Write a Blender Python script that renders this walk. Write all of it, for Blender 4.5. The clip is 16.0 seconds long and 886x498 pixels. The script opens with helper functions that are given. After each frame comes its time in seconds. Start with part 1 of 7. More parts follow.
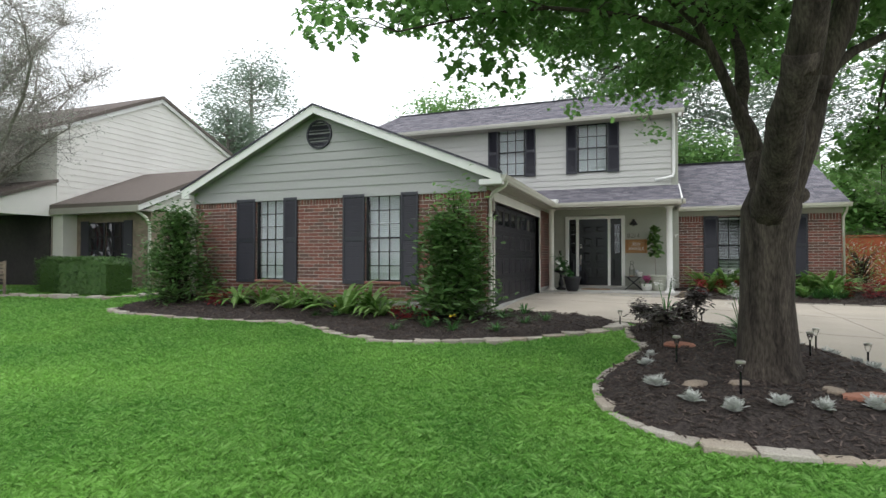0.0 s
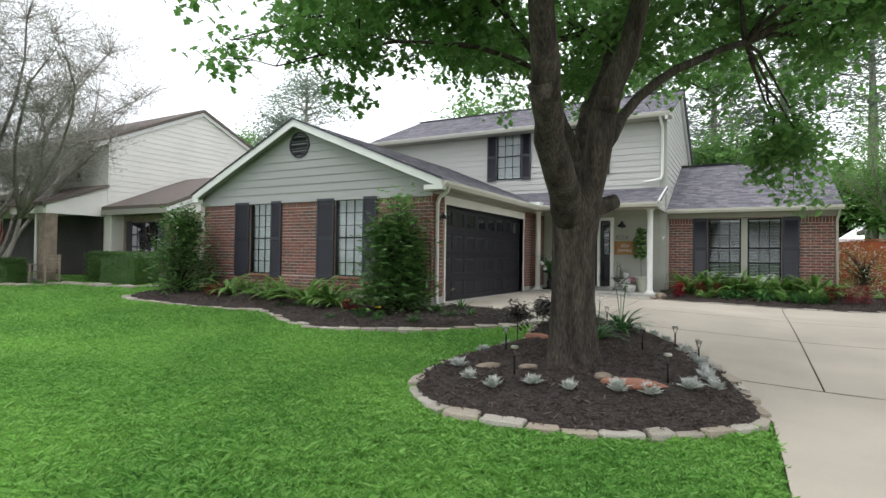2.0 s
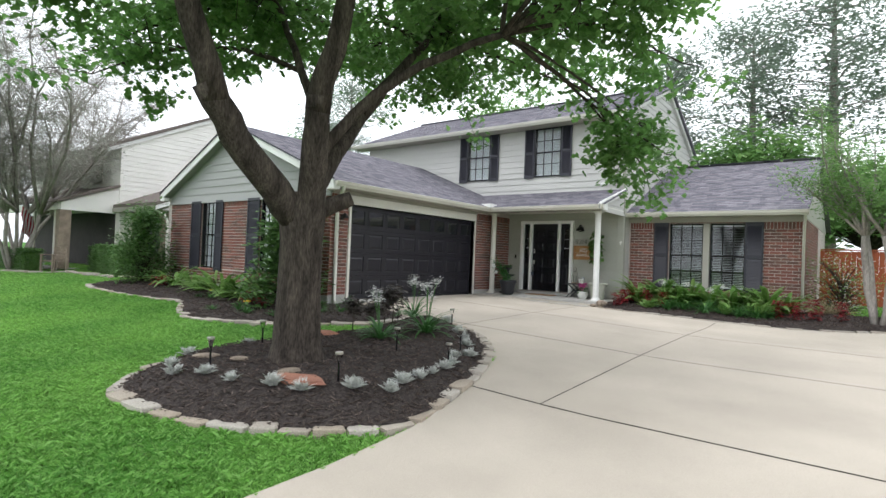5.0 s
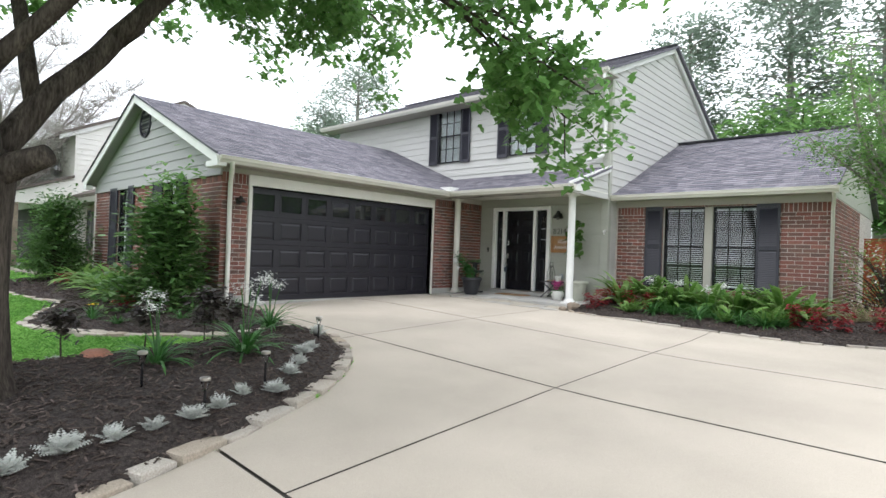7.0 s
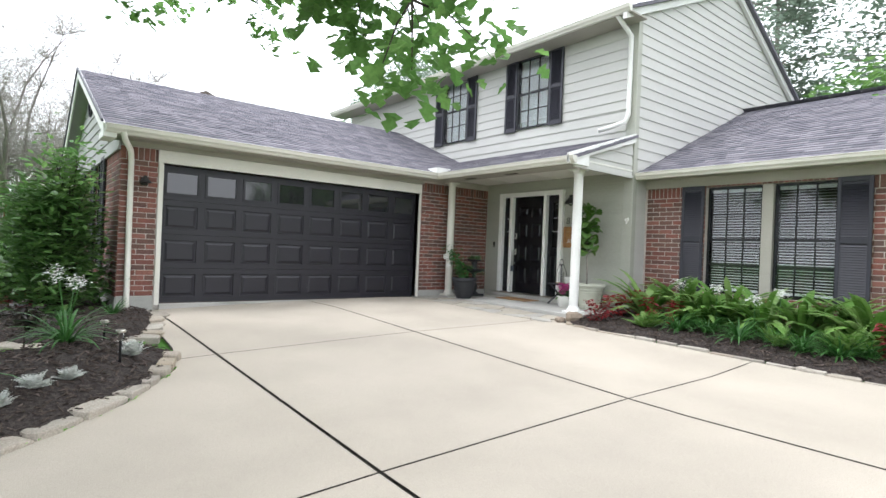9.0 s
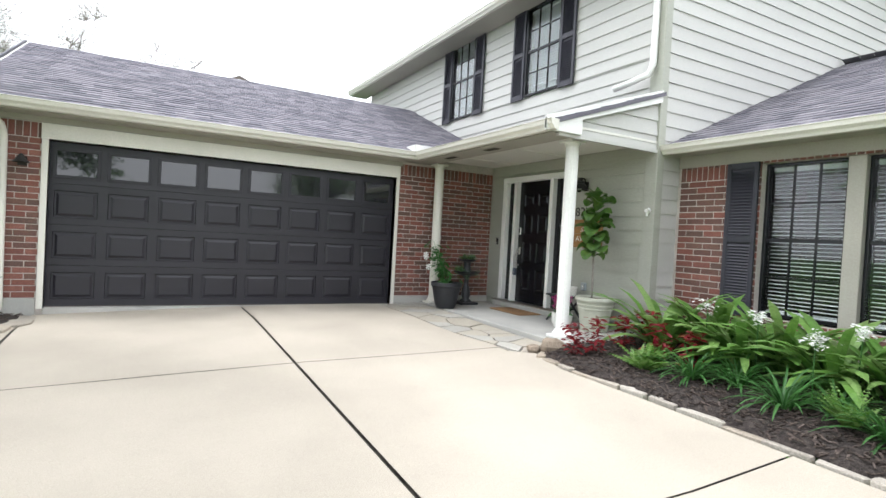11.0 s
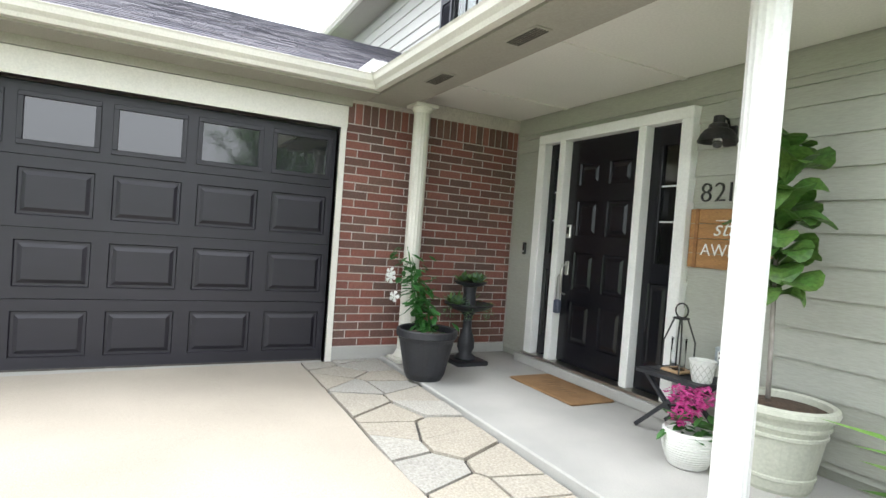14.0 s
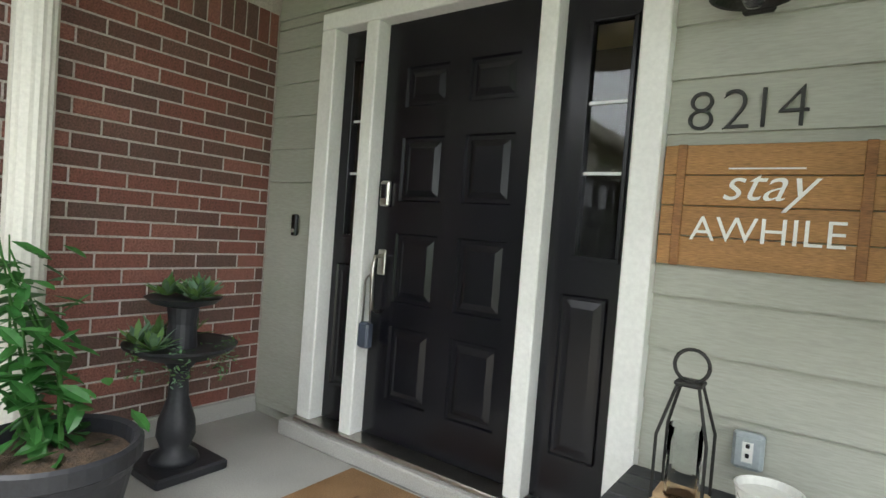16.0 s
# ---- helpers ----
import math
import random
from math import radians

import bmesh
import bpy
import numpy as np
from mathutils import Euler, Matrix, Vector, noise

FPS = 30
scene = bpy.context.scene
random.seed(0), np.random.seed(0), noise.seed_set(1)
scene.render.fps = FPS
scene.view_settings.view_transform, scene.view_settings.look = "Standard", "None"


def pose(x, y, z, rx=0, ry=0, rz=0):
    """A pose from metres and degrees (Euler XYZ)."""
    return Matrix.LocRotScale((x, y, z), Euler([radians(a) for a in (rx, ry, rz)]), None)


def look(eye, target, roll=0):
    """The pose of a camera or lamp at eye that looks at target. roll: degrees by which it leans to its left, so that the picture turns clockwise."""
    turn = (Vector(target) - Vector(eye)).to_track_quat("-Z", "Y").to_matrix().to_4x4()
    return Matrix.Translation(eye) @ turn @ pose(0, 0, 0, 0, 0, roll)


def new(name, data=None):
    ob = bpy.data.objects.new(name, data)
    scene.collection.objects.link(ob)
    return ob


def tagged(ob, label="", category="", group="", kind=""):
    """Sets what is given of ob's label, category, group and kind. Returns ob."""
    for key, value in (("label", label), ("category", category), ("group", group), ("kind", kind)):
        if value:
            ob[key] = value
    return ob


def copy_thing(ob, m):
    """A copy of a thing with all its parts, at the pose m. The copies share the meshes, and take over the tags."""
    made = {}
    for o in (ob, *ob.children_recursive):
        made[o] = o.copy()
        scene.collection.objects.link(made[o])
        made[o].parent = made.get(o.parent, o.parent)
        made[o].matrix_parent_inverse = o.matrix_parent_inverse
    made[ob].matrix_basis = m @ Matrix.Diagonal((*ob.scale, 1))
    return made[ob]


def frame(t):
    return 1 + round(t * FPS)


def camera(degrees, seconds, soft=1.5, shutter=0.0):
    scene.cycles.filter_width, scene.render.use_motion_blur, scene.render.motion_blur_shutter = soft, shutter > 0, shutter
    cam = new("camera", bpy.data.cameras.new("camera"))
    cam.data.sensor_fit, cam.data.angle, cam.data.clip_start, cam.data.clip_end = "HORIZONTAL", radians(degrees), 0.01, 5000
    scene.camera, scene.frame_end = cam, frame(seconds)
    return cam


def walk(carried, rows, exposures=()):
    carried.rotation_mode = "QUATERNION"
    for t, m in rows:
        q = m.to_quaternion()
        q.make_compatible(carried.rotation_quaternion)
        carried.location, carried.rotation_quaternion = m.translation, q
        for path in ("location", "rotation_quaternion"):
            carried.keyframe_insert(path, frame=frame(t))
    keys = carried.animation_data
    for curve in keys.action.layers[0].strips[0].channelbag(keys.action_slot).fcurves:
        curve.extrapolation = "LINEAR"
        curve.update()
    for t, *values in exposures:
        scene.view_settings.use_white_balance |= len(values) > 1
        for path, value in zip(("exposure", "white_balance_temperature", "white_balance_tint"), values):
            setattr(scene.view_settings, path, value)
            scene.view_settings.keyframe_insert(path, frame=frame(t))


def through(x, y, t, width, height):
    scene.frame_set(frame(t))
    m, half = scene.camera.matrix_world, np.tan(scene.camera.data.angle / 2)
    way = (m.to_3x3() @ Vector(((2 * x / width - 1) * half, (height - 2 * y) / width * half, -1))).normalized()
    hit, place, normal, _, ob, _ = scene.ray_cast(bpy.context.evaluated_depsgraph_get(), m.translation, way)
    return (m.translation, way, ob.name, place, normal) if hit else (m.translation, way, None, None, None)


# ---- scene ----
cam = camera(78.0, 16.0)
PATH = [
    (0, (0.157, -1.144, 0.963), (-0.553, 0.726, 0.998), 0.0),
    (0.5, (0.863, -1.098, 0.965), (0.088, 0.746, 0.997), 0.2),
    (1, (1.586, -1.04, 0.975), (0.755, 0.779, 1.006), 0.4),
    (1.5, (2.286, -1.019, 0.969), (1.398, 0.773, 1.0), 0.6),
    (2, (3.061, -0.96, 0.95), (2.094, 0.79, 0.983), 0.8),
    (2.5, (3.818, -0.954, 0.984), (2.78, 0.755, 1.012), 0.8),
    (3, (4.512, -0.817, 0.939), (3.428, 0.863, 0.973), 1.1),
    (3.5, (5.235, -0.521, 0.947), (4.122, 1.139, 0.981), 1.3),
    (4, (5.852, -0.068, 0.947), (4.686, 1.557, 0.976), 1.3),
    (4.2, (6.065, 0.178, 0.974), (4.887, 1.793, 1.008), 1.8),
    (6.3, (6.87, 3.524, 1.005), (5.547, 5.023, 1.03), 1.7),
    (6.5, (6.865, 3.871, 1.015), (5.535, 5.365, 1.038), 1.9),
    (7, (6.849, 4.75, 1.012), (5.495, 6.222, 1.028), 2.1),
    (7.5, (6.825, 5.569, 1.014), (5.447, 7.018, 1.036), 2.2),
    (8, (6.714, 6.366, 0.982), (5.297, 7.777, 1.005), 2.3),
    (8.5, (6.649, 7.207, 1.001), (5.169, 8.551, 1.017), 2.5),
    (8.7, (6.633, 7.545, 0.971), (5.118, 8.851, 0.983), 2.4),
    (10.8, (6.057, 10.747, 1.177), (4.315, 11.729, 1.135), 3.3),
    (11, (5.915, 11.038, 1.161), (4.164, 12.004, 1.121), 3.2),
    (11.5, (5.443, 11.591, 1.177), (3.655, 12.486, 1.126), 3.4),
    (12, (4.868, 12.101, 1.156), (3.041, 12.913, 1.11), 3.3),
    (12.5, (4.186, 12.486, 1.177), (2.329, 13.228, 1.122), 3.7),
    (13, (3.541, 12.81, 1.179), (1.679, 13.538, 1.127), 3.7),
    (13.5, (2.809, 13.161, 1.223), (0.973, 13.954, 1.172), 3.9),
    (14, (2.14, 13.437, 1.223), (0.368, 14.364, 1.177), 4.3),
    (14.5, (1.54, 13.867, 1.224), (-0.157, 14.925, 1.194), 4.0),
    (15, (0.958, 14.265, 1.211), (-0.657, 15.444, 1.195), 4.0),
    (15.5, (0.436, 14.675, 1.221), (-1.071, 15.99, 1.203), 4.3),
    (16, (-0.06, 14.83, 1.189), (-1.227, 16.453, 1.126), 4.4),
]
walk(cam, [(t, look(eye, target, roll)) for t, eye, target, roll in PATH],
     [(0, 0.03, 6300, 10.5), (4, 0.24, 6250, 11), (6.5, 0.5, 6150, 12), (8.5, 0.74, 6150, 12), (11, 0.92, 6200, 11.5), (12.5, 1.04, 6200, 11.5), (13.5, 1.24, 6200, 10.5), (14.5, 1.48, 6200, 10), (15.3, 1.42, 6350, 9.5), (16, 1.48, 6350, 9)])

# ---- world, sun, exposure ----
world = bpy.data.worlds.new("sky")
scene.world = world
world.use_nodes = True
wn, wl = world.node_tree.nodes, world.node_tree.links
sky = wn.new("ShaderNodeTexSky")
sky.sky_type, sky.sun_disc = "NISHITA", False
sky.sun_elevation, sky.sun_rotation = radians(58), radians(20)
sky.dust_density, sky.air_density = 4.0, 1.0
grey = wn.new("ShaderNodeHueSaturation")
grey.inputs["Saturation"].default_value = 0.12
cloud = wn.new("ShaderNodeMix")
cloud.data_type = "RGBA"
cloud.inputs["Factor"].default_value = 0.6
cloud.inputs["B"].default_value = (9.0, 9.2, 9.4, 1)
wl.new(sky.outputs["Color"], grey.inputs["Color"])
wl.new(grey.outputs["Color"], cloud.inputs["A"])
wl.new(cloud.outputs["Result"], wn["Background"].inputs["Color"])
wn["Background"].inputs["Strength"].default_value = 0.2
sun = new("sun", bpy.data.lights.new("sun", "SUN"))
sun.data.energy, sun.data.angle, sun.data.color = 1.1, radians(25), (1.0, 0.99, 0.97)
sun.matrix_world = look((5, 5, 30), (5 - 14 * math.sin(radians(20)) * -1, 5 + 14 * math.cos(radians(20)) * 1, 30 - 24))

# ---- materials ----
def mat(name, col, col2=None, rough=0.8, scale=3.0, fine=60.0, amount=0.25, bump=0.15, bscale=None, metal=0.0, ramp=None, per="", spec=0.5, stretch=(1, 1, 1)):
    """A surface with variation at a coarse and a fine scale; ramp with per="object" or "island" gives each piece its own tone."""
    m = bpy.data.materials.new(name)
    m.use_nodes = True
    n, l = m.node_tree.nodes, m.node_tree.links
    b = n["Principled BSDF"]
    b.inputs["Roughness"].default_value, b.inputs["Metallic"].default_value = rough, metal
    b.inputs["Specular IOR Level"].default_value = spec
    tc, mp = n.new("ShaderNodeTexCoord"), n.new("ShaderNodeMapping")
    mp.inputs["Scale"].default_value = stretch
    l.new(tc.outputs["Object"], mp.inputs["Vector"])
    big, small = n.new("ShaderNodeTexNoise"), n.new("ShaderNodeTexNoise")
    for node, s, d in ((big, scale, 4), (small, fine, 3)):
        node.inputs["Scale"].default_value, node.inputs["Detail"].default_value = s, d
        l.new(mp.outputs["Vector"], node.inputs["Vector"])
    mix = n.new("ShaderNodeMix")
    mix.data_type = "RGBA"
    c2 = col2 or tuple(c * 0.7 for c in col)
    mix.inputs["A"].default_value, mix.inputs["B"].default_value = (*col, 1), (*c2, 1)
    cr = n.new("ShaderNodeMapRange")
    cr.inputs["From Min"].default_value, cr.inputs["From Max"].default_value = 0.35, 0.68
    l.new(big.outputs["Fac"], cr.inputs["Value"])
    l.new(cr.outputs["Result"], mix.inputs["Factor"])
    out = mix.outputs["Result"]
    if ramp:
        src = n.new("ShaderNodeObjectInfo" if per == "object" else "ShaderNodeNewGeometry")
        r = n.new("ShaderNodeValToRGB")
        r.color_ramp.interpolation = "CONSTANT" if len(ramp) > 4 else "LINEAR"
        while len(r.color_ramp.elements) < len(ramp):
            r.color_ramp.elements.new(0.5)
        for k, c in enumerate(ramp):
            r.color_ramp.elements[k].position = k / len(ramp)
            r.color_ramp.elements[k].color = (*c, 1)
        l.new(src.outputs["Random" if per == "object" else "Random Per Island"], r.inputs["Fac"])
        m2 = n.new("ShaderNodeMix")
        m2.data_type, m2.blend_type = "RGBA", "MIX"
        l.new(r.outputs["Color"], m2.inputs["A"])
        l.new(out, m2.inputs["B"])
        m2.inputs["Factor"].default_value = 0.35
        out = m2.outputs["Result"]
    var = n.new("ShaderNodeMix")
    var.data_type, var.blend_type = "RGBA", "MULTIPLY"
    var.inputs["Factor"].default_value = 1.0
    vr = n.new("ShaderNodeMapRange")
    vr.inputs["From Min"].default_value, vr.inputs["From Max"].default_value = 0.3, 0.7
    vr.inputs["To Min"].default_value, vr.inputs["To Max"].default_value = 1 - amount, 1 + amount * 0.6
    l.new(small.outputs["Fac"], vr.inputs["Value"])
    l.new(out, var.inputs["A"])
    l.new(vr.outputs["Result"], var.inputs["B"])
    l.new(var.outputs["Result"], b.inputs["Base Color"])
    if bump:
        bp = n.new("ShaderNodeBump")
        bp.inputs["Strength"].default_value, bp.inputs["Distance"].default_value = bump, 0.01
        l.new(small.outputs["Fac"], bp.inputs["Height"])
        l.new(bp.outputs["Normal"], b.inputs["Normal"])
    return m


def leafy(name, cols, rough=0.45, through=0.35, vein=0.2, scale=6, pair=None):
    """Leaves: each island its own green, with some light let through."""
    m = mat(name, pair[0] if pair else cols[0], pair[1] if pair else cols[-1], rough, scale=scale, fine=40, amount=vein, bump=0.05, ramp=cols, per="island", spec=0.35)
    n, l = m.node_tree.nodes, m.node_tree.links
    b, o = n["Principled BSDF"], n["Material Output"]
    tr, ad = n.new("ShaderNodeBsdfTranslucent"), n.new("ShaderNodeMixShader")
    l.new(b.inputs["Base Color"].links[0].from_socket, tr.inputs["Color"])
    ad.inputs["Fac"].default_value = through
    l.new(b.outputs["BSDF"], ad.inputs[1])
    l.new(tr.outputs["BSDF"], ad.inputs[2])
    l.new(ad.outputs["Shader"], o.inputs["Surface"])
    return m


def glassy(name, tint=(0.9, 0.95, 0.95), rough=0.02, ior=1.45):
    m = bpy.data.materials.new(name)
    m.use_nodes = True
    b = m.node_tree.nodes["Principled BSDF"]
    b.inputs["Base Color"].default_value = (*tint, 1)
    b.inputs["Transmission Weight"].default_value, b.inputs["Roughness"].default_value, b.inputs["IOR"].default_value = 1.0, rough, ior
    return m


BRICKS = [(0.24, 0.088, 0.064), (0.13, 0.075, 0.06), (0.19, 0.07, 0.055), (0.10, 0.07, 0.058), (0.29, 0.12, 0.09), (0.155, 0.09, 0.07), (0.215, 0.08, 0.06), (0.12, 0.066, 0.055)]
M_BRICK = mat("fired_brick", (0.2, 0.08, 0.06), (0.14, 0.07, 0.055), 0.85, 14, 130, 0.45, 0.5, ramp=BRICKS, per="island")
M_BRICK1 = mat("fired_brick_single", (0.2, 0.08, 0.06), (0.14, 0.07, 0.055), 0.85, 14, 130, 0.45, 0.5, ramp=BRICKS, per="object")
M_MORTAR = mat("mortar", (0.54, 0.49, 0.45), (0.44, 0.40, 0.36), 0.95, 5, 150, 0.3, 0.4)
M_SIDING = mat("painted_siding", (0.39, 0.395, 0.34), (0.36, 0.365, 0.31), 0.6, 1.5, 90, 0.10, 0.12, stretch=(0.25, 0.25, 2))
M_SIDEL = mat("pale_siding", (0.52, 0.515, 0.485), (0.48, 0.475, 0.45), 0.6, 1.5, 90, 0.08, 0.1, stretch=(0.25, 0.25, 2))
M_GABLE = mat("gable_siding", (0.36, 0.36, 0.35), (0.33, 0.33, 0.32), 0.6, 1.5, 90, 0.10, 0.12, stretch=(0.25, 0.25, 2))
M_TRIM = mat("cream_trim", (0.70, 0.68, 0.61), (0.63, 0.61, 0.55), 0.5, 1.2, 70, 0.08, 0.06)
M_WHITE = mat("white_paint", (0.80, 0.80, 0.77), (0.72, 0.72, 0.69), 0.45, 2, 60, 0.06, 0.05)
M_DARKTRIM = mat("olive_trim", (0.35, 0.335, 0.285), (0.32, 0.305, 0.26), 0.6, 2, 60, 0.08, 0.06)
M_SHUTTER = mat("shutter_black", (0.030, 0.030, 0.042), (0.022, 0.022, 0.03), 0.45, 3, 80, 0.2, 0.1)
M_BLACK = mat("black_paint", (0.0075, 0.0075, 0.0105), (0.0055, 0.0055, 0.008), 0.24, 2, 60, 0.2, 0.03, spec=0.4)
M_GARAGE = mat("garage_black", (0.0125, 0.011, 0.0175), (0.009, 0.008, 0.013), 0.45, 2, 200, 0.25, 0.08, stretch=(1, 0.3, 4), spec=0.5)
M_GLASS = glassy("window_glass")
M_DARKGLASS = mat("dark_glass", (0.02, 0.022, 0.025), (0.015, 0.016, 0.018), 0.04, 2, 10, 0.05, 0.0, spec=0.9)
M_BLIND = mat("blind_slat", (0.74, 0.75, 0.75), (0.68, 0.69, 0.69), 0.5, 2, 30, 0.05, 0.0)
# near-black that stands in for shade: unlit rooms and the neighbouring porch
M_DARK = mat("painted_dimness", (0.05, 0.045, 0.04), (0.03, 0.028, 0.026), 0.9, 1, 10, 0.2, 0.0)
SHG = [(0.21, 0.20, 0.225), (0.145, 0.14, 0.165), (0.28, 0.265, 0.29), (0.18, 0.17, 0.20), (0.235, 0.22, 0.245), (0.12, 0.115, 0.14)]
M_SHINGLE = mat("asphalt_shingle", (0.20, 0.19, 0.21), (0.15, 0.145, 0.165), 0.95, 6, 240, 0.45, 0.6, ramp=SHG, per="island", spec=0.25)
M_SHBROWN = mat("brown_shingle", (0.17, 0.14, 0.125), (0.13, 0.11, 0.1), 0.95, 6, 200, 0.4, 0.5, ramp=[(0.17, 0.14, 0.125), (0.12, 0.10, 0.09), (0.2, 0.17, 0.15)], per="island", spec=0.25)
M_CONC = mat("drive_concrete", (0.465, 0.415, 0.342), (0.385, 0.343, 0.283), 0.9, 0.7, 180, 0.16, 0.25, spec=0.3)
M_PORCH = mat("porch_concrete", (0.44, 0.43, 0.40), (0.36, 0.355, 0.33), 0.85, 1.6, 160, 0.16, 0.2)
M_JOINT = mat("joint_filler", (0.10, 0.09, 0.075), (0.06, 0.055, 0.05), 0.95, 8, 90, 0.4, 0.4)
M_FLAG = mat("flagstone", (0.46, 0.42, 0.35), (0.36, 0.31, 0.25), 0.9, 3, 70, 0.25, 0.5, ramp=[(0.35, 0.315, 0.26), (0.27, 0.245, 0.215), (0.31, 0.245, 0.17), (0.42, 0.39, 0.34)], per="object")
M_MULCH = mat("dark_mulch", (0.078, 0.064, 0.057), (0.026, 0.022, 0.02), 0.95, 30, 140, 0.6, 1.0, spec=0.2)
M_CHIP = mat("mulch_chip", (0.04, 0.028, 0.022), (0.018, 0.014, 0.012), 0.95, 20, 90, 0.5, 0.5, ramp=[(0.21, 0.165, 0.145), (0.05, 0.04, 0.035), (0.11, 0.085, 0.072)], per="island", spec=0.2)
M_LAWN = mat("lawn_soil", (0.075, 0.19, 0.03), (0.05, 0.135, 0.02), 0.95, 0.8, 60, 0.5, 0.8, spec=0.15)
M_GRASS = leafy("grass_blade", [(0.11, 0.29, 0.05), (0.21, 0.47, 0.10), (0.33, 0.63, 0.16), (0.16, 0.38, 0.07), (0.38, 0.68, 0.20)], 0.5, 0.5, 0.2, 0.45, [(0.085, 0.24, 0.035), (0.42, 0.70, 0.15)])
M_BARK = mat("grey_bark", (0.082, 0.068, 0.055), (0.03, 0.024, 0.02), 0.95, 9, 55, 0.55, 1.0, stretch=(1, 1, 0.22), spec=0.2)
M_PALEBARK = mat("pale_bark", (0.36, 0.33, 0.30), (0.26, 0.235, 0.21), 0.9, 6, 40, 0.3, 0.5, stretch=(1, 1, 0.3), spec=0.2)
M_FENCE = mat("cedar_fence", (0.36, 0.085, 0.028), (0.26, 0.06, 0.022), 0.8, 5, 70, 0.3, 0.3, ramp=[(0.38, 0.09, 0.03), (0.28, 0.065, 0.022), (0.33, 0.08, 0.028)], per="object", stretch=(4, 4, 0.4))
M_MAPLE = leafy("maple_leaf", [(0.14, 0.285, 0.075), (0.09, 0.2, 0.05), (0.2, 0.365, 0.1), (0.11, 0.24, 0.06)], 0.45, 0.6)
# needles paled to grey green: the haze of distance is in the colour
M_HAZYPINE = leafy("hazed_pine_needle", [(0.27, 0.34, 0.27), (0.22, 0.28, 0.22), (0.31, 0.38, 0.30)], 0.6, 0.5)
M_SHRUB = leafy("shrub_leaf", [(0.10, 0.195, 0.055), (0.065, 0.145, 0.042), (0.15, 0.26, 0.075), (0.08, 0.17, 0.048)], 0.3, 0.35)
M_FERN = leafy("fern_leaf", [(0.10, 0.23, 0.035), (0.07, 0.18, 0.03), (0.15, 0.30, 0.055), (0.24, 0.36, 0.12)], 0.45, 0.35)
M_STRAP = leafy("strap_leaf", [(0.05, 0.15, 0.035), (0.035, 0.11, 0.028), (0.07, 0.19, 0.045)], 0.4, 0.3)
M_RED = leafy("coleus_leaf", [(0.20, 0.012, 0.018), (0.12, 0.008, 0.014), (0.27, 0.02, 0.025)], 0.5, 0.3)
M_SILVER = leafy("dusty_leaf", [(0.48, 0.50, 0.46), (0.38, 0.41, 0.37), (0.6, 0.61, 0.57)], 0.8, 0.2)
M_PURPLE = leafy("dark_leaf", [(0.045, 0.035, 0.035), (0.03, 0.025, 0.025), (0.07, 0.06, 0.045)], 0.5, 0.1)
M_PETALW = leafy("white_petal", [(0.75, 0.76, 0.72), (0.65, 0.67, 0.62), (0.8, 0.8, 0.78)], 0.6, 0.3)
M_PETALY = leafy("yellow_petal", [(0.75, 0.55, 0.03), (0.7, 0.48, 0.02)], 0.6, 0.3)
M_PETALP = leafy("magenta_petal", [(0.58, 0.06, 0.28), (0.45, 0.04, 0.22), (0.68, 0.12, 0.38)], 0.6, 0.3)
M_MYRTLE = leafy("myrtle_leaf", [(0.17, 0.33, 0.10), (0.12, 0.26, 0.08), (0.24, 0.40, 0.13)], 0.5, 0.5)
M_SPARSE = leafy("sparse_leaf", [(0.42, 0.44, 0.38), (0.34, 0.37, 0.30), (0.5, 0.51, 0.45)], 0.7, 0.45)
M_POTBLACK = mat("black_pot", (0.022, 0.023, 0.028), (0.016, 0.017, 0.02), 0.5, 4, 60, 0.25, 0.1)
M_POTCREAM = mat("sage_cream_pot", (0.50, 0.51, 0.42), (0.44, 0.45, 0.37), 0.6, 4, 60, 0.1, 0.1)
M_POTWHITE = mat("white_ceramic", (0.72, 0.72, 0.68), (0.64, 0.64, 0.6), 0.4, 4, 60, 0.06, 0.05)
M_IRON = mat("black_iron", (0.018, 0.018, 0.018), (0.03, 0.028, 0.026), 0.5, 8, 90, 0.3, 0.3, metal=0.3)
M_STEEL = mat("brushed_steel", (0.55, 0.53, 0.48), (0.45, 0.43, 0.4), 0.3, 10, 90, 0.1, 0.05, metal=1.0)
M_SIGN = mat("stained_pine", (0.36, 0.17, 0.055), (0.13, 0.055, 0.02), 0.6, 5, 60, 0.4, 0.3, stretch=(0.6, 6, 6), ramp=[(0.36, 0.18, 0.06), (0.24, 0.10, 0.032), (0.42, 0.22, 0.075)], per="object")
M_COIR = mat("coir_mat", (0.33, 0.19, 0.085), (0.25, 0.14, 0.06), 0.95, 6, 220, 0.4, 0.8)
M_GREYBLUE = mat("lockbox_blue", (0.07, 0.085, 0.12), (0.05, 0.06, 0.085), 0.5, 6, 60, 0.15, 0.05)
M_OUTLET = mat("outlet_grey", (0.36, 0.40, 0.42), (0.3, 0.34, 0.36), 0.5, 6, 60, 0.1, 0.05)
M_SOIL = mat("potting_soil", (0.10, 0.065, 0.04), (0.05, 0.034, 0.024), 0.95, 30, 120, 0.5, 0.9)
M_TERRA = mat("terracotta", (0.36, 0.16, 0.10), (0.27, 0.12, 0.08), 0.85, 5, 60, 0.25, 0.4)
M_NEIGH = mat("white_siding", (0.80, 0.78, 0.73), (0.74, 0.72, 0.67), 0.65, 0.8, 60, 0.08, 0.1)
M_TAN = mat("tan_stone_wall", (0.30, 0.24, 0.18), (0.2, 0.16, 0.12), 0.9, 5, 60, 0.3, 0.4)
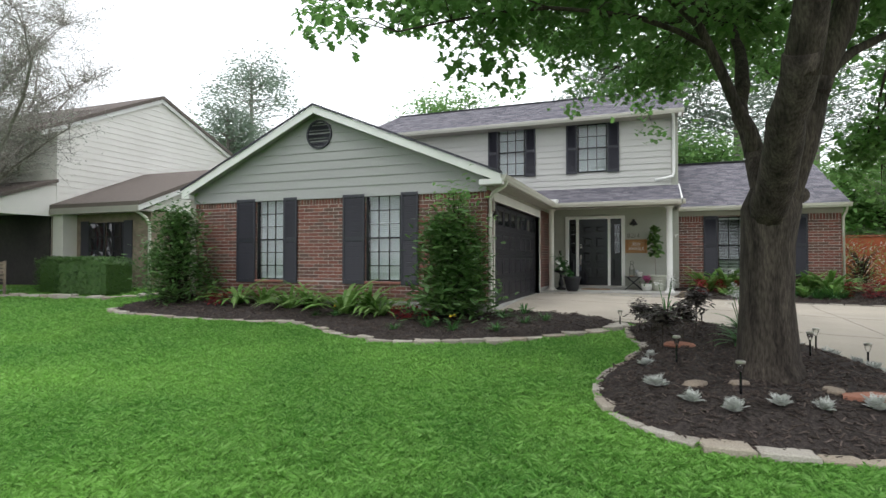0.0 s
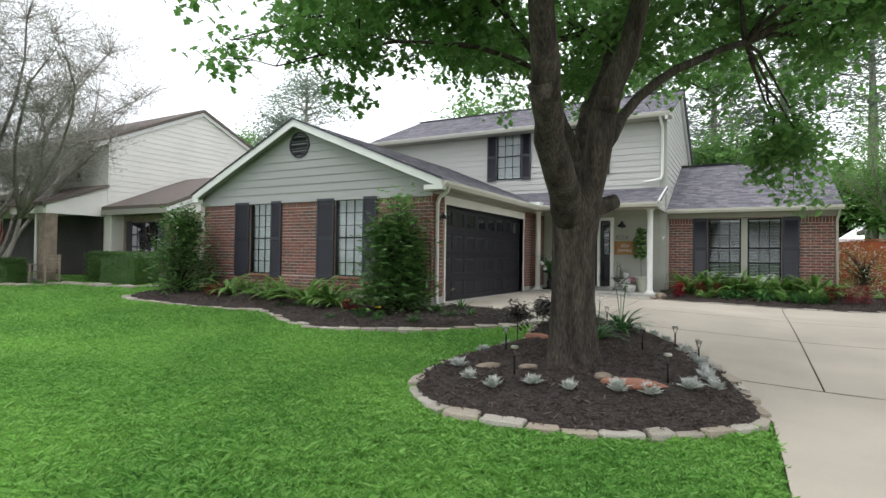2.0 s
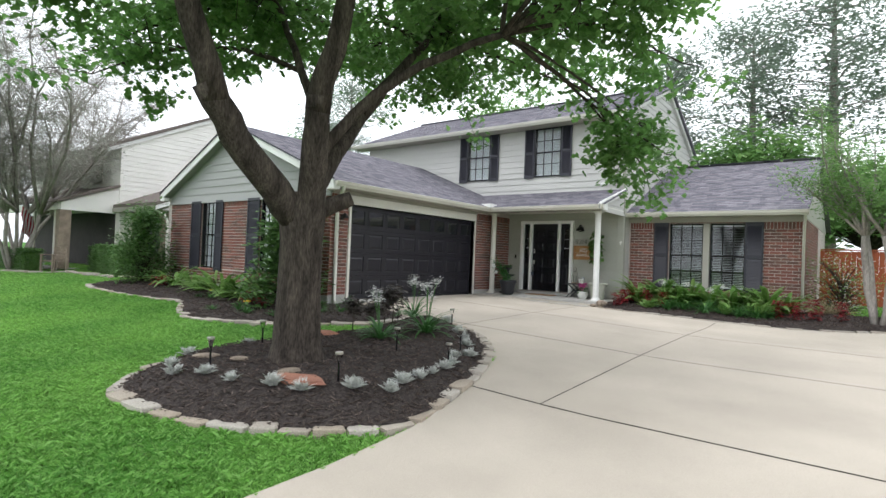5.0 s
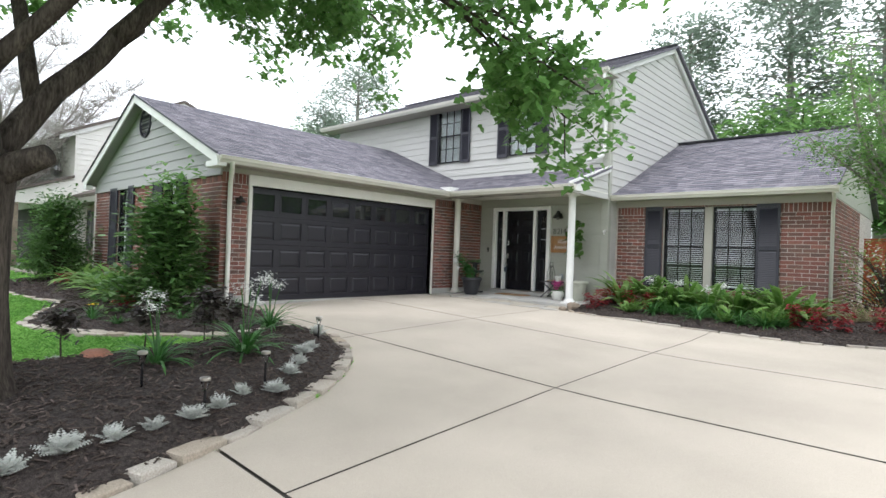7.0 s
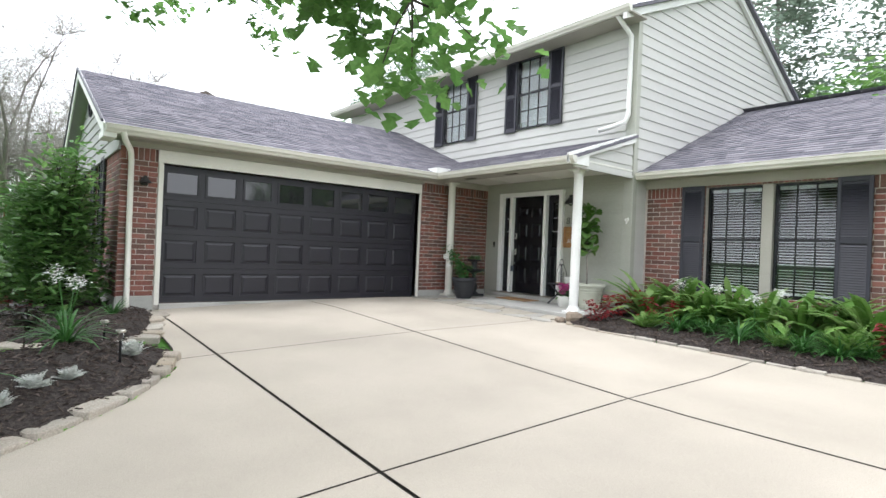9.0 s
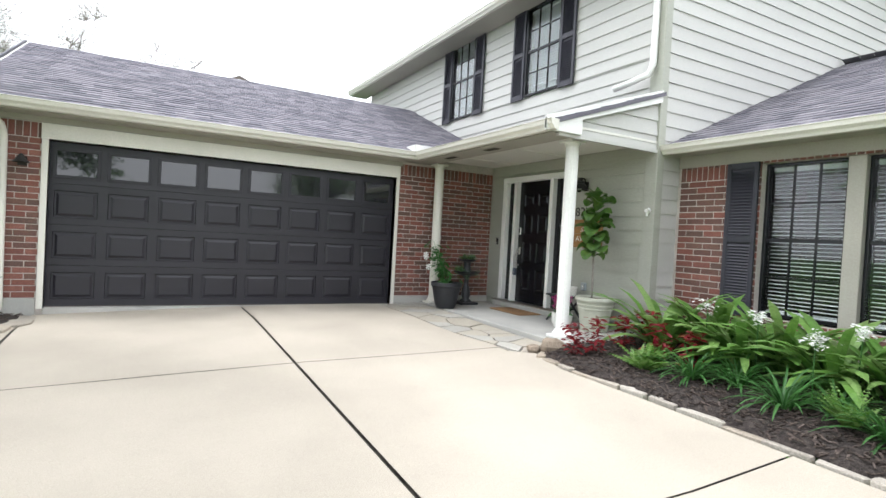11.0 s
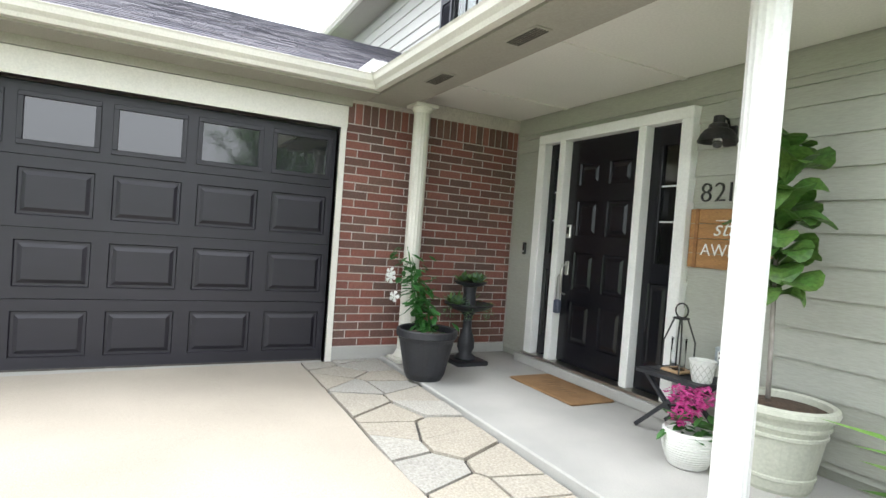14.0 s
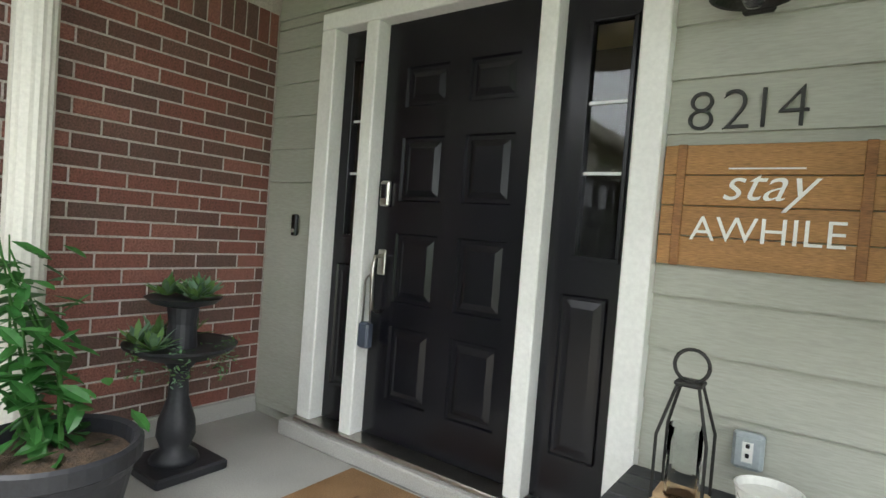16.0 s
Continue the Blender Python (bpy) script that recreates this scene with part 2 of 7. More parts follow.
M_CEIL = mat("porch_ceiling", (0.70, 0.69, 0.63), (0.65, 0.64, 0.585), 0.6, 1, 60, 0.06, 0.04)
M_WOOD = mat("light_wood", (0.55, 0.38, 0.22), (0.45, 0.3, 0.17), 0.6, 8, 60, 0.2, 0.1)
M_FLAGG = mat("grey_flagstone", (0.43, 0.41, 0.36), (0.34, 0.32, 0.28), 0.9, 4, 70, 0.25, 0.5, ramp=[(0.44, 0.42, 0.37), (0.37, 0.355, 0.32), (0.42, 0.37, 0.29)], per="object")
M_CLEAR = glassy("thin_clear_glass", (0.97, 0.98, 0.98), 0.0, 1.06)
M_COIRDARK = mat("dark_coir", (0.20, 0.115, 0.05), (0.15, 0.085, 0.04), 0.95, 6, 220, 0.4, 0.8)

# ---- mesh helpers ----
class Shape:
    """Collects vertices and faces for one mesh."""
    def __init__(self):
        self.v, self.f = [], []

    def add(self, v, f):
        n = len(self.v)
        self.v += [tuple(p) for p in v]
        self.f += [tuple(i + n for i in q) for q in f]
        return self

    def box(self, x0, x1, y0, y1, z0, z1, e=0.0):
        """A box; e chamfers its upright-facing edges a little on all sides."""
        if e <= 0:
            v = [(x, y, z) for z in (z0, z1) for y in (y0, y1) for x in (x0, x1)]
            return self.add(v, [(0, 2, 3, 1), (4, 5, 7, 6), (0, 1, 5, 4), (2, 6, 7, 3), (0, 4, 6, 2), (1, 3, 7, 5)])
        v = []
        for z, i in ((z0, e), (z0 + e, 0), (z1 - e, 0), (z1, e)):
            a, b, c, d = x0 + i, x1 - i, y0 + i, y1 - i
            v += [(a + e, c, z), (b - e, c, z), (b, c + e, z), (b, d - e, z), (b - e, d, z), (a + e, d, z), (a, d - e, z), (a, c + e, z)]
        f = [tuple(reversed(range(8))), tuple(range(24, 32))]
        for k in range(3):
            f += [(k * 8 + j, k * 8 + (j + 1) % 8, k * 8 + 8 + (j + 1) % 8, k * 8 + 8 + j) for j in range(8)]
        return self.add(v, f)

    def tube(self, pts, radii, sides=8, caps=True):
        """A tapered tube along points."""
        pts = [Vector(p) for p in pts]
        v, f, side = [], [], None
        for k, p in enumerate(pts):
            d = (pts[min(k + 1, len(pts) - 1)] - pts[max(k - 1, 0)]).normalized()
            if side is None:
                side = d.orthogonal().normalized()
            side = (side - d * side.dot(d)).normalized()
            up = d.cross(side)
            r = radii[k] if isinstance(radii, (list, tuple)) else radii
            v += [p + (side * math.cos(a) + up * math.sin(a)) * r for a in (2 * math.pi * j / sides for j in range(sides))]
        for k in range(len(pts) - 1):
            f += [(k * sides + j, k * sides + (j + 1) % sides, (k + 1) * sides + (j + 1) % sides, (k + 1) * sides + j) for j in range(sides)]
        if caps:
            f += [tuple(reversed(range(sides))), tuple(range((len(pts) - 1) * sides, len(pts) * sides))]
        return self.add(v, f)

    def lathe(self, rings, sides=24, x=0, y=0):
        """Turns (radius, z) pairs about an upright axis."""
        v, f = [], []
        for r, z in rings:
            v += [(x + r * math.cos(2 * math.pi * j / sides), y + r * math.sin(2 * math.pi * j / sides), z) for j in range(sides)]
        for k in range(len(rings) - 1):
            f += [(k * sides + j, k * sides + (j + 1) % sides, (k + 1) * sides + (j + 1) % sides, (k + 1) * sides + j) for j in range(sides)]
        f += [tuple(reversed(range(sides))), tuple(range((len(rings) - 1) * sides, len(rings) * sides))]
        return self.add(v, f)

    def prism(self, poly, a, b, axis="y"):
        """A polygon of (u, z) pushed from a to b along an axis."""
        n = len(poly)
        put = (lambda u, z, w: (u, w, z)) if axis == "y" else ((lambda u, z, w: (w, u, z)) if axis == "x" else (lambda u, z, w: (u, z, w)))
        v = [put(u, z, a) for u, z in poly] + [put(u, z, b) for u, z in poly]
        return self.add(v, [tuple(range(n)), tuple(reversed(range(n, 2 * n)))] + [(k, k + n, (k + 1) % n + n, (k + 1) % n) for k in range(n)])

    def mesh(self, name, material, smooth=False):
        me = bpy.data.meshes.new(name)
        me.from_pydata(self.v, [], self.f)
        me.materials.append(material)
        bm = bmesh.new()
        bm.from_mesh(me)
        bmesh.ops.recalc_face_normals(bm, faces=bm.faces)
        bm.to_mesh(me)
        bm.free()
        if smooth:
            me.shade_smooth()
        return me


def part(name, sh, material, parent=None, label="", smooth=False):
    ob = new(name, sh.mesh(name, material, smooth) if isinstance(sh, Shape) else sh)
    ob.parent = parent
    return tagged(ob, label)


def thing(name, label, category, at=(0, 0, 0), turn=0.0, group="", kind=""):
    ob = new(name)
    ob.matrix_world = pose(*at, 0, 0, turn)
    return tagged(ob, label, category, group, kind)


def setting(name, sh, material, label, category, smooth=False):
    return tagged(part(name, sh, material, smooth=smooth), label, category, kind="structure")


def rects(u0, u1, v0, v1, holes):
    """The rectangle less the holes, as rectangles."""
    vs = sorted({v0, v1, *[min(max(h[2], v0), v1) for h in holes], *[min(max(h[3], v0), v1) for h in holes]})
    out = []
    for a, b in zip(vs, vs[1:]):
        if b - a < 1e-4:
            continue
        cuts = sorted((max(h[0], u0), min(h[1], u1)) for h in holes if h[2] < (a + b) / 2 < h[3] and h[1] > u0 and h[0] < u1)
        u = u0
        for c, d in cuts:
            if c - u > 1e-3:
                out.append((u, c, a, b))
            u = max(u, d)
        if u1 - u > 1e-3:
            out.append((u, u1, a, b))
    return out


GY = [-60, -1, 3.9, 6.5, 9.8, 12.4, 15, 17, 60]
GZ = [-0.6, -0.54, -0.53, -0.37, -0.205, -0.118, -0.085, 0, 0]


def terrain(x, y):
    """The height of the ground, for numbers or arrays."""
    low = -1.6 * np.clip((y - 8.0) / 1.9, 0, 1)
    cross = 0.04 * np.clip(x, low, 4.2) * np.clip((17.0 - y) / 3.0, 0.2, 1)
    return np.minimum(0, np.interp(y, GY, GZ) - cross) + 0.03 * np.clip(-x - 5.0, 0, 8)


def G(x, y):
    return float(terrain(x, y))


def inside(x, y, poly):
    hit = False
    for (a, b), (c, d) in zip(poly, poly[1:] + poly[:1]):
        if (b > y) != (d > y) and x < (c - a) * (y - b) / (d - b) + a:
            hit = not hit
    return hit


def smooth_loop(poly, per=4):
    """Rounds a closed polygon (Catmull-Rom)."""
    out, n = [], len(poly)
    for k in range(n):
        p0, p1, p2, p3 = (Vector(poly[(k + j - 1) % n]) for j in range(4))
        for s in range(per):
            t = s / per
            q = 0.5 * (2 * p1 + (p2 - p0) * t + (2 * p0 - 5 * p1 + 4 * p2 - p3) * t * t + (3 * p1 - p0 - 3 * p2 + p3) * t ** 3)
            out.append((q.x, q.y))
    return out


def sheet(poly, height, step=0.3):
    """A filled polygon that follows a height."""
    from mathutils import geometry
    xs, ys = [p[0] for p in poly], [p[1] for p in poly]
    pts = [Vector(p) for p in poly]
    n = len(pts)
    x = min(xs) + step / 2
    while x < max(xs):
        y = min(ys) + step / 2
        while y < max(ys):
            if inside(x, y, poly):
                pts.append(Vector((x, y)))
            y += step
        x += step
    vs, _, fs, *_ = geometry.delaunay_2d_cdt(pts, [(k, (k + 1) % n) for k in range(n)], [], 1, 1e-5)
    return Shape().add([(p.x, p.y, height(p.x, p.y)) for p in vs], [tuple(q) for q in fs])


def clip_rect(poly, x0, x1, y0, y1):
    for axis, val, sign in ((0, x0, 1), (0, x1, -1), (1, y0, 1), (1, y1, -1)):
        out = []
        for p, q in zip(poly, poly[1:] + poly[:1]):
            a, b = (p[axis] - val) * sign, (q[axis] - val) * sign
            if a >= 0:
                out.append(p)
            if (a >= 0) != (b >= 0):
                t = a / (a - b)
                out.append((p[0] + (q[0] - p[0]) * t, p[1] + (q[1] - p[1]) * t))
        poly = out
        if not poly:
            return []
    return poly


def dense(poly, step=0.5):
    """The same outline with points along its long sides."""
    out = []
    for (a, b), (c, d) in zip(poly, poly[1:] + poly[:1]):
        n = max(1, int(math.hypot(c - a, d - b) / step))
        out += [(a + (c - a) * k / n, b + (d - b) * k / n) for k in range(n)]
    return out


# ---- ground ----
TREE_BED = smooth_loop([(0.27, 3.87), (0.8, 3.72), (1.6, 3.82), (2.37, 4.2), (3.02, 4.8), (3.2, 5.3), (3.02, 6.1), (2.75, 6.95), (2.3, 7.95), (1.65, 8.75), (0.9, 9.25), (0.1, 9.4), (-0.2, 8.7), (-0.1, 7.9), (0.05, 7.4), (-0.08, 6.5), (-0.38, 5.4), (-0.25, 4.45)])
FRONT_BED = smooth_loop([(-10.75, 7.55), (-10.2, 7.15), (-8.4, 7.2), (-7.0, 7.5), (-6.2, 7.65), (-5.5, 7.35), (-4.8, 7.0), (-4.3, 6.85), (-3.8, 6.68), (-2.95, 6.85), (-2.3, 7.15), (-1.75, 7.5), (-1.2, 8.0), (-0.55, 8.65), (-0.55, 9.3), (-2.3, 9.72), (-2.86, 9.7), (-2.95, 9.36), (-6.0, 9.38), (-10.3, 9.38), (-10.9, 9.0)])
RIGHT_BED = smooth_loop([(0.98, 15.2), (1.6, 14.98), (2.7, 15.04), (4.0, 15.05), (5.3, 15.0), (6.2, 15.3), (7.4, 15.9), (7.6, 17.3), (5.2, 17.45), (1.05, 17.4), (0.99, 16.3)])
DRIVE = [(3.38, -14), (3.36, 2.8), (3.34, 4.2), (3.3, 5.2), (3.14, 6.0), (2.88, 6.9), (2.4, 7.95), (1.75, 8.8), (0.95, 9.34), (0.1, 9.5), (-0.9, 9.55), (-2.0, 9.78), (-2.87, 9.8), (-2.87, 14.66), (-2.0, 14.66), (-0.9, 14.66), (-0.2, 14.7), (0.4, 14.82), (0.75, 14.82), (0.98, 15.06), (1.6, 14.9), (2.7, 14.95), (4.0, 14.97), (5.3, 14.92), (6.3, 15.2), (7.5, 15.8), (8.9, 15.8), (8.9, -14)]


def lawn_height(x, y):
    return G(x, y) - 0.03


ground_far = [-1500, -500, -150, -60]
gx = ground_far + [-40 + 1.0 * k for k in range(81)] + [60, 150, 500, 1500]
gy = ground_far + [-30 + 1.0 * k for k in range(71)] + [60, 150, 500, 1500]
sh = Shape()
sh.add([(x, y, lawn_height(x, y)) for y in gy for x in gx], [(j * len(gx) + i, j * len(gx) + i + 1, (j + 1) * len(gx) + i + 1, (j + 1) * len(gx) + i) for j in range(len(gy) - 1) for i in range(len(gx) - 1)])
setting("ground", sh, M_LAWN, "bright green mown lawn round the house", "ground", True)

drive = tagged(part("driveway", sheet(dense(DRIVE), lambda x, y: G(x, y) - 0.022, 0.8), M_JOINT), "pale concrete driveway cut into large slabs by dark joints", "driveway", kind="structure")
for y0, y1 in ((-14, -9.4), (-9.4, -6.2), (-6.2, -3.0), (-3.0, 0.2), (0.2, 3.38), (3.38, 6.62), (6.62, 9.82), (9.82, 12.4), (12.4, 16.4)):
    cuts = (-2.95, 0.58, 3.86, 7.1, 9.0) if y0 > 6 else (-2.95, 7.1, 9.0)
    for x0, x1 in zip(cuts, cuts[1:]):
        q = clip_rect(DRIVE, x0 + 0.009, x1 - 0.009, y0 + 0.015, y1 - 0.015)
        if len(q) > 2:
            top = sheet(dense(q), lambda x, y: G(x, y) + 0.004, 0.6)
            part("slab", top, M_CONC, drive)


def bed(name, poly, label, rise=0.10):
    xs, ys = [p[0] for p in poly], [p[1] for p in poly]

    def h(x, y):
        d = min(math.hypot(x - a, y - b) for a, b in poly)
        return G(x, y) + 0.012 + min(rise, d * 0.4) + 0.02 * noise.noise(Vector((x * 5, y * 5, 0)))
    ob = setting(name, sheet(poly, h, 0.14), M_MULCH, label, "flower bed", True)
    chips = Shape()
    rng = random.Random(len(poly))
    for _ in range(int(min(9000, (max(xs) - min(xs)) * (max(ys) - min(ys)) * 420))):
        x, y = rng.uniform(min(xs), max(xs)), rng.uniform(min(ys), max(ys))
        if inside(x, y, poly):
            z, a, s, w, t = h(x, y), rng.uniform(0, 6.28), rng.uniform(0.012, 0.04), rng.uniform(0.004, 0.009), rng.uniform(-0.5, 0.5)
            c, d = math.cos(a), math.sin(a)
            v = [(x + c * u * s - d * k * w, y + d * u * s + c * k * w, z + 0.008 + u * s * t + e) for e in (0, 0.006) for u, k in ((-1, -1), (1, -1), (1, 1), (-1, 1))]
            chips.add(v, [(4, 5, 6, 7), (0, 1, 5, 4), (1, 2, 6, 5), (2, 3, 7, 6), (3, 0, 4, 7)])
    tagged(part("bark_chips", chips, M_CHIP, ob), "loose dark bark chips", kind="stuff")
    return h


H_TREE = bed("tree_bed", TREE_BED, "dark mulch bed round the maple, edged with stone", 0.24)
H_FRONT = bed("front_bed", FRONT_BED, "dark mulch bed along the brick front wall", 0.1)
H_RIGHT = bed("side_bed", RIGHT_BED, "dark mulch bed below the wing windows", 0.06)


def edging(name, path, label, wide=0.2, tall=0.10, seed=1):
    """Rough flat stones laid end to end."""
    rng = random.Random(seed)
    root = thing(name, label, "stone edging")
    k, n = 0.0, len(path)
    pts = [Vector(p) for p in path]
    cum = [0.0]
    for a, b in zip(pts, pts[1:]):
        cum.append(cum[-1] + (b - a).length)

    def at(s):
        j = max(1, min(n - 1, next((i for i, c in enumerate(cum) if c >= s), n - 1)))
        a, b = pts[j - 1], pts[j]
        return a + (b - a) * ((s - cum[j - 1]) / max(1e-6, cum[j] - cum[j - 1])), (b - a).normalized()
    s = 0.0
    while s < cum[-1] - 0.15:
        ln = rng.uniform(0.22, 0.46)
        (p, d), (q, _) = at(s + ln / 2), at(s)
        w, hh = wide * rng.uniform(0.75, 1.25), tall * rng.uniform(0.55, 1.2)
        nrm = Vector((-d.y, d.x))
        ring = []
        for u, v in ((-1, -1), (-0.2, -1.1), (1, -0.9), (1.05, 0.1), (0.9, 1), (0.1, 1.08), (-1, 0.9), (-1.05, 0)):
            ring.append(p + d * (u + rng.uniform(-0.12, 0.12)) * (ln / 2 - 0.012) + nrm * (v + rng.uniform(-0.15, 0.15)) * w / 2)
        z, tilt = G(p.x, p.y) - 0.02, rng.uniform(-0.06, 0.06)
        v = [(a.x, a.y, z - 0.03) for a in ring] + [(a.x, a.y, z + hh * 0.85 + tilt * (a - p).dot(nrm)) for a in ring]
        v += [(p.x + (a.x - p.x) * 0.9, p.y + (a.y - p.y) * 0.9, z + hh + tilt * (a - p).dot(nrm) + rng.uniform(-0.004, 0.004)) for a in ring]
        f = [tuple(range(16, 24))] + [(b * 8 + j, b * 8 + (j + 1) % 8, b * 8 + 8 + (j + 1) % 8, b * 8 + 8 + j) for b in (0, 1) for j in range(8)]
        part("stone", Shape().add(v, f), M_FLAG, root)
        s += ln
    return root


edging("tree_bed_edging", TREE_BED[:43], "cream and tan flat stones edging the tree bed", 0.17, 0.075, 3)
edging("tree_bed_edging", TREE_BED[46:] + TREE_BED[:1], "tan flat stones edging the tree bed by the lawn", 0.13, 0.06, 4)
edging("front_bed_edging", FRONT_BED[:42], "flat tan stones edging the long front bed", 0.17, 0.07, 5)
edging("front_bed_edging", FRONT_BED[40:62], "wide flat stones where the bed meets the driveway", 0.34, 0.06, 6)
edging("side_bed_edging", RIGHT_BED[:26], "thin flat stones edging the wing bed", 0.11, 0.045, 7)

# ---- house: walls ----
WF, WG, WD, WW, WS = 9.34, -2.91, 16.93, 17.36, 0.92   # front, garage side, door wall, wing wall, storey side wall
TOP = 2.37
WL = -10.36                                             # far corner of the brick front
GX = -3.02                                             # face of the garage door


def bricks(host, u0, u1, z0, z1, holes, put, singles=False, seed=0, soldier=True):
    """Running-bond bricks with a soldier course on top; put(u, out, z) gives the place."""
    rng = random.Random(seed)
    L, H, J = 0.243, 0.068, 0.011
    top = z1 - 0.2 if soldier else z1
    boxes = []
    n = max(1, round((top - z0) / (H + J)))
    ch = (top - z0) / n
    for c in range(n):
        a, b = z0 + c * ch + J / 2, z0 + (c + 1) * ch - J / 2
        u = u0 - (0.127 if c % 2 else 0.0)
        while u < u1:
            boxes += rects(max(u0, u), min(u1, u + L), a, b, holes)
            u += L + J
    if soldier:
        u = u0
        while u < u1:
            boxes += rects(u, min(u1, u + H), top + J / 2, z1 - 0.004, holes)
            u += H + J
    joined, shared = Shape(), {}
    for a, b, c, d in boxes:
        if b - a < 0.02 or d - c < 0.02:
            continue
        o = 0.007 + rng.uniform(-0.002, 0.003)
        if singles:
            key = (round(b - a, 2), round(d - c, 2))
            if key not in shared:
                w, h2 = (b - a) / 2, (d - c) / 2
                s = Shape()
                i = 0.004
                v = [put(x, q, z) for q, x, z in ((0, -w, -h2), (0, w, -h2), (0, w, h2), (0, -w, h2), (o - 0.003, -w, -h2), (o - 0.003, w, -h2), (o - 0.003, w, h2), (o - 0.003, -w, h2), (o, -w + i, -h2 + i), (o, w - i, -h2 + i), (o, w - i, h2 - i), (o, -w + i, h2 - i))]
                base = put(0, 0, 0)
                v = [tuple(p[k] - base[k] for k in range(3)) for p in v]
                s.add(v, [(8, 9, 10, 11)] + [(r * 4 + j, r * 4 + (j + 1) % 4, r * 4 + 4 + (j + 1) % 4, r * 4 + 4 + j) for r in (0, 1) for j in range(4)])
                shared[key] = s.mesh("brick", M_BRICK1)
            ob = new("brick", shared[key])
            ob.parent = host
            ob.location = put((a + b) / 2, 0, (c + d) / 2)
        else:
            i = 0.004
            v = [put(x, q, z) for q, x, z in ((0, a, c), (0, b, c), (0, b, d), (0, a, d), (o, a + i, c + i), (o, b - i, c + i), (o, b - i, d - i), (o, a + i, d - i))]
            joined.add(v, [(4, 5, 6, 7)] + [(j, (j + 1) % 4, 4 + (j + 1) % 4, 4 + j) for j in range(4)])
    if joined.v:
        tagged(part("brickwork", joined, M_BRICK, host), "red and brown bricks in pale mortar", kind="stuff")


front = lambda y: (lambda u, o, z: (u, y - o, z))
side = lambda x: (lambda u, o, z: (x + o, u, z))


def wall(name, material, label, u0, u1, z0, z1, holes, plane, axis, thick=0.18):
    s = Shape()
    for a, b, c, d in rects(u0, u1, z0, z1, holes):
        if axis == "y":
            s.box(a, b, plane, plane + thick, c, d)
        else:
            s.box(plane - thick, plane, a, b, c, d)
    return setting(name, s, material, label, "wall")


def siding(host, u0, u1, z0, z1, holes, put, material, left=None, right=None, step=0.193):
    """Lapped boards, each proud at its foot."""
    z = z0
    while z < z1 - 0.02:
        t = min(z + step, z1)
        for a, b, c, d in rects(u0, u1, z, t, holes):
            a0, a1 = (max(a, left(c)), max(a, left(d))) if left else (a, a)
            b0, b1 = (min(b, right(c)), min(b, right(d))) if right else (b, b)
            if b0 - a0 < 0.05:
                continue
            b1 = max(b1, a1 + 0.005)
            v = [put(a0, 0, c), put(b0, 0, c), put(b1, 0, d), put(a1, 0, d), put(a0, 0.025, c), put(b0, 0.025, c), put(b1, 0.008, d), put(a1, 0.008, d)]
            part("board", Shape().add(v, [(4, 5, 6, 7), (0, 1, 5, 4), (1, 2, 6, 5), (2, 3, 7, 6), (3, 0, 4, 7)]), material, host)
        z = t


FW = [(-8.51, -7.745, 0.475, 2.335), (-5.603, -4.776, 0.475, 2.335)]
w = wall("wall_front", M_MORTAR, "red brick front wall of the garage wing", WL, WG, -0.45, TOP, FW, WF, "y")
bricks(w, WL, WG, 0.06, TOP, FW, front(WF), seed=1)
s = Shape().box(WL - 0.02, WG + 0.0, WF - 0.015, WF - 0.002, -0.5, 0.06, 0.005)
setting("foundation", s, M_PORCH, "grey concrete footing below the bricks", "foundation")

GD = [(9.93, 14.9, -0.3, 2.17)]
w = wall("wall_garage", M_MORTAR, "red brick side wall round the garage door", WF + 0.18, WD, -0.3, 2.56, GD, WG, "x")
bricks(w, WF, 9.85, 0.08, TOP, [], side(WG), seed=2)
setting("foundation", Shape().box(WG, WG + 0.012, WF, 9.85, -0.3, 0.078, 0.004), M_PORCH, "grey concrete footing at the garage corner", "foundation")
bricks(w, 14.96, WD - 0.02, 0.1, 2.42, [], side(WG), singles=True, seed=3)
s = Shape().box(WG, WG + 0.022, 14.92, WD - 0.01, -0.05, 0.098, 0.006)
setting("foundation", s, M_PORCH, "grey concrete footing below the porch bricks", "foundation")
s = Shape().box(WL - 0.18, WL, WF, 17.0, -0.4, 2.5)
setting("wall_left", s, M_MORTAR, "plain side wall of the garage wing", "wall")

DOOR = [(-2.425, -0.596, 0.1, 2.317)]
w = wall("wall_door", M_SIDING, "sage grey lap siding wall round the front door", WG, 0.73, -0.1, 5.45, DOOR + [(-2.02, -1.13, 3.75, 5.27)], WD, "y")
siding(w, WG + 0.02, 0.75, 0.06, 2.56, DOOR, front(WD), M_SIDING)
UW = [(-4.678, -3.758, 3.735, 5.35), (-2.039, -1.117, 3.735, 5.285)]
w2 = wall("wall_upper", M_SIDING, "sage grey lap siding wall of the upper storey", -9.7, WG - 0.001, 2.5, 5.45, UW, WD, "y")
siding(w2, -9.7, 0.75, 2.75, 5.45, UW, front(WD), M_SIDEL)
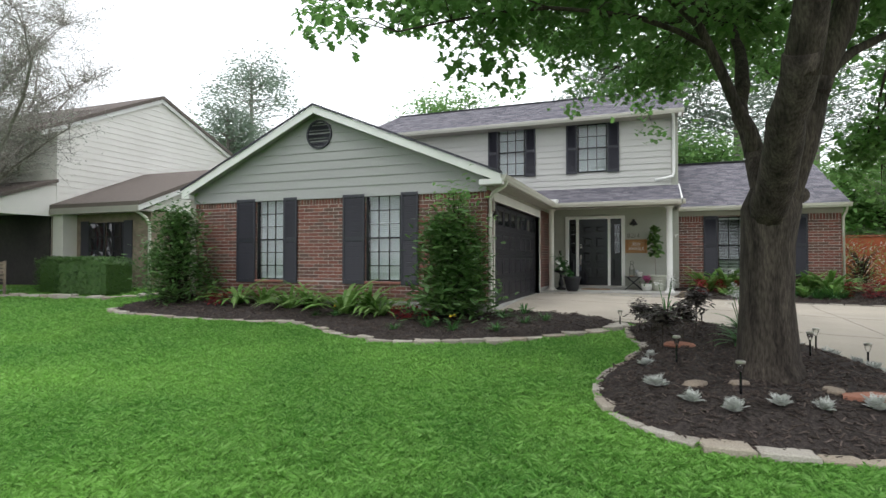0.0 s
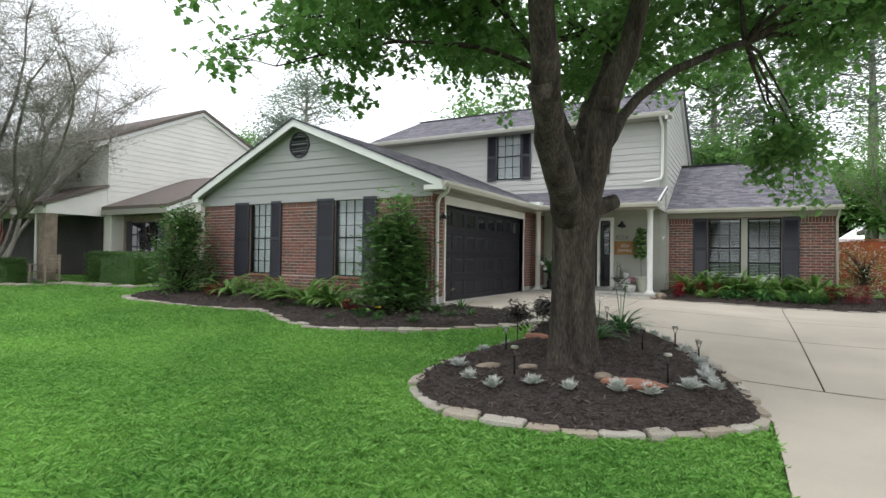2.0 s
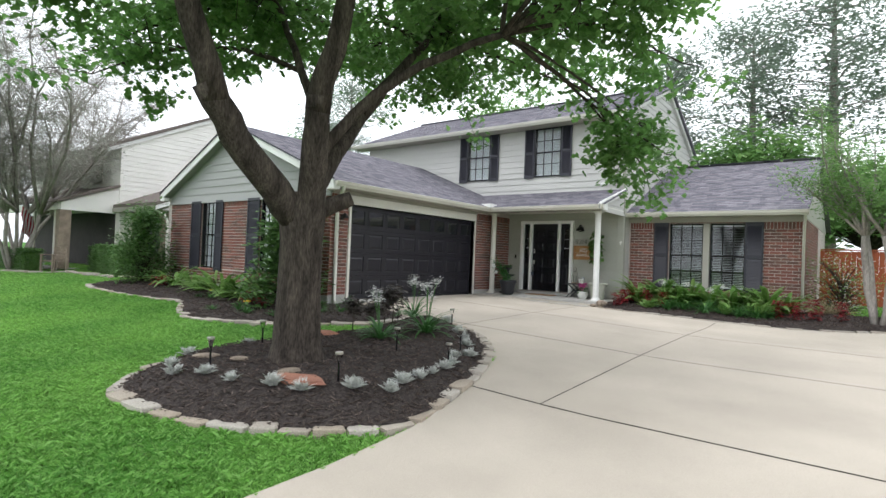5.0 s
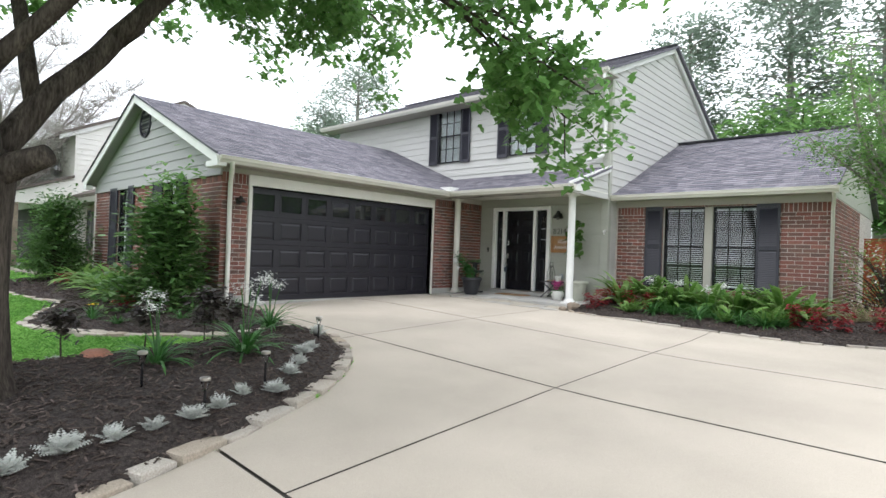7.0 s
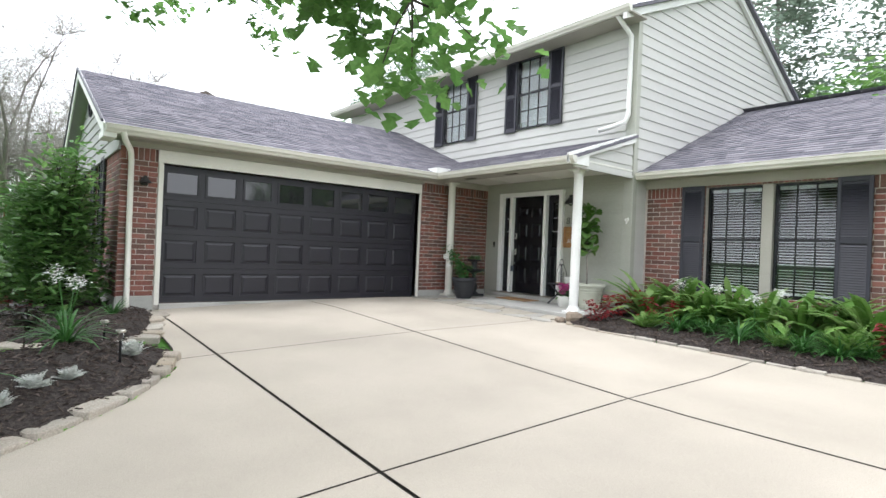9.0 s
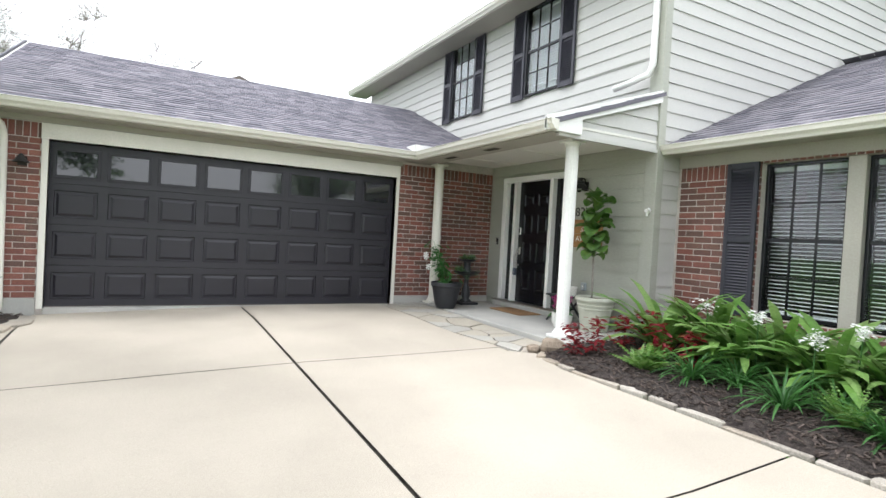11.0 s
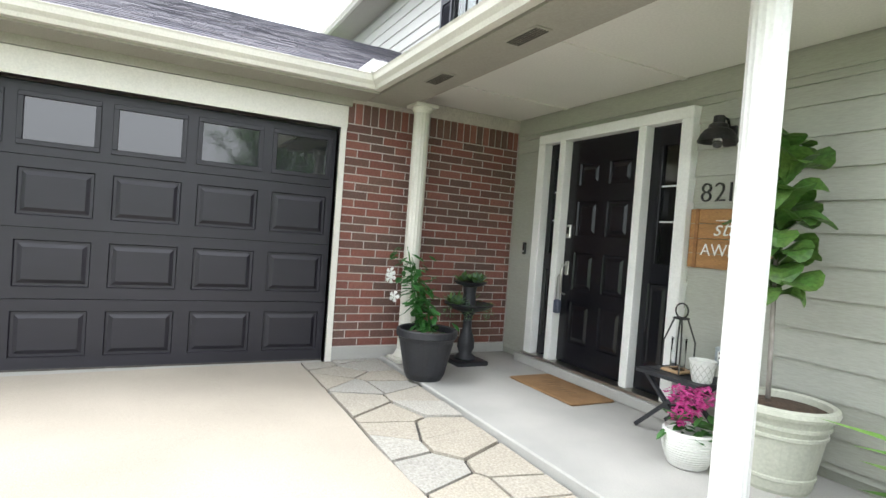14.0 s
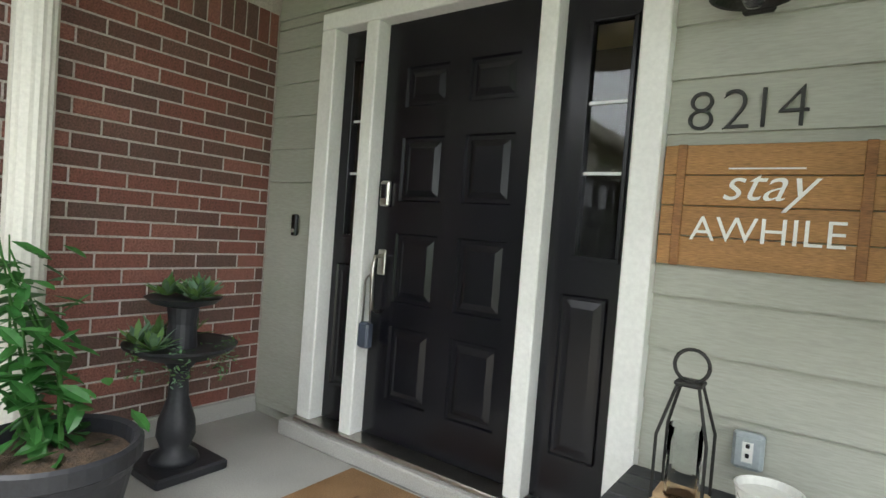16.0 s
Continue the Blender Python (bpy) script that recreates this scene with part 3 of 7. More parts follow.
# storey side wall with its gable, seen from the driveway
RIDGE_Y, RIDGE_Z, EAVE_Z = 20.58, 7.08, 5.4
BACK_Y = 24.1
fr = lambda z: WD if z < EAVE_Z else WD - 0.35 + (z - EAVE_Z) / (RIDGE_Z - EAVE_Z) * (RIDGE_Y - WD + 0.35)
bk = lambda z: BACK_Y if z < 5.3 else BACK_Y - (z - 5.3) / (RIDGE_Z - 5.3) * (BACK_Y - RIDGE_Y)
s = Shape().prism([(WD + 0.001, -0.2), (BACK_Y, -0.2), (BACK_Y, 5.3), (RIDGE_Y, RIDGE_Z - 0.05), (WD + 0.001, EAVE_Z)], WS - 0.18, WS, "x")
w3 = setting("wall_side", s, M_SIDEL, "pale lap siding gable wall of the upper storey", "wall")
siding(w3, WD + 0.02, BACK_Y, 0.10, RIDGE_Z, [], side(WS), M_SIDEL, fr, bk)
s = Shape().box(WS - 0.17, WS + 0.032, WD - 0.032, WD + 0.10, 0.0, 5.5, 0.006)
setting("trim", s, M_SIDING, "sage grey corner board of the house", "trim")

WIN = [(2.07, 2.95, 0.465, 2.236), (3.12, 3.97, 0.465, 2.236)]
w = wall("wall_wing", M_MORTAR, "red brick wall of the single storey wing", WS + 0.001, 5.22, -0.3, 2.42, [(2.07, 3.97, 0.44, 2.24)], WW, "y")
bricks(w, WS + 0.06, 5.22, 0.0, 2.28, [(2.07, 3.97, 0.44, 2.24)], front(WW), seed=5)
s = Shape().box(5.04, 5.22, WW + 0.18, 25.0, -0.3, 2.42)
w = setting("wall_wing_side", s, M_MORTAR, "red brick end wall of the wing", "wall")
bricks(w, WW, 22, 0.0, 2.4, [], side(5.22), seed=6, soldier=False)
# rooms behind the walls, plain, their dimness painted into the surfaces
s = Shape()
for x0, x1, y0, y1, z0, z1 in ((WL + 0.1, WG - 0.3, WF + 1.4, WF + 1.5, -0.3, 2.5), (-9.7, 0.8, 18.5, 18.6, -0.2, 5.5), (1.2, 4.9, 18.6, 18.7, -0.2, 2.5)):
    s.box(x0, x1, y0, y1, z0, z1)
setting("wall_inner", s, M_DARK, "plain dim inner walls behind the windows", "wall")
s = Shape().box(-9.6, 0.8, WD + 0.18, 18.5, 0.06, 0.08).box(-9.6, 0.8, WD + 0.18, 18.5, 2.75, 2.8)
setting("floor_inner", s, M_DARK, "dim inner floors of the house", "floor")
s = Shape().box(-3.2, 0.8, WD + 0.18, 18.5, 2.52, 2.55)
setting("ceiling_hall", s, M_CEIL, "cream hall ceiling behind the front door", "ceiling")

# gable of the garage wing
AX, AZ, EZ = -6.78, 4.34, 2.60
VX, VY = -2.54, 15.13       # inner corner of the eaves
XL = -10.52                 # far eave of the garage roof
SLOPE = (AZ - EZ) / (VX - AX)
SLOPE_L = (AZ - EZ) / (AX - XL)
gl = lambda z: AX - (AZ - 0.1 - z) / SLOPE_L
gr = lambda z: AX + (AZ - 0.1 - z) / SLOPE
s = Shape().prism([(WL, TOP), (WG, TOP), (WG, 2.52), (AX, AZ - 0.12), (WL, 2.52)], WF + 0.002, WF + 0.18)
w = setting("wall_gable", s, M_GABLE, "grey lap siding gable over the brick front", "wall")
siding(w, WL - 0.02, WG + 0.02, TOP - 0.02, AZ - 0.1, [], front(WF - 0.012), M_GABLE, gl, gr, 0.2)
s = Shape().box(WL - 0.02, WG + 0.03, WF - 0.05, WF - 0.013, TOP - 0.07, TOP - 0.022, 0.004)
setting("trim", s, M_GABLE, "grey board between bricks and gable", "trim")


# ---- roofs ----
WE = 17.04                  # eave of the wing
def roof(name, label, corners, material, keep=None, seed=0, rowh=0.145, thick=0.05):
    """corners: eave left, eave right, ridge right, ridge left. Overlapping tabs over a deck."""
    rng = random.Random(seed)
    a, b, c, d = (Vector(p) for p in corners)
    n = (b - a).cross(d - a).normalized()
    if n.z < 0:
        n = -n
    deck = Shape()
    poly = keep if keep else [a, b, c, d]
    poly = [Vector(p) for p in poly]
    k = len(poly)
    deck.add([p for p in poly] + [p - n * thick for p in poly], [tuple(range(k)), tuple(reversed(range(k, 2 * k)))] + [(j, (j + 1) % k, (j + 1) % k + k, j + k) for j in range(k)])
    ob = setting(name, deck, material, label, "roof")
    up = (d - a)
    along = (b - a).normalized()
    upd = (up - along * up.dot(along)).normalized()
    flat = [((p - a).dot(along), (p - a).dot(upd)) for p in poly]
    s = Shape()
    lo, hi = min(p[0] for p in flat), max(p[0] for p in flat)
    rows = int(max(p[1] for p in flat) / rowh)
    for r in range(rows + 1):
        u = lo - rng.uniform(0, 0.25)
        while u < hi:
            wd = rng.choice((0.14, 0.2, 0.26, 0.33))
            piece = clip_rect([(u, r * rowh), (u + wd - 0.004, r * rowh), (u + wd - 0.004, (r + 1) * rowh + 0.012), (u, (r + 1) * rowh + 0.012)], lo, hi, -0.02, 99)
            if piece and inside(u + wd / 2, (r + 0.5) * rowh, flat):
                lift = rng.uniform(0.008, 0.014)
                q = [(max(lo, min(hi, x)), y) for x, y in piece]
                top = [a + along * x + upd * y + n * (lift if y < (r + 0.5) * rowh else 0.002) for x, y in q]
                bot = [a + along * x + upd * y for x, y in q]
                m = len(q)
                s.add(top + bot, [tuple(range(m))] + [(j, j + m, (j + 1) % m + m, (j + 1) % m) for j in range(m)])
            u += wd
    tagged(part("shingles", s, material, ob), kind="stuff")
    return ob


YF = WF - 0.26
PR = 3.22                   # where the porch roof meets the upper wall
VAX = VX - (PR - EZ) / SLOPE
roof("roof_garage", "grey violet asphalt shingle roof slope over the garage", [(VX, YF, EZ), (VX, WD, EZ), (AX, WD, AZ), (AX, YF, AZ)], M_SHINGLE,
     [(VX, YF, EZ), (VX, VY, EZ), (VAX, WD, PR), (AX, WD, AZ), (AX, YF, AZ)], 1)
roof("roof_garage_far", "far slope of the garage roof", [(XL, WD, EZ), (XL, YF, EZ), (AX, YF, AZ), (AX, WD, AZ)], M_SHINGLE, seed=2)
roof("roof_porch", "grey shingle porch roof below the upper windows", [(VX, VY, EZ), (1.0, VY, EZ), (1.0, WD, PR), (VX, WD, PR)], M_SHINGLE,
     [(VX, VY, EZ), (1.0, VY, EZ), (1.0, WD, PR), (VAX, WD, PR)], 3)
roof("roof_main", "grey shingle main roof of the upper storey", [(-10.15, WD - 0.5, 5.4), (1.12, WD - 0.5, 5.4), (1.12, RIDGE_Y, 7.16), (-10.15, RIDGE_Y, 7.16)], M_SHINGLE, seed=4, rowh=0.2)
roof("roof_main_back", "rear slope of the main roof", [(1.12, BACK_Y + 0.4, 5.13), (-10.15, BACK_Y + 0.4, 5.13), (-10.15, RIDGE_Y, 7.16), (1.12, RIDGE_Y, 7.16)], M_SHINGLE, seed=5, rowh=0.3)
roof("roof_wing", "grey shingle roof slope of the wing", [(WS + 0.03, WE, 2.54), (5.36, WE, 2.54), (5.36, 21.33, 4.47), (WS + 0.03, 21.33, 4.47)], M_SHINGLE, seed=6)
roof("roof_wing_back", "rear slope of the wing roof", [(5.36, 25.6, 2.54), (WS + 0.03, 25.6, 2.54), (WS + 0.03, 21.33, 4.47), (5.36, 21.33, 4.47)], M_SHINGLE, seed=7, rowh=0.3)
# gable infill of the wing end
s = Shape().prism([(WW, 2.42), (25.4, 2.42), (21.33, 4.39)], 5.05, 5.23, "x")
setting("wall_wing_gable", s, M_SIDING, "grey gable end of the wing", "wall")

# rakes, fascias, soffits
s = Shape()
for sg in (-1, 1):
    x1 = VX + 0.01 if sg > 0 else XL - 0.01
    s.prism([(AX, AZ - 0.0), (x1, EZ - 0.0), (x1, EZ - 0.17), (AX, AZ - 0.17)], YF - 0.03, YF)
setting("trim", s, M_WHITE, "white rake boards of the front gable", "trim")
s = Shape()
for sg in (-1, 1):
    x1 = VX + 0.04 if sg > 0 else XL - 0.04
    s.prism([(AX, AZ + 0.045), (x1, EZ + 0.045), (x1, EZ + 0.003), (AX, AZ + 0.003)], YF - 0.06, YF - 0.031)
setting("trim", s, M_SHUTTER, "dark drip edge along the gable", "trim")
s = Shape()
for sg in (-1, 1):
    x1 = VX - 0.03 if sg > 0 else XL + 0.03
    s.prism([(AX, AZ - 0.06), (x1, EZ - 0.06), (x1, EZ - 0.1), (AX, AZ - 0.1)], YF + 0.001, WF + 0.1)
setting("ceiling_eave", s, M_GABLE, "grey soffit under the gable overhang", "soffit")
s = Shape().box(-2.97, VX + 0.04, YF - 0.031, YF + 0.14, 2.4, EZ - 0.09, 0.01).box(XL, WL + 0.06, YF - 0.031, YF + 0.14, 2.4, EZ - 0.09, 0.01)
setting("trim", s, M_WHITE, "white boxed ends of the gable eaves", "trim")


def gutter(label, p, q, out):
    """A moulded gutter from p to q; out is the level way that it faces."""
    p, q, o = Vector(p), Vector(q), Vector(out)
    prof = [(0, 0), (0.06, 0), (0.075, 0.03), (0.105, 0.06), (0.115, 0.10), (0.125, 0.115), (0.115, 0.12), (0.10, 0.115), (0.0, 0.115)]
    v = [e + o * a + Vector((0, 0, b)) for e in (p, q) for a, b in prof]
    n = len(prof)
    s = Shape().add(v, [tuple(range(n)), tuple(reversed(range(n, 2 * n)))] + [(k, (k + 1) % n, (k + 1) % n + n, k + n) for k in range(n)])
    return tagged(part("gutter", s, M_TRIM), label, "gutter", "gutters")


gutter("cream metal gutter along the garage eave", (VX, YF, EZ - 0.13), (VX, VY - 0.0, EZ - 0.13), (1, 0, 0))
gutter("cream metal gutter along the porch eave", (VX + 0.0, VY, EZ - 0.132), (1.06, VY, EZ - 0.132), (0, -1, 0))
gutter("cream metal gutter along the wing eave", (WS + 0.04, WE, 2.41), (5.38, WE, 2.41), (0, -1, 0))
gutter("cream metal gutter along the upper eave", (-10.15, WD - 0.5, 5.29), (1.1, WD - 0.5, 5.29), (0, -1, 0))
s = Shape().prism([(VX - 0.22, EZ - 0.01), (VX + 0.16, EZ - 0.01), (VX + 0.16, EZ + 0.1), (VX - 0.22, EZ + 0.1)], VY - 0.14, VY - 0.125).prism([(VY - 0.14, EZ - 0.01), (VY + 0.2, EZ - 0.01), (VY + 0.2, EZ + 0.1), (VY - 0.14, EZ + 0.1)], VX + 0.125, VX + 0.14, "x")
tagged(part("splash_guard", s, M_WHITE), "white metal splash guard at the inner gutter corner", "gutter guard")
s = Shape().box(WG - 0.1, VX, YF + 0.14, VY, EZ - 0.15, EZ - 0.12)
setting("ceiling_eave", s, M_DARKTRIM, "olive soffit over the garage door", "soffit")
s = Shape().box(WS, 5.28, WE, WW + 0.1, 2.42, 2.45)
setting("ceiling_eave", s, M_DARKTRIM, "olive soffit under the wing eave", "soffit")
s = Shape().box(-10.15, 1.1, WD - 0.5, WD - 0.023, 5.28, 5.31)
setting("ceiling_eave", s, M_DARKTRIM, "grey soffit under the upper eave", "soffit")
s = Shape().box(WS + 0.03, 5.26, WW - 0.03, WW - 0.008, 2.265, 2.42)
setting("trim", s, M_DARKTRIM, "olive frieze board over the wing windows", "trim")
s = Shape().box(GX, WG + 0.03, 9.85, 14.96, 2.17, 2.37).box(GX, WG + 0.028, 9.86, 9.93, -0.06, 2.168).box(GX, WG + 0.028, 14.9, 14.955, -0.06, 2.168)
setting("trim", s, M_TRIM, "cream casing round the garage door", "trim")
s = Shape().box(WG, WG + 0.045, WF, 14.99, 2.375, EZ - 0.125)
setting("trim", s, M_DARKTRIM, "olive frieze above the garage door", "trim")
# side gable rake of the storey
s = Shape()
s.prism([(WD - 0.55, 5.34), (RIDGE_Y, 7.15), (RIDGE_Y, 6.98), (WD - 0.55, 5.18)], WS + 0.03, WS + 0.11, "x")
s.prism([(BACK_Y + 0.4, 5.09), (RIDGE_Y, 7.15), (RIDGE_Y, 6.98), (BACK_Y + 0.4, 4.93)], WS + 0.03, WS + 0.11, "x")
setting("trim", s, M_WHITE, "white rake boards of the side gable", "trim")
s = Shape()
s.prism([(BACK_Y + 0.44, 5.13), (RIDGE_Y, 7.2), (RIDGE_Y, 7.16), (BACK_Y + 0.44, 5.09)], WS + 0.05, WS + 0.14, "x")
setting("trim", s, M_SHUTTER, "dark drip edge of the side gable", "trim")

# ---- porch ----
PF = 0.0
s = Shape().box(WG + 0.001, 0.98, 15.45, WD - 0.001, -0.25, PF, 0.01)
setting("floor_porch", s, M_PORCH, "smooth grey concrete porch floor", "floor")
s = Shape().box(WG + 0.03, 0.93, VY + 0.02, WD - 0.03, 2.55, 2.58)
for x in (-2.1, -0.75):
    s.box(x - 0.02, x + 0.02, VY + 0.25, WD - 0.03, 2.538, 2.551)
setting("ceiling_porch", s, M_CEIL, "cream boarded porch ceiling with battens", "ceiling")
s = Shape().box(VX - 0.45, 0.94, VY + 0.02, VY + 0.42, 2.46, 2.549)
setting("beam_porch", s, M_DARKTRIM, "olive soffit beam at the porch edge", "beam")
for x in (-1.75, -0.6):
    v = thing("soffit_vent", "small dark grey vent in the porch soffit", "vent", (x, VY + 0.2, 2.46), group="soffit vents")
    part("frame", Shape().box(-0.17, 0.17, -0.06, 0.06, -0.008, 0.0, 0.003), M_DARKTRIM, v)
    for k in range(5):
        part("slat", Shape().box(-0.15, 0.15, -0.045 + k * 0.02, -0.037 + k * 0.02, -0.014, -0.007), M_JOINT, v)
# porch end gable above the right post
end = Shape().prism([(VY + 0.05, 2.55), (WD, 2.55), (WD, 3.16), (VY + 0.05, EZ)], 0.80, 0.90, "x")
w = setting("wall_porch_gable", end, M_SIDEL, "pale siding closing the porch end", "wall")
siding(w, VY + 0.05, WD - 0.03, 2.46, 3.16, [], side(0.905), M_SIDEL, lambda z: VY + 0.05 + max(0, z - EZ + 0.02) / 0.62 * 1.8)
s = Shape().prism([(VY - 0.12, EZ - 0.12), (VY - 0.12, EZ + 0.03), (WD - 0.03, 3.24), (WD - 0.03, 3.08)], 0.95, 0.985, "x").prism([(VY - 0.12, 2.47), (VY + 0.42, 2.47), (VY + 0.42, 2.72), (VY - 0.12, EZ)], 0.94, 0.98, "x")
setting("trim", s, M_WHITE, "white rake board of the porch roof", "trim")
s = Shape().box(0.895, 0.945, VY + 0.1, WD - 0.03, 2.43, 2.47)
setting("trim", s, M_SIDEL, "pale board under the porch gable", "trim")


def post(x, y, r, z1, material, label):
    p = thing("porch_post", label, "post", (x, y, G(x, y) if y < 15.45 else PF), group="porch posts")
    h = z1 - p.location.z
    n = 32
    v, f = [], []
    for k, z in enumerate((0.1, h - 0.07)):
        for j in range(n):
            rr = r * (0.955 if j % 2 else 1.0)
            a = 2 * math.pi * j / n
            v.append((rr * math.cos(a), rr * math.sin(a), z))
    f = [(j, (j + 1) % n, n + (j + 1) % n, n + j) for j in range(n)]
    part("shaft", Shape().add(v, f), material, p)
    part("base", Shape().lathe([(r * 1.5, 0.03), (r * 1.5, 0.05), (r * 1.25, 0.075), (r * 1.1, 0.105)]).box(-r * 1.7, r * 1.7, -r * 1.7, r * 1.7, 0, 0.032, 0.004), material, p)
    part("capital", Shape().lathe([(r * 1.02, h - 0.08), (r * 1.25, h - 0.05), (r * 1.25, h - 0.03)]).box(-r * 1.5, r * 1.5, -r * 1.5, r * 1.5, h - 0.03, h, 0.004), material, p)


post(0.66, 15.7, 0.08, 2.46, M_WHITE, "white fluted round post at the porch corner")
post(-2.67, 15.62, 0.078, 2.46, M_TRIM, "cream fluted round post against the brick wall")


def downspout(label, pts, r=0.042, material=None):
    p = thing("downspout", label, "downspout", group="downspouts")
    part("pipe", Shape().tube(pts, r, 10), material or M_TRIM, p, smooth=True)
    return p


downspout("cream downspout on the garage corner bricks", [(VX + 0.06, 9.3, 2.5), (VX + 0.02, 9.33, 2.4), (WG + 0.12, 9.45, 2.28), (WG + 0.055, 9.47, 2.15), (WG + 0.055, 9.48, -0.02), (WG + 0.12, 9.46, -0.09)])
downspout("white downspout turned onto the porch roof", [(0.8, WD - 0.5, 5.32), (0.82, WD - 0.36, 5.2), (0.83, WD - 0.085, 5.04), (0.83, WD - 0.085, 3.6), (0.8, WD - 0.12, 3.47), (0.55, WD - 0.18, 3.4), (0.3, WD - 0.22, 3.36)], 0.045, M_WHITE)
downspout("thin cream downspout at the wing corner", [(5.29, WE + 0.04, 2.42), (5.29, WW - 0.2, 2.3), (5.26, WW - 0.05, 2.15), (5.26, WW - 0.05, -0.1)], 0.032)

# ---- windows, shutters, doors ----
def window(x0, x1, z0, z1, y, cols, rows, label, blinds="down", frame_mat=None):
    """A double-hung window with muntins and blinds, set in a wall that faces the street."""
    fm = frame_mat or M_BLACK
    w, h = x1 - x0, z1 - z0
    p = thing("window_1", label, "window", (x0, y, z0), kind="structure")
    f = 0.035
    part("window_frame", Shape().box(0, f, -0.012, 0.09, 0, h, 0.004).box(w - f, w, -0.012, 0.09, 0, h, 0.004).box(f, w - f, -0.012, 0.09, h - f, h, 0.004).box(f, w - f, -0.012, 0.09, 0, f, 0.004), fm, p)
    part("meeting_rail", Shape().box(f, w - f, 0.0, 0.05, h / 2 - 0.02, h / 2 + 0.02, 0.004), fm, p)
    for k in range(1, cols):
        x = f + (w - 2 * f) * k / cols
        part("muntin", Shape().box(x - 0.009, x + 0.009, 0.012, 0.04, f, h - f), fm, p)
    for k in range(1, rows):
        if abs(k / rows - 0.5) > 0.02:
            z = f + (h - 2 * f) * k / rows
            part("muntin", Shape().box(f, w - f, 0.014, 0.038, z - 0.009, z + 0.009), fm, p)
    g = part("pane", Shape().box(f, w - f, 0.024, 0.028, f, h - f), M_GLASS, p)
    g.visible_shadow = False
    n = int((h - 0.1) / 0.044)
    lo = 0.14 if blinds == "raised" else 0.0
    slat = Shape().add([(f + 0.01, 0.085, 0), (w - f - 0.01, 0.085, 0), (w - f - 0.01, 0.12, 0.034 if blinds != "open" else 0.010), (f + 0.01, 0.12, 0.034 if blinds != "open" else 0.010)], [(0, 1, 2, 3)]).mesh("slat", M_BLIND)
    bl = part("blind", Shape().box(f, w - f, 0.08, 0.13, h - f - 0.05, h - f).box(f + 0.01, w - f - 0.01, 0.085, 0.12, f + lo, f + lo + 0.02), M_BLIND, p, "white slatted blind")
    for k in range(n):
        z = h - f - 0.06 - k * 0.044
        if z > f + lo + 0.03:
            ob = new("slat", slat)
            ob.parent, ob.location = bl, (0, 0, z - 0.03)
    if blinds != "open":
        part("lining", Shape().box(f, w - f, 0.135, 0.14, f, h - f), M_BLIND, p)
    return p


def shutter(x0, x1, z0, z1, y, label):
    w, h = x1 - x0, z1 - z0
    p = thing("shutter", label, "shutter", (x0, y - 0.045, z0), group="window shutters")
    s = 0.05
    part("stile", Shape().box(0, s, 0, 0.035, 0, h, 0.004), M_SHUTTER, p)
    part("stile", Shape().box(w - s, w, 0, 0.035, 0, h, 0.004), M_SHUTTER, p)
    for a, b in ((0, 0.09), (h / 2 - 0.04, h / 2 + 0.04), (h - 0.07, h)):
        part("rail", Shape().box(s, w - s, 0.002, 0.033, a, b, 0.003), M_SHUTTER, p)
    part("backing", Shape().box(s, w - s, 0.028, 0.034, 0.05, h - 0.05), M_SHUTTER, p)
    sl = Shape().add([(s, 0.004, 0), (w - s, 0.004, 0), (w - s, 0.028, 0.034), (s, 0.028, 0.034), (s, 0.008, -0.005), (w - s, 0.008, -0.005)], [(0, 1, 2, 3), (0, 4, 5, 1), (4, 3, 2, 5)]).mesh("slat", M_SHUTTER)
    z = 0.10
    while z < h - 0.1:
        if abs(z + 0.015 - h / 2) > 0.055:
            ob = new("slat", sl)
            ob.parent, ob.location = p, (0, 0, z)
        z += 0.036
    return p


for (a, b, c, d), r in zip(FW, ("raised", "raised")):
    window(a, b, c, d, WF + 0.02, 3, 6, "tall front window with black grille and closed white blinds", r)
    s = Shape().box(a - 0.04, b + 0.04, WF - 0.05, WF + 0.03, c - 0.06, c - 0.002, 0.008)
    setting("trim", s, M_BRICK, "brick sill of a front window", "sill")
for a, b in ((-9.07, -8.53), (-7.73, -7.36), (-6.165, -5.62), (-4.755, -4.36)):
    shutter(a, b, 0.41, 2.36, WF - 0.012, "black louvred wooden shutter on the brick front wall")
for a, b, c, d in UW:
    window(a, b, c, d, WD - 0.04, 3, 4, "upper storey window with dark grille and blinds", "raised")
for a, b, c, d in ((-5.03, -4.69, 3.7, 5.39), (-3.745, -3.4, 3.7, 5.39), (-2.4, -2.05, 3.7, 5.32), (-1.105, -0.75, 3.7, 5.32)):
    shutter(a, b, c, d, WD - 0.028, "dark louvred shutter on the upper storey siding")
for a, b, c, d in WIN:
    window(a, b, c, d, WW + 0.1, 3, 4, "wing window with black grille and half open blinds", "open")
s = Shape().box(2.952, 3.118, WW + 0.02, WW + 0.17, 0.44, 2.24, 0.006)
setting("trim", s, M_DARKTRIM, "olive post between the wing windows", "trim")
for a, b in ((1.67, 2.06), (3.98, 4.4)):
    shutter(a, b, 0.44, 2.26, WW - 0.012, "black louvred shutter beside the wing windows")

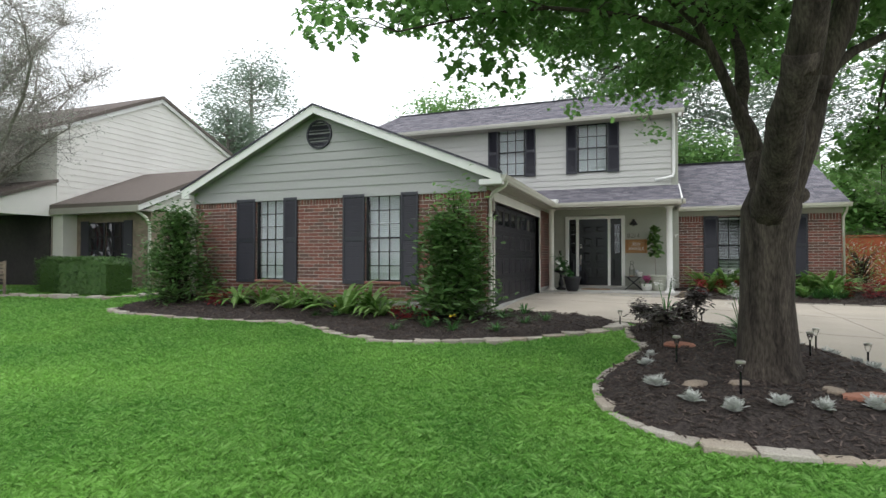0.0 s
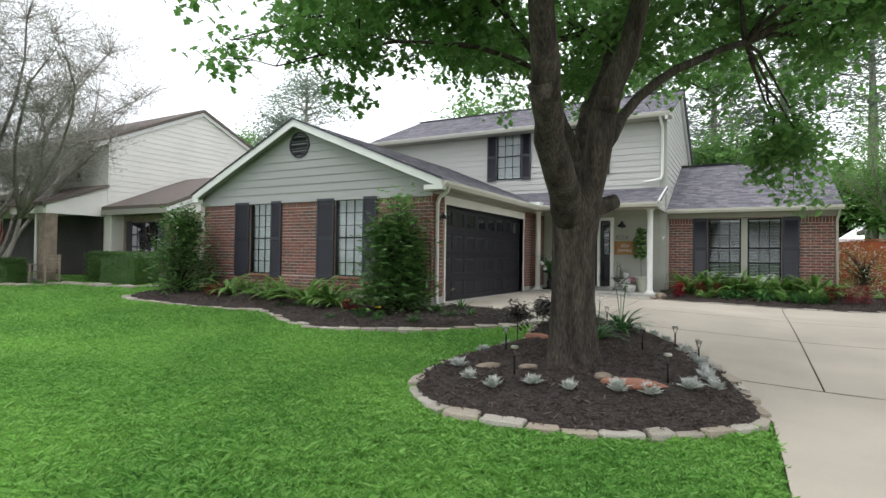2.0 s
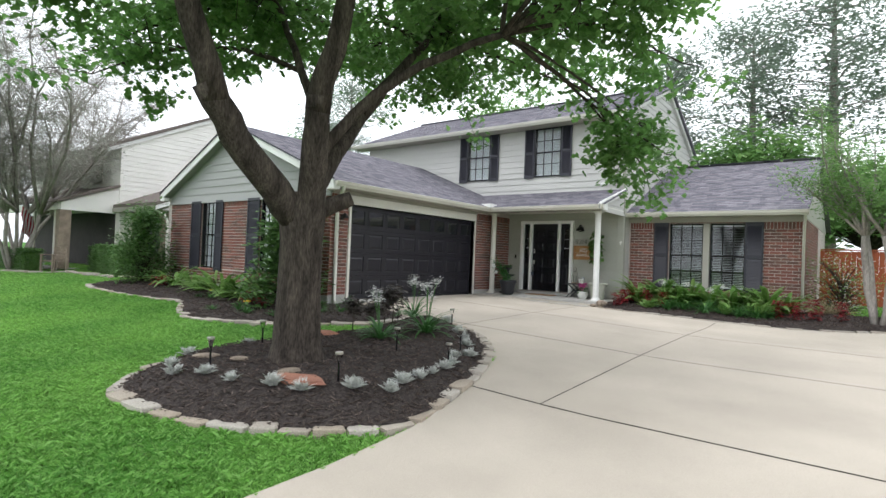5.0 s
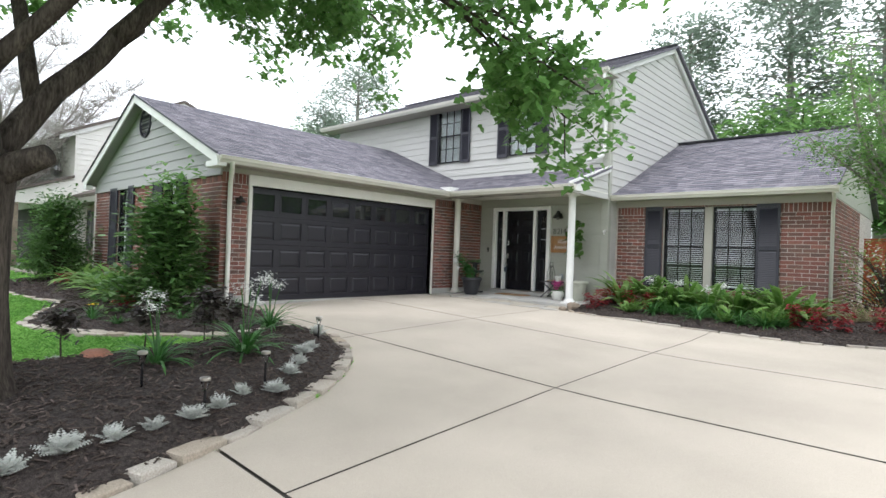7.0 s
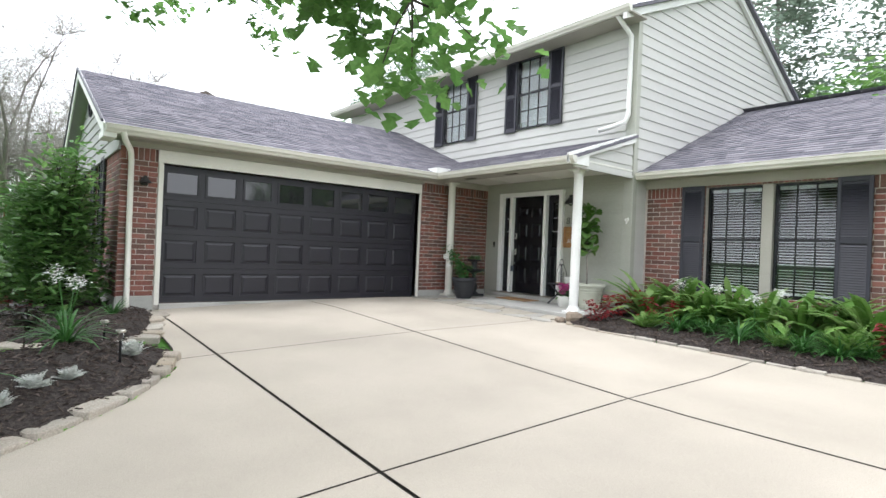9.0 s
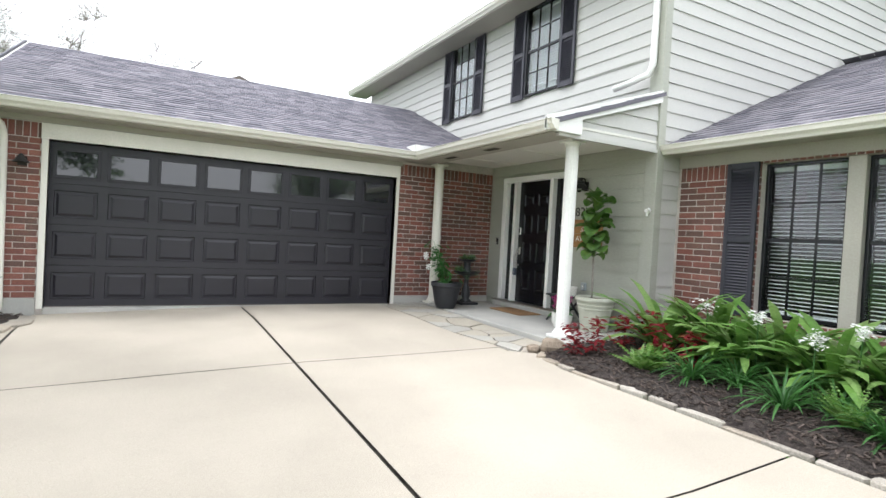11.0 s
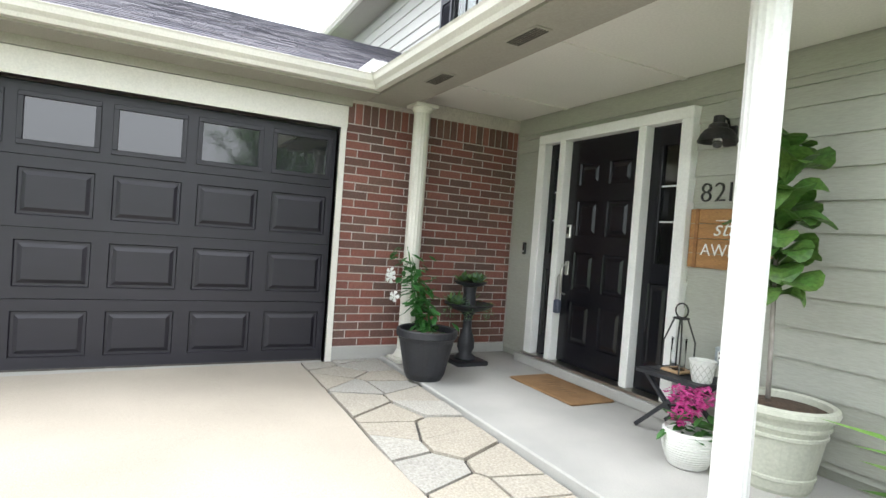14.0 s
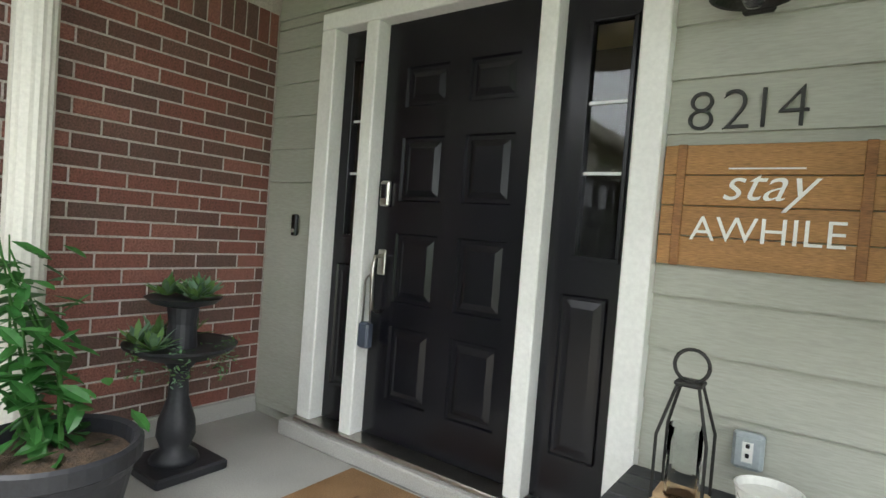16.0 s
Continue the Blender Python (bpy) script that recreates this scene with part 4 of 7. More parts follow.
# round gable vent
v = thing("gable_vent", "round dark louvred vent in the grey gable", "vent", (AX, WF - 0.045, 3.745))
ring = Shape()
for k in range(32):
    a, b = 2 * math.pi * k / 32, 2 * math.pi * (k + 1) / 32
    q = []
    for ang in (a, b):
        for r, y in ((0.28, 0.04), (0.29, -0.02), (0.325, -0.02), (0.335, 0.04)):
            q.append((r * math.cos(ang), y, r * math.sin(ang)))
    ring.add(q, [(0, 1, 5, 4), (1, 2, 6, 5), (2, 3, 7, 6)])
part("frame", ring, M_SHUTTER, v)
part("backing", Shape().prism([(0.285 * math.cos(2 * math.pi * k / 24), 0.285 * math.sin(2 * math.pi * k / 24)) for k in range(24)], 0.02, 0.03), M_SHUTTER, v)
for k in range(9):
    z = -0.24 + k * 0.06
    r = math.sqrt(max(0.01, 0.28 ** 2 - z * z))
    part("slat", Shape().add([(-r, -0.012, z - 0.02), (r, -0.012, z - 0.02), (r, 0.018, z + 0.03), (-r, 0.018, z + 0.03)], [(0, 1, 2, 3)]), M_SHUTTER, v)

# garage door: four sections of eight panels, the top one glazed
gd = tagged(thing("garage_door", "closed black panelled double garage door with glazed top row", "garage door", (GX, 9.93, -0.05), 90), kind="structure")
W, H = 4.97, 2.2
pw = W / 8


def raised(x0, x1, z0, z1, depth=0.016, rim=0.028):
    """A panel sunk at its rim and raised in the middle, on the face y = 0."""
    v = []
    for i, y in ((0, 0.0), (0.008, depth), (rim, depth), (rim + 0.03, 0.002)):
        v += [(x0 + i, y, z0 + i), (x1 - i, y, z0 + i), (x1 - i, y, z1 - i), (x0 + i, y, z1 - i)]
    return v, [(12, 13, 14, 15)] + [(r * 4 + j, r * 4 + (j + 1) % 4, r * 4 + 4 + (j + 1) % 4, r * 4 + 4 + j) for r in range(3) for j in range(4)]


for row in range(4):
    z0, z1 = 0.01 + row * H / 4, 0.01 + (row + 1) * H / 4 - 0.006
    holes = [(c * pw + 0.06, (c + 1) * pw - 0.06, z0 + 0.09, z1 - 0.09) for c in range(8)]
    s = Shape()
    for a, b, c, d in rects(0, W, z0, z1, holes):
        s.box(a, b, 0, 0.03, c, d)
    sec = part("section", s, M_GARAGE, gd)
    for hx0, hx1, hz0, hz1 in holes:
        if row < 3:
            part("panel", Shape().add(*raised(hx0, hx1, hz0, hz1)), M_GARAGE, sec)
        else:
            fr = Shape()
            for a, b, c, d in rects(hx0 - 0.02, hx1 + 0.02, hz0 - 0.02, hz1 + 0.02, [(hx0 + 0.02, hx1 - 0.02, hz0 + 0.02, hz1 - 0.02)]):
                fr.box(a, b, -0.012, 0.012, c, d, 0.003)
            part("frame", fr, M_GARAGE, sec)
            part("pane", Shape().box(hx0 + 0.015, hx1 - 0.015, 0.008, 0.014, hz0 + 0.015, hz1 - 0.015), M_DARKGLASS, sec)
part("backing", Shape().box(0.002, W - 0.002, 0.034, 0.05, -0.015, H, 0.002), M_BLACK, gd)
part("weather_strip", Shape().box(0, W, -0.004, 0.03, -0.02, 0.01), M_JOINT, gd)
s = Shape().box(WG - 0.2, WG + 0.04, 9.93, 14.9, -0.2, -0.055, 0.008)
setting("threshold_garage", s, M_PORCH, "pale concrete sill under the garage door", "sill")

# front door with two sidelights
DX0, DX1, DZ0, DZ1 = -2.005, -1.11, 0.115, 2.225
fd = tagged(thing("door_1", "closed black eight panel front door with narrow sidelights", "door", (DX0, WD + 0.0, DZ0)), kind="structure")
DW, DH = DX1 - DX0, DZ1 - DZ0
pan = []
for x0, x1 in ((0.135, 0.395), (0.515, 0.775)):
    for z0, z1 in ((0.20, 0.58), (0.70, 1.05), (1.21, 1.53), (1.68, 1.88)):
        pan.append((x0, x1, z0, z1))
s = Shape()
for a, b, c, d in rects(0, DW, 0, DH, pan):
    s.box(a, b, 0, 0.045, c, d)
leaf = part("leaf", s, M_BLACK, fd)
for a, b, c, d in pan:
    part("panel", Shape().add(*raised(a, b, c, d, 0.014, 0.026)), M_BLACK, leaf)
k = part("keypad_lock", Shape().box(0.03, 0.09, -0.03, 0.0, 1.18, 1.31, 0.008), M_STEEL, fd, "brushed steel keypad lock")
part("keys", Shape().box(0.042, 0.078, -0.034, -0.029, 1.22, 1.29, 0.003), M_BLACK, k)
part("handle_plate", Shape().box(0.035, 0.085, -0.012, 0.0, 0.83, 0.96, 0.004), M_STEEL, fd, "brushed steel handle plate")
part("handle", Shape().tube([(0.06, -0.005, 0.93), (0.06, -0.06, 0.92), (0.06, -0.07, 0.86), (0.06, -0.06, 0.66), (0.06, -0.01, 0.64)], 0.011, 8), M_STEEL, fd, "steel pull handle", True)
lb = thing("lock_box", "blue grey key lock box hanging from the door handle", "lock box", (DX0 + 0.05, WD - 0.08, 0.575))
part("body", Shape().box(-0.035, 0.035, -0.025, 0.025, 0, 0.13, 0.01), M_GREYBLUE, lb)
part("shackle", Shape().tube([(-0.025, 0, 0.12), (-0.022, 0, 0.34), (0.0, 0, 0.37), (0.022, 0, 0.34), (0.025, 0, 0.12)], 0.005, 6), M_STEEL, lb, smooth=True)
for x0, x1 in ((-2.315, -2.09), (-1.03, -0.70)):
    sl = tagged(thing("window_2", "narrow black sidelight with glass beside the front door", "sidelight", (x0, WD + 0.0, DZ0)), kind="structure")
    w = x1 - x0
    gx0, gx1, gz0, gz1 = w * 0.36, w * 0.84, 1.02, 1.95
    s = Shape()
    for a, b, c, d in rects(0, w, 0, DH, [(gx0, gx1, gz0, gz1)]):
        s.box(a, b, 0, 0.04, c, d)
    part("panel_frame", s, M_BLACK, sl)
    part("panel", Shape().add([(x, y - 0.012, z) for x, y, z in raised(w * 0.22, w * 0.8, 0.2, 0.86, 0.010, 0.02)[0]], raised(0.1, 0.4, 0.2, 0.86)[1]), M_BLACK, sl)
    m = Shape()
    for a, b, c, d in rects(gx0 - 0.02, gx1 + 0.02, gz0 - 0.02, gz1 + 0.02, [(gx0, gx1, gz0, gz1)]):
        m.box(a, b, -0.012, 0.0, c, d, 0.003)
    part("moulding", m, M_BLACK, sl)
    pn = part("pane", Shape().box(gx0, gx1, 0.012, 0.016, gz0, gz1), M_GLASS, sl)
    pn.visible_shadow = False
    for z in (1.35, 1.63):
        part("muntin", Shape().box(gx0, gx1, 0.008, 0.02, z - 0.006, z + 0.006), M_BLIND, sl)
s = Shape()
for a, b, c, d in rects(-2.425, -0.596, 0.11, 2.317, [(-2.315, -2.09, 0.11, DZ1), (DX0, DX1, 0.11, DZ1), (-1.03, -0.70, 0.11, DZ1)]):
    s.box(a, b, WD - 0.09, WD + 0.1, c, d, 0.006)
setting("door_frame", s, M_WHITE, "white frame round door and sidelights", "door frame")
s = Shape().box(-2.5, -0.54, WD - 0.15, WD + 0.1, 0.001, 0.085, 0.008)
setting("step", s, M_PORCH, "low concrete step under the front door", "step")
s = Shape().box(-2.42, -0.6, WD - 0.12, WD + 0.09, 0.086, 0.11, 0.006)
setting("threshold", s, M_STEEL, "grey metal door threshold", "threshold")
hall = thing("hall_light", "lit glass hall lantern seen through the sidelight", "ceiling light", (-1.5, 18.0, 2.28))
part("rod", Shape().tube([(0, 0, 0.1), (0, 0, 0.3)], 0.008, 6), M_IRON, hall)
lampm = bpy.data.materials.new("warm_bulb")
lampm.use_nodes = True
lampm.node_tree.nodes["Principled BSDF"].inputs["Emission Color"].default_value = (1, 0.72, 0.35, 1)
lampm.node_tree.nodes["Principled BSDF"].inputs["Emission Strength"].default_value = 2.2
part("bulb", Shape().lathe([(0.01, -0.06), (0.05, -0.04), (0.06, 0.0), (0.04, 0.06), (0.012, 0.1)], 12), lampm, hall, smooth=True)
cage = Shape()
for j in range(6):
    a = j * math.pi / 3
    cage.tube([(0.12 * math.cos(a), 0.12 * math.sin(a), -0.1), (0.12 * math.cos(a), 0.12 * math.sin(a), 0.1)], 0.007, 5)
part("cage", cage, M_IRON, hall)
part("crown", Shape().lathe([(0.13, 0.09), (0.13, 0.11), (0.02, 0.13)], 12), M_IRON, hall)

# ---- plants ----
def leaves(sh_v, sh_f, centres, size, rng, droop=0.3, shape="oval", spread=1.0):
    """Adds a small folded leaf at each centre."""
    for c in centres:
        s = size * rng.uniform(0.7, 1.25)
        a, t = rng.uniform(0, 6.283), rng.uniform(-droop - 0.5, 0.35 - droop)
        d = Vector((math.cos(a) * math.cos(t), math.sin(a) * math.cos(t), math.sin(t)))
        w = Vector((-math.sin(a), math.cos(a), rng.uniform(-0.6, 0.6))).normalized()
        u = d.cross(w)
        n = len(sh_v)
        if shape == "maple":
            pts = [(0, 0, 0), (0.18, 0.50, 0.05), (0.42, 0.22, 0.02), (0.62, 0.42, 0.04), (1.0, 0, -0.08), (0.62, -0.42, 0.04), (0.42, -0.22, 0.02), (0.18, -0.50, 0.05)]
            sh_f += [(n, n + 1, n + 2), (n, n + 2, n + 4), (n + 2, n + 3, n + 4), (n, n + 4, n + 6), (n + 6, n + 4, n + 5), (n, n + 6, n + 7)]
        else:
            pts = [(0, 0, 0), (0.35, 0.2, 0.03), (0.75, 0.16, 0.0), (1.0, 0, -0.06), (0.75, -0.16, 0.0), (0.35, -0.2, 0.03)]
            sh_f += [(n, n + 1, n + 2, n + 3), (n, n + 3, n + 4, n + 5)]
        sh_v += [tuple(c + d * (p * s) + w * (q * s) + u * (r * s)) for p, q, r in pts]


def quick(name, v, f, material, parent=None, label="", kind=""):
    me = bpy.data.meshes.new(name)
    me.from_pydata(v, [], f)
    me.materials.append(material)
    ob = new(name, me)
    ob.parent = parent
    return tagged(ob, label, kind=kind)


def limb(sh, a, b, r0, r1, rng, bend=0.12, n=6, sides=9):
    """A wavering limb from a to b; returns its points."""
    a, b = Vector(a), Vector(b)
    ln = (b - a).length
    off = Vector((rng.uniform(-1, 1), rng.uniform(-1, 1), rng.uniform(0.0, 1))) * ln * bend
    pts = []
    for k in range(n + 1):
        t = k / n
        pts.append(a.lerp(b, t) + off * math.sin(math.pi * t) + Vector((rng.uniform(-1, 1), rng.uniform(-1, 1), 0)) * ln * 0.012)
    pts[0], pts[-1] = a, b
    sh.tube(pts, [r0 + (r1 - r0) * k / n for k in range(n + 1)], sides)
    return pts


# the maple
mrng = random.Random(11)
TB = Vector((1.3, 5.4, H_TREE(1.3, 5.4) - 0.05))
maple = thing("maple_tree", "mature maple with grey forked trunk and broad green crown", "tree", TB)
wood = Shape()
tp = [(0, 0, -0.1), (0.0, 0, 0.02), (-0.01, 0, 0.2), (-0.02, 0, 0.8), (-0.01, 0.0, 1.4), (0.02, -0.02, 1.78), (0.04, -0.02, 1.98)]
tr = [0.38, 0.335, 0.285, 0.25, 0.245, 0.275, 0.21]
n = 20
v, f = [], []
for k, (p, r) in enumerate(zip(tp, tr)):
    for j in range(n):
        a = 2 * math.pi * j / n
        rr = r * (1 + 0.05 * math.sin(3 * a + k * 0.3) + 0.04 * math.sin(5 * a + 1) * (1.6 if k < 3 else 0.6) + mrng.uniform(-0.015, 0.015))
        v.append((p[0] + rr * math.cos(a), p[1] + rr * math.sin(a), p[2]))
for k in range(len(tp) - 1):
    f += [(k * n + j, k * n + (j + 1) % n, (k + 1) * n + (j + 1) % n, (k + 1) * n + j) for j in range(n)]
trunk = part("trunk", Shape().add(v, f), M_BARK, maple, "grey furrowed trunk", True)
ends = []
def L(a, b, r0, r1, bend=0.1):
    s = Shape()
    pts = limb(s, a, b, r0, r1, mrng, bend, 8, 12)
    part("limb", s, M_BARK, maple, "", True)
    return pts


fork = Vector((0.02, 0, 1.76))
# two great limbs, then their branches
la = L(fork + Vector((-0.03, -0.07, -0.12)), (0.03, -1.3, 2.95), 0.185, 0.14, 0.05)
lb_ = L(la[-2], (0.02, -2.15, 4.9), 0.15, 0.06, 0.05)
ra = L(fork + Vector((0.06, 0.0, -0.1)), (0.42, -0.2, 3.05), 0.175, 0.135, 0.04)
rb_ = L(ra[-2], (0.95, 0.0, 5.4), 0.145, 0.055, 0.05)
rc_ = L(ra[4], (1.75, 1.45, 4.0), 0.075, 0.04)
stub = L(fork + Vector((0.06, 0.06, 0.0)), (0.4, 0.38, 1.95), 0.13, 0.085, 0.02)
ends += lb_[2:] + rb_[2:] + rc_[3:]
back = L(fork, (-0.15, 1.15, 3.35), 0.12, 0.085, 0.06)
back2 = L(back[-2], (-0.1, 2.4, 4.8), 0.094, 0.04, 0.05)
ends += back2[2:]
back3 = L(back[3], (-1.3, 0.3, 4.8), 0.07, 0.035)
ends += back3[3:]
ends += back[4:]
tips = []
TARGETS = [(-0.8, -0.6, 4.4), (-1.6, 0.6, 4.3), (0.4, 0.8, 4.5), (-0.6, 1.6, 4.4), (1.0, -0.8, 4.6), (-1.2, -1.4, 4.6), (0.2, 2.6, 4.6), (-2.0, 1.8, 4.7), (1.4, 2.0, 4.8), (0.0, -1.2, 5.0), (-0.5, 0.3, 5.6), (0.8, 1.0, 5.0),
           (-4.7, -0.8, 4.0), (-3.6, -1.0, 3.4), (-3.6, 1.0, 4.2), (-2.4, 2.8, 4.5), (-1.9, 4.0, 4.3), (-0.6, 4.4, 4.15), (2.35, 4.35, 2.5), (2.7, 4.25, 2.65), (2.05, 4.45, 2.75), (2.5, 4.3, 2.95), (2.9, 4.2, 3.9), (1.6, 4.0, 4.4), (3.6, 2.4, 4.4), (4.0, 0.6, 4.6), (3.2, -1.0, 4.4), (1.6, -1.9, 4.0), (0.0, -2.2, 4.0), (-1.8, -2.2, 3.8), (-3.0, -2.3, 4.2),
           (-1.5, 0.4, 5.2), (0.5, 1.5, 5.8), (1.8, 1.2, 5.4), (0.2, -0.8, 5.6), (-2.2, -0.6, 5.0), (2.2, 3.0, 5.2), (-0.8, 2.6, 5.2), (0.6, 0.2, 6.8), (-1.0, -1.0, 6.4), (1.6, 0.8, 6.4), (3.2, 3.6, 4.9), (-1.3, 4.5, 4.1), (1.4, 5.0, 3.9), (-2.9, 3.0, 4.8), (-3.2, 0.2, 5.0), (-4.2, -0.2, 4.5), (2.6, 0.2, 5.2)]
twigs = Shape()
lv, lf = [], []
for tx, ty, tz in TARGETS:
    tgt = Vector((tx * 1.05, ty * 1.05, tz * 1.066 + 0.16))
    src = min(ends, key=lambda p: (p - tgt).length + 0.6 * max(0, p.z - tgt.z + 0.3))
    br = Shape()
    pts = limb(br, src, tgt, 0.024 if tz < 3 else 0.036, 0.01, mrng, 0.1, 7, 6)
    part("branch", br, M_BARK, maple, "", True)
    low = tz < 3
    wide = 0.22 if low else 0.42
    for k in range(11 if low else 30 if tz > 4.55 else 22):
        i = mrng.choice((5, 6, 6, 7, 7) if low else (3, 4, 5, 5, 6, 6, 7))
        o = pts[i] + Vector((mrng.gauss(0, wide), mrng.gauss(0, wide), mrng.gauss(-0.06, 0.16 if low else 0.26)))
        twigs.tube([pts[i], pts[i].lerp(o, 0.5) + Vector((0, 0, 0.06)), o], [0.009, 0.006, 0.003], 4, False)
        cs = [o + Vector((mrng.gauss(0, 0.15), mrng.gauss(0, 0.15), mrng.gauss(-0.03, 0.11))) for _ in range(30)]
        leaves(lv, lf, cs, 0.114, mrng, 0.45, "maple")
tagged(part("twigs", twigs, M_BARK, maple), kind="stuff")
quick("crown", lv, lf, M_MAPLE, maple, "translucent green maple leaves", "stuff")


def shrub(name, label, at, h, r, n, size, material, rng, cone=0.5, clumps=60):
    """Upright shrub: stems, then leaf clumps inside an uneven cone."""
    p = thing(name, label, "shrub", at)
    st = Shape()
    v, f = [], []
    for k in range(clumps):
        t = rng.uniform(0.06, 1.0)
        rr = r * (1 - cone * t) * math.sqrt(rng.uniform(0.1, 1)) * rng.uniform(0.8, 1.2)
        a = rng.uniform(0, 6.283)
        c = Vector((rr * math.cos(a), rr * math.sin(a), t * h))
        st.tube([(0, 0, max(0, c.z - 0.5) * 0.8), (c.x * 0.5, c.y * 0.5, c.z * 0.8), c], [0.014, 0.009, 0.004], 4, False)
        g = 0.13 + 0.1 * rng.random()
        leaves(v, f, [c + Vector((rng.gauss(0, g), rng.gauss(0, g), rng.gauss(0, g))) for _ in range(n // clumps)], size, rng, -0.35)
    tagged(part("stems", st, M_BARK, p), kind="stuff")
    quick("foliage", v, f, material, p, "", "stuff")
    return p


def blades(v, f, n, ln, wd, rng, arch=0.9, spread=1.0, base=0.03, seg=4, stiff=0.25):
    """Arching strap leaves from one crown."""
    for k in range(n):
        a = rng.uniform(0, 6.283)
        l, w = ln * rng.uniform(0.65, 1.15), wd * rng.uniform(0.75, 1.2)
        tilt = rng.uniform(stiff, stiff + spread)
        d, s = Vector((math.cos(a), math.sin(a), 0)), Vector((-math.sin(a), math.cos(a), 0))
        p, e = d * base * rng.random(), tilt
        i0 = len(v)
        for q in range(seg + 1):
            t = q / seg
            ww = w * (0.35 + 1.3 * t) * (1 - t) ** 0.6 + 0.001 if t < 1 else 0.0005
            v += [tuple(p + s * ww), tuple(p + Vector((0, 0, 0.25 * ww))), tuple(p - s * ww)]
            step = l / seg
            p = p + (d * math.sin(e) + Vector((0, 0, 1)) * math.cos(e)) * step
            e += arch / seg
        for q in range(seg):
            b = i0 + q * 3
            f += [(b, b + 1, b + 4, b + 3), (b + 1, b + 2, b + 5, b + 4)]


def fern_fronds(v, f, n, ln, rng, wide=0.08, arch=1.0, pinnae=9, stiff=0.3, spread=0.8):
    for k in range(n):
        a, l = rng.uniform(0, 6.283), ln * rng.uniform(0.7, 1.1)
        d, s = Vector((math.cos(a), math.sin(a), 0)), Vector((-math.sin(a), math.cos(a), 0))
        p, e = Vector((0, 0, 0.0)), rng.uniform(stiff, stiff + spread)
        for q in range(pinnae):
            t = (q + 1) / pinnae
            g = d * math.sin(e) + Vector((0, 0, 1)) * math.cos(e)
            p = p + g * (l / pinnae)
            e += arch / pinnae
            w = wide * math.sin(math.pi * min(1, 0.15 + 0.85 * t)) * 1.2 + 0.012
            for sd in (-1, 1):
                i = len(v)
                tip = p + s * sd * w + g * w * 0.5 - Vector((0, 0, w * 0.3))
                v += [tuple(p), tuple(p + s * sd * w * 0.5 + g * w * 0.55), tuple(tip), tuple(p + s * sd * w * 0.55 - g * w * 0.05)]
                f.append((i, i + 1, i + 2, i + 3))


def plant_set(name, label, category, group, places, build, material, hf, parts=()):
    """One mesh variant of three at each place, turned by chance."""
    rng = random.Random(len(name) * 7 + len(places))
    base = []
    for k in range(min(3, len(places))):
        v, f = [], []
        extra = build(v, f, rng)
        p = thing(name, label, category, (0, 0, 0), group=group)
        quick("foliage", v, f, material, p)
        for pn, pv, pf, pm in extra or ():
            quick(pn, pv, pf, pm, p)
        base.append(p)
    for k, (x, y, *s) in enumerate(places):
        sc = s[0] if s else 1.0
        m = pose(x, y, hf(x, y) - 0.01, 0, 0, rng.uniform(0, 360))
        if k < len(base):
            base[k].matrix_world = m @ Matrix.Scale(sc, 4)
        else:
            o = copy_thing(base[k % len(base)], m)
            o.scale = (sc, sc, sc)


srng = random.Random(5)
shrub("magnolia_shrub", "dense conical dark green shrub at the brick corner", (-10.0, 8.4, H_FRONT(-10.0, 8.4)), 1.95, 0.85, 5200, 0.13, M_SHRUB, srng, 0.75, 170)
shrub("magnolia_shrub", "tall loose dark green shrub beside the garage corner", (-3.3, 8.6, H_FRONT(-3.3, 8.6)), 1.7, 0.8, 4200, 0.165, M_SHRUB, srng, 0.55, 120)
shrub("magnolia_shrub", "pale green top shoots of the corner shrub", (-3.3, 8.75, H_FRONT(-3.3, 8.75) + 0.02), 2.3, 0.36, 1100, 0.15, M_MYRTLE, srng, 0.4, 50)

plant_set("shell_ginger", "variegated green ginger clump with arching leaves", "plant", "ginger clumps under the front windows", [(-8.4, 8.6), (-7.9, 8.8, 0.8), (-7.0, 8.55, 0.9), (-6.6, 8.75), (-5.6, 8.4, 1.15), (-5.15, 8.6), (-4.8, 8.45, 0.8)], lambda v, f, r: blades(v, f, 40, 0.95, 0.055, r, 1.4, 0.8, 0.12), M_FERN, H_FRONT)
plant_set("coleus", "dark red coleus in the mulch", "plant", "red coleus plants", [(-8.6, 8.3), (-8.9, 8.4, 0.8), (-4.0, 8.1), (-3.75, 8.25, 0.9), (-4.3, 8.2, 0.8)], lambda v, f, r: leaves(v, f, [Vector((r.gauss(0, 0.1), r.gauss(0, 0.1), r.uniform(0.04, 0.3))) for _ in range(90)], 0.09, r, 0.0), M_RED, H_FRONT)


def daisy(v, f, r):
    blades(v, f, 40, 0.22, 0.012, r, 0.9, 0.9, 0.04)
    pv, pf = [], []
    leaves(pv, pf, [Vector((r.gauss(0, 0.025), r.gauss(0, 0.025), 0.24)) for _ in range(14)], 0.05, r, -0.2)
    return [("flower", pv, pf, M_PETALY)]


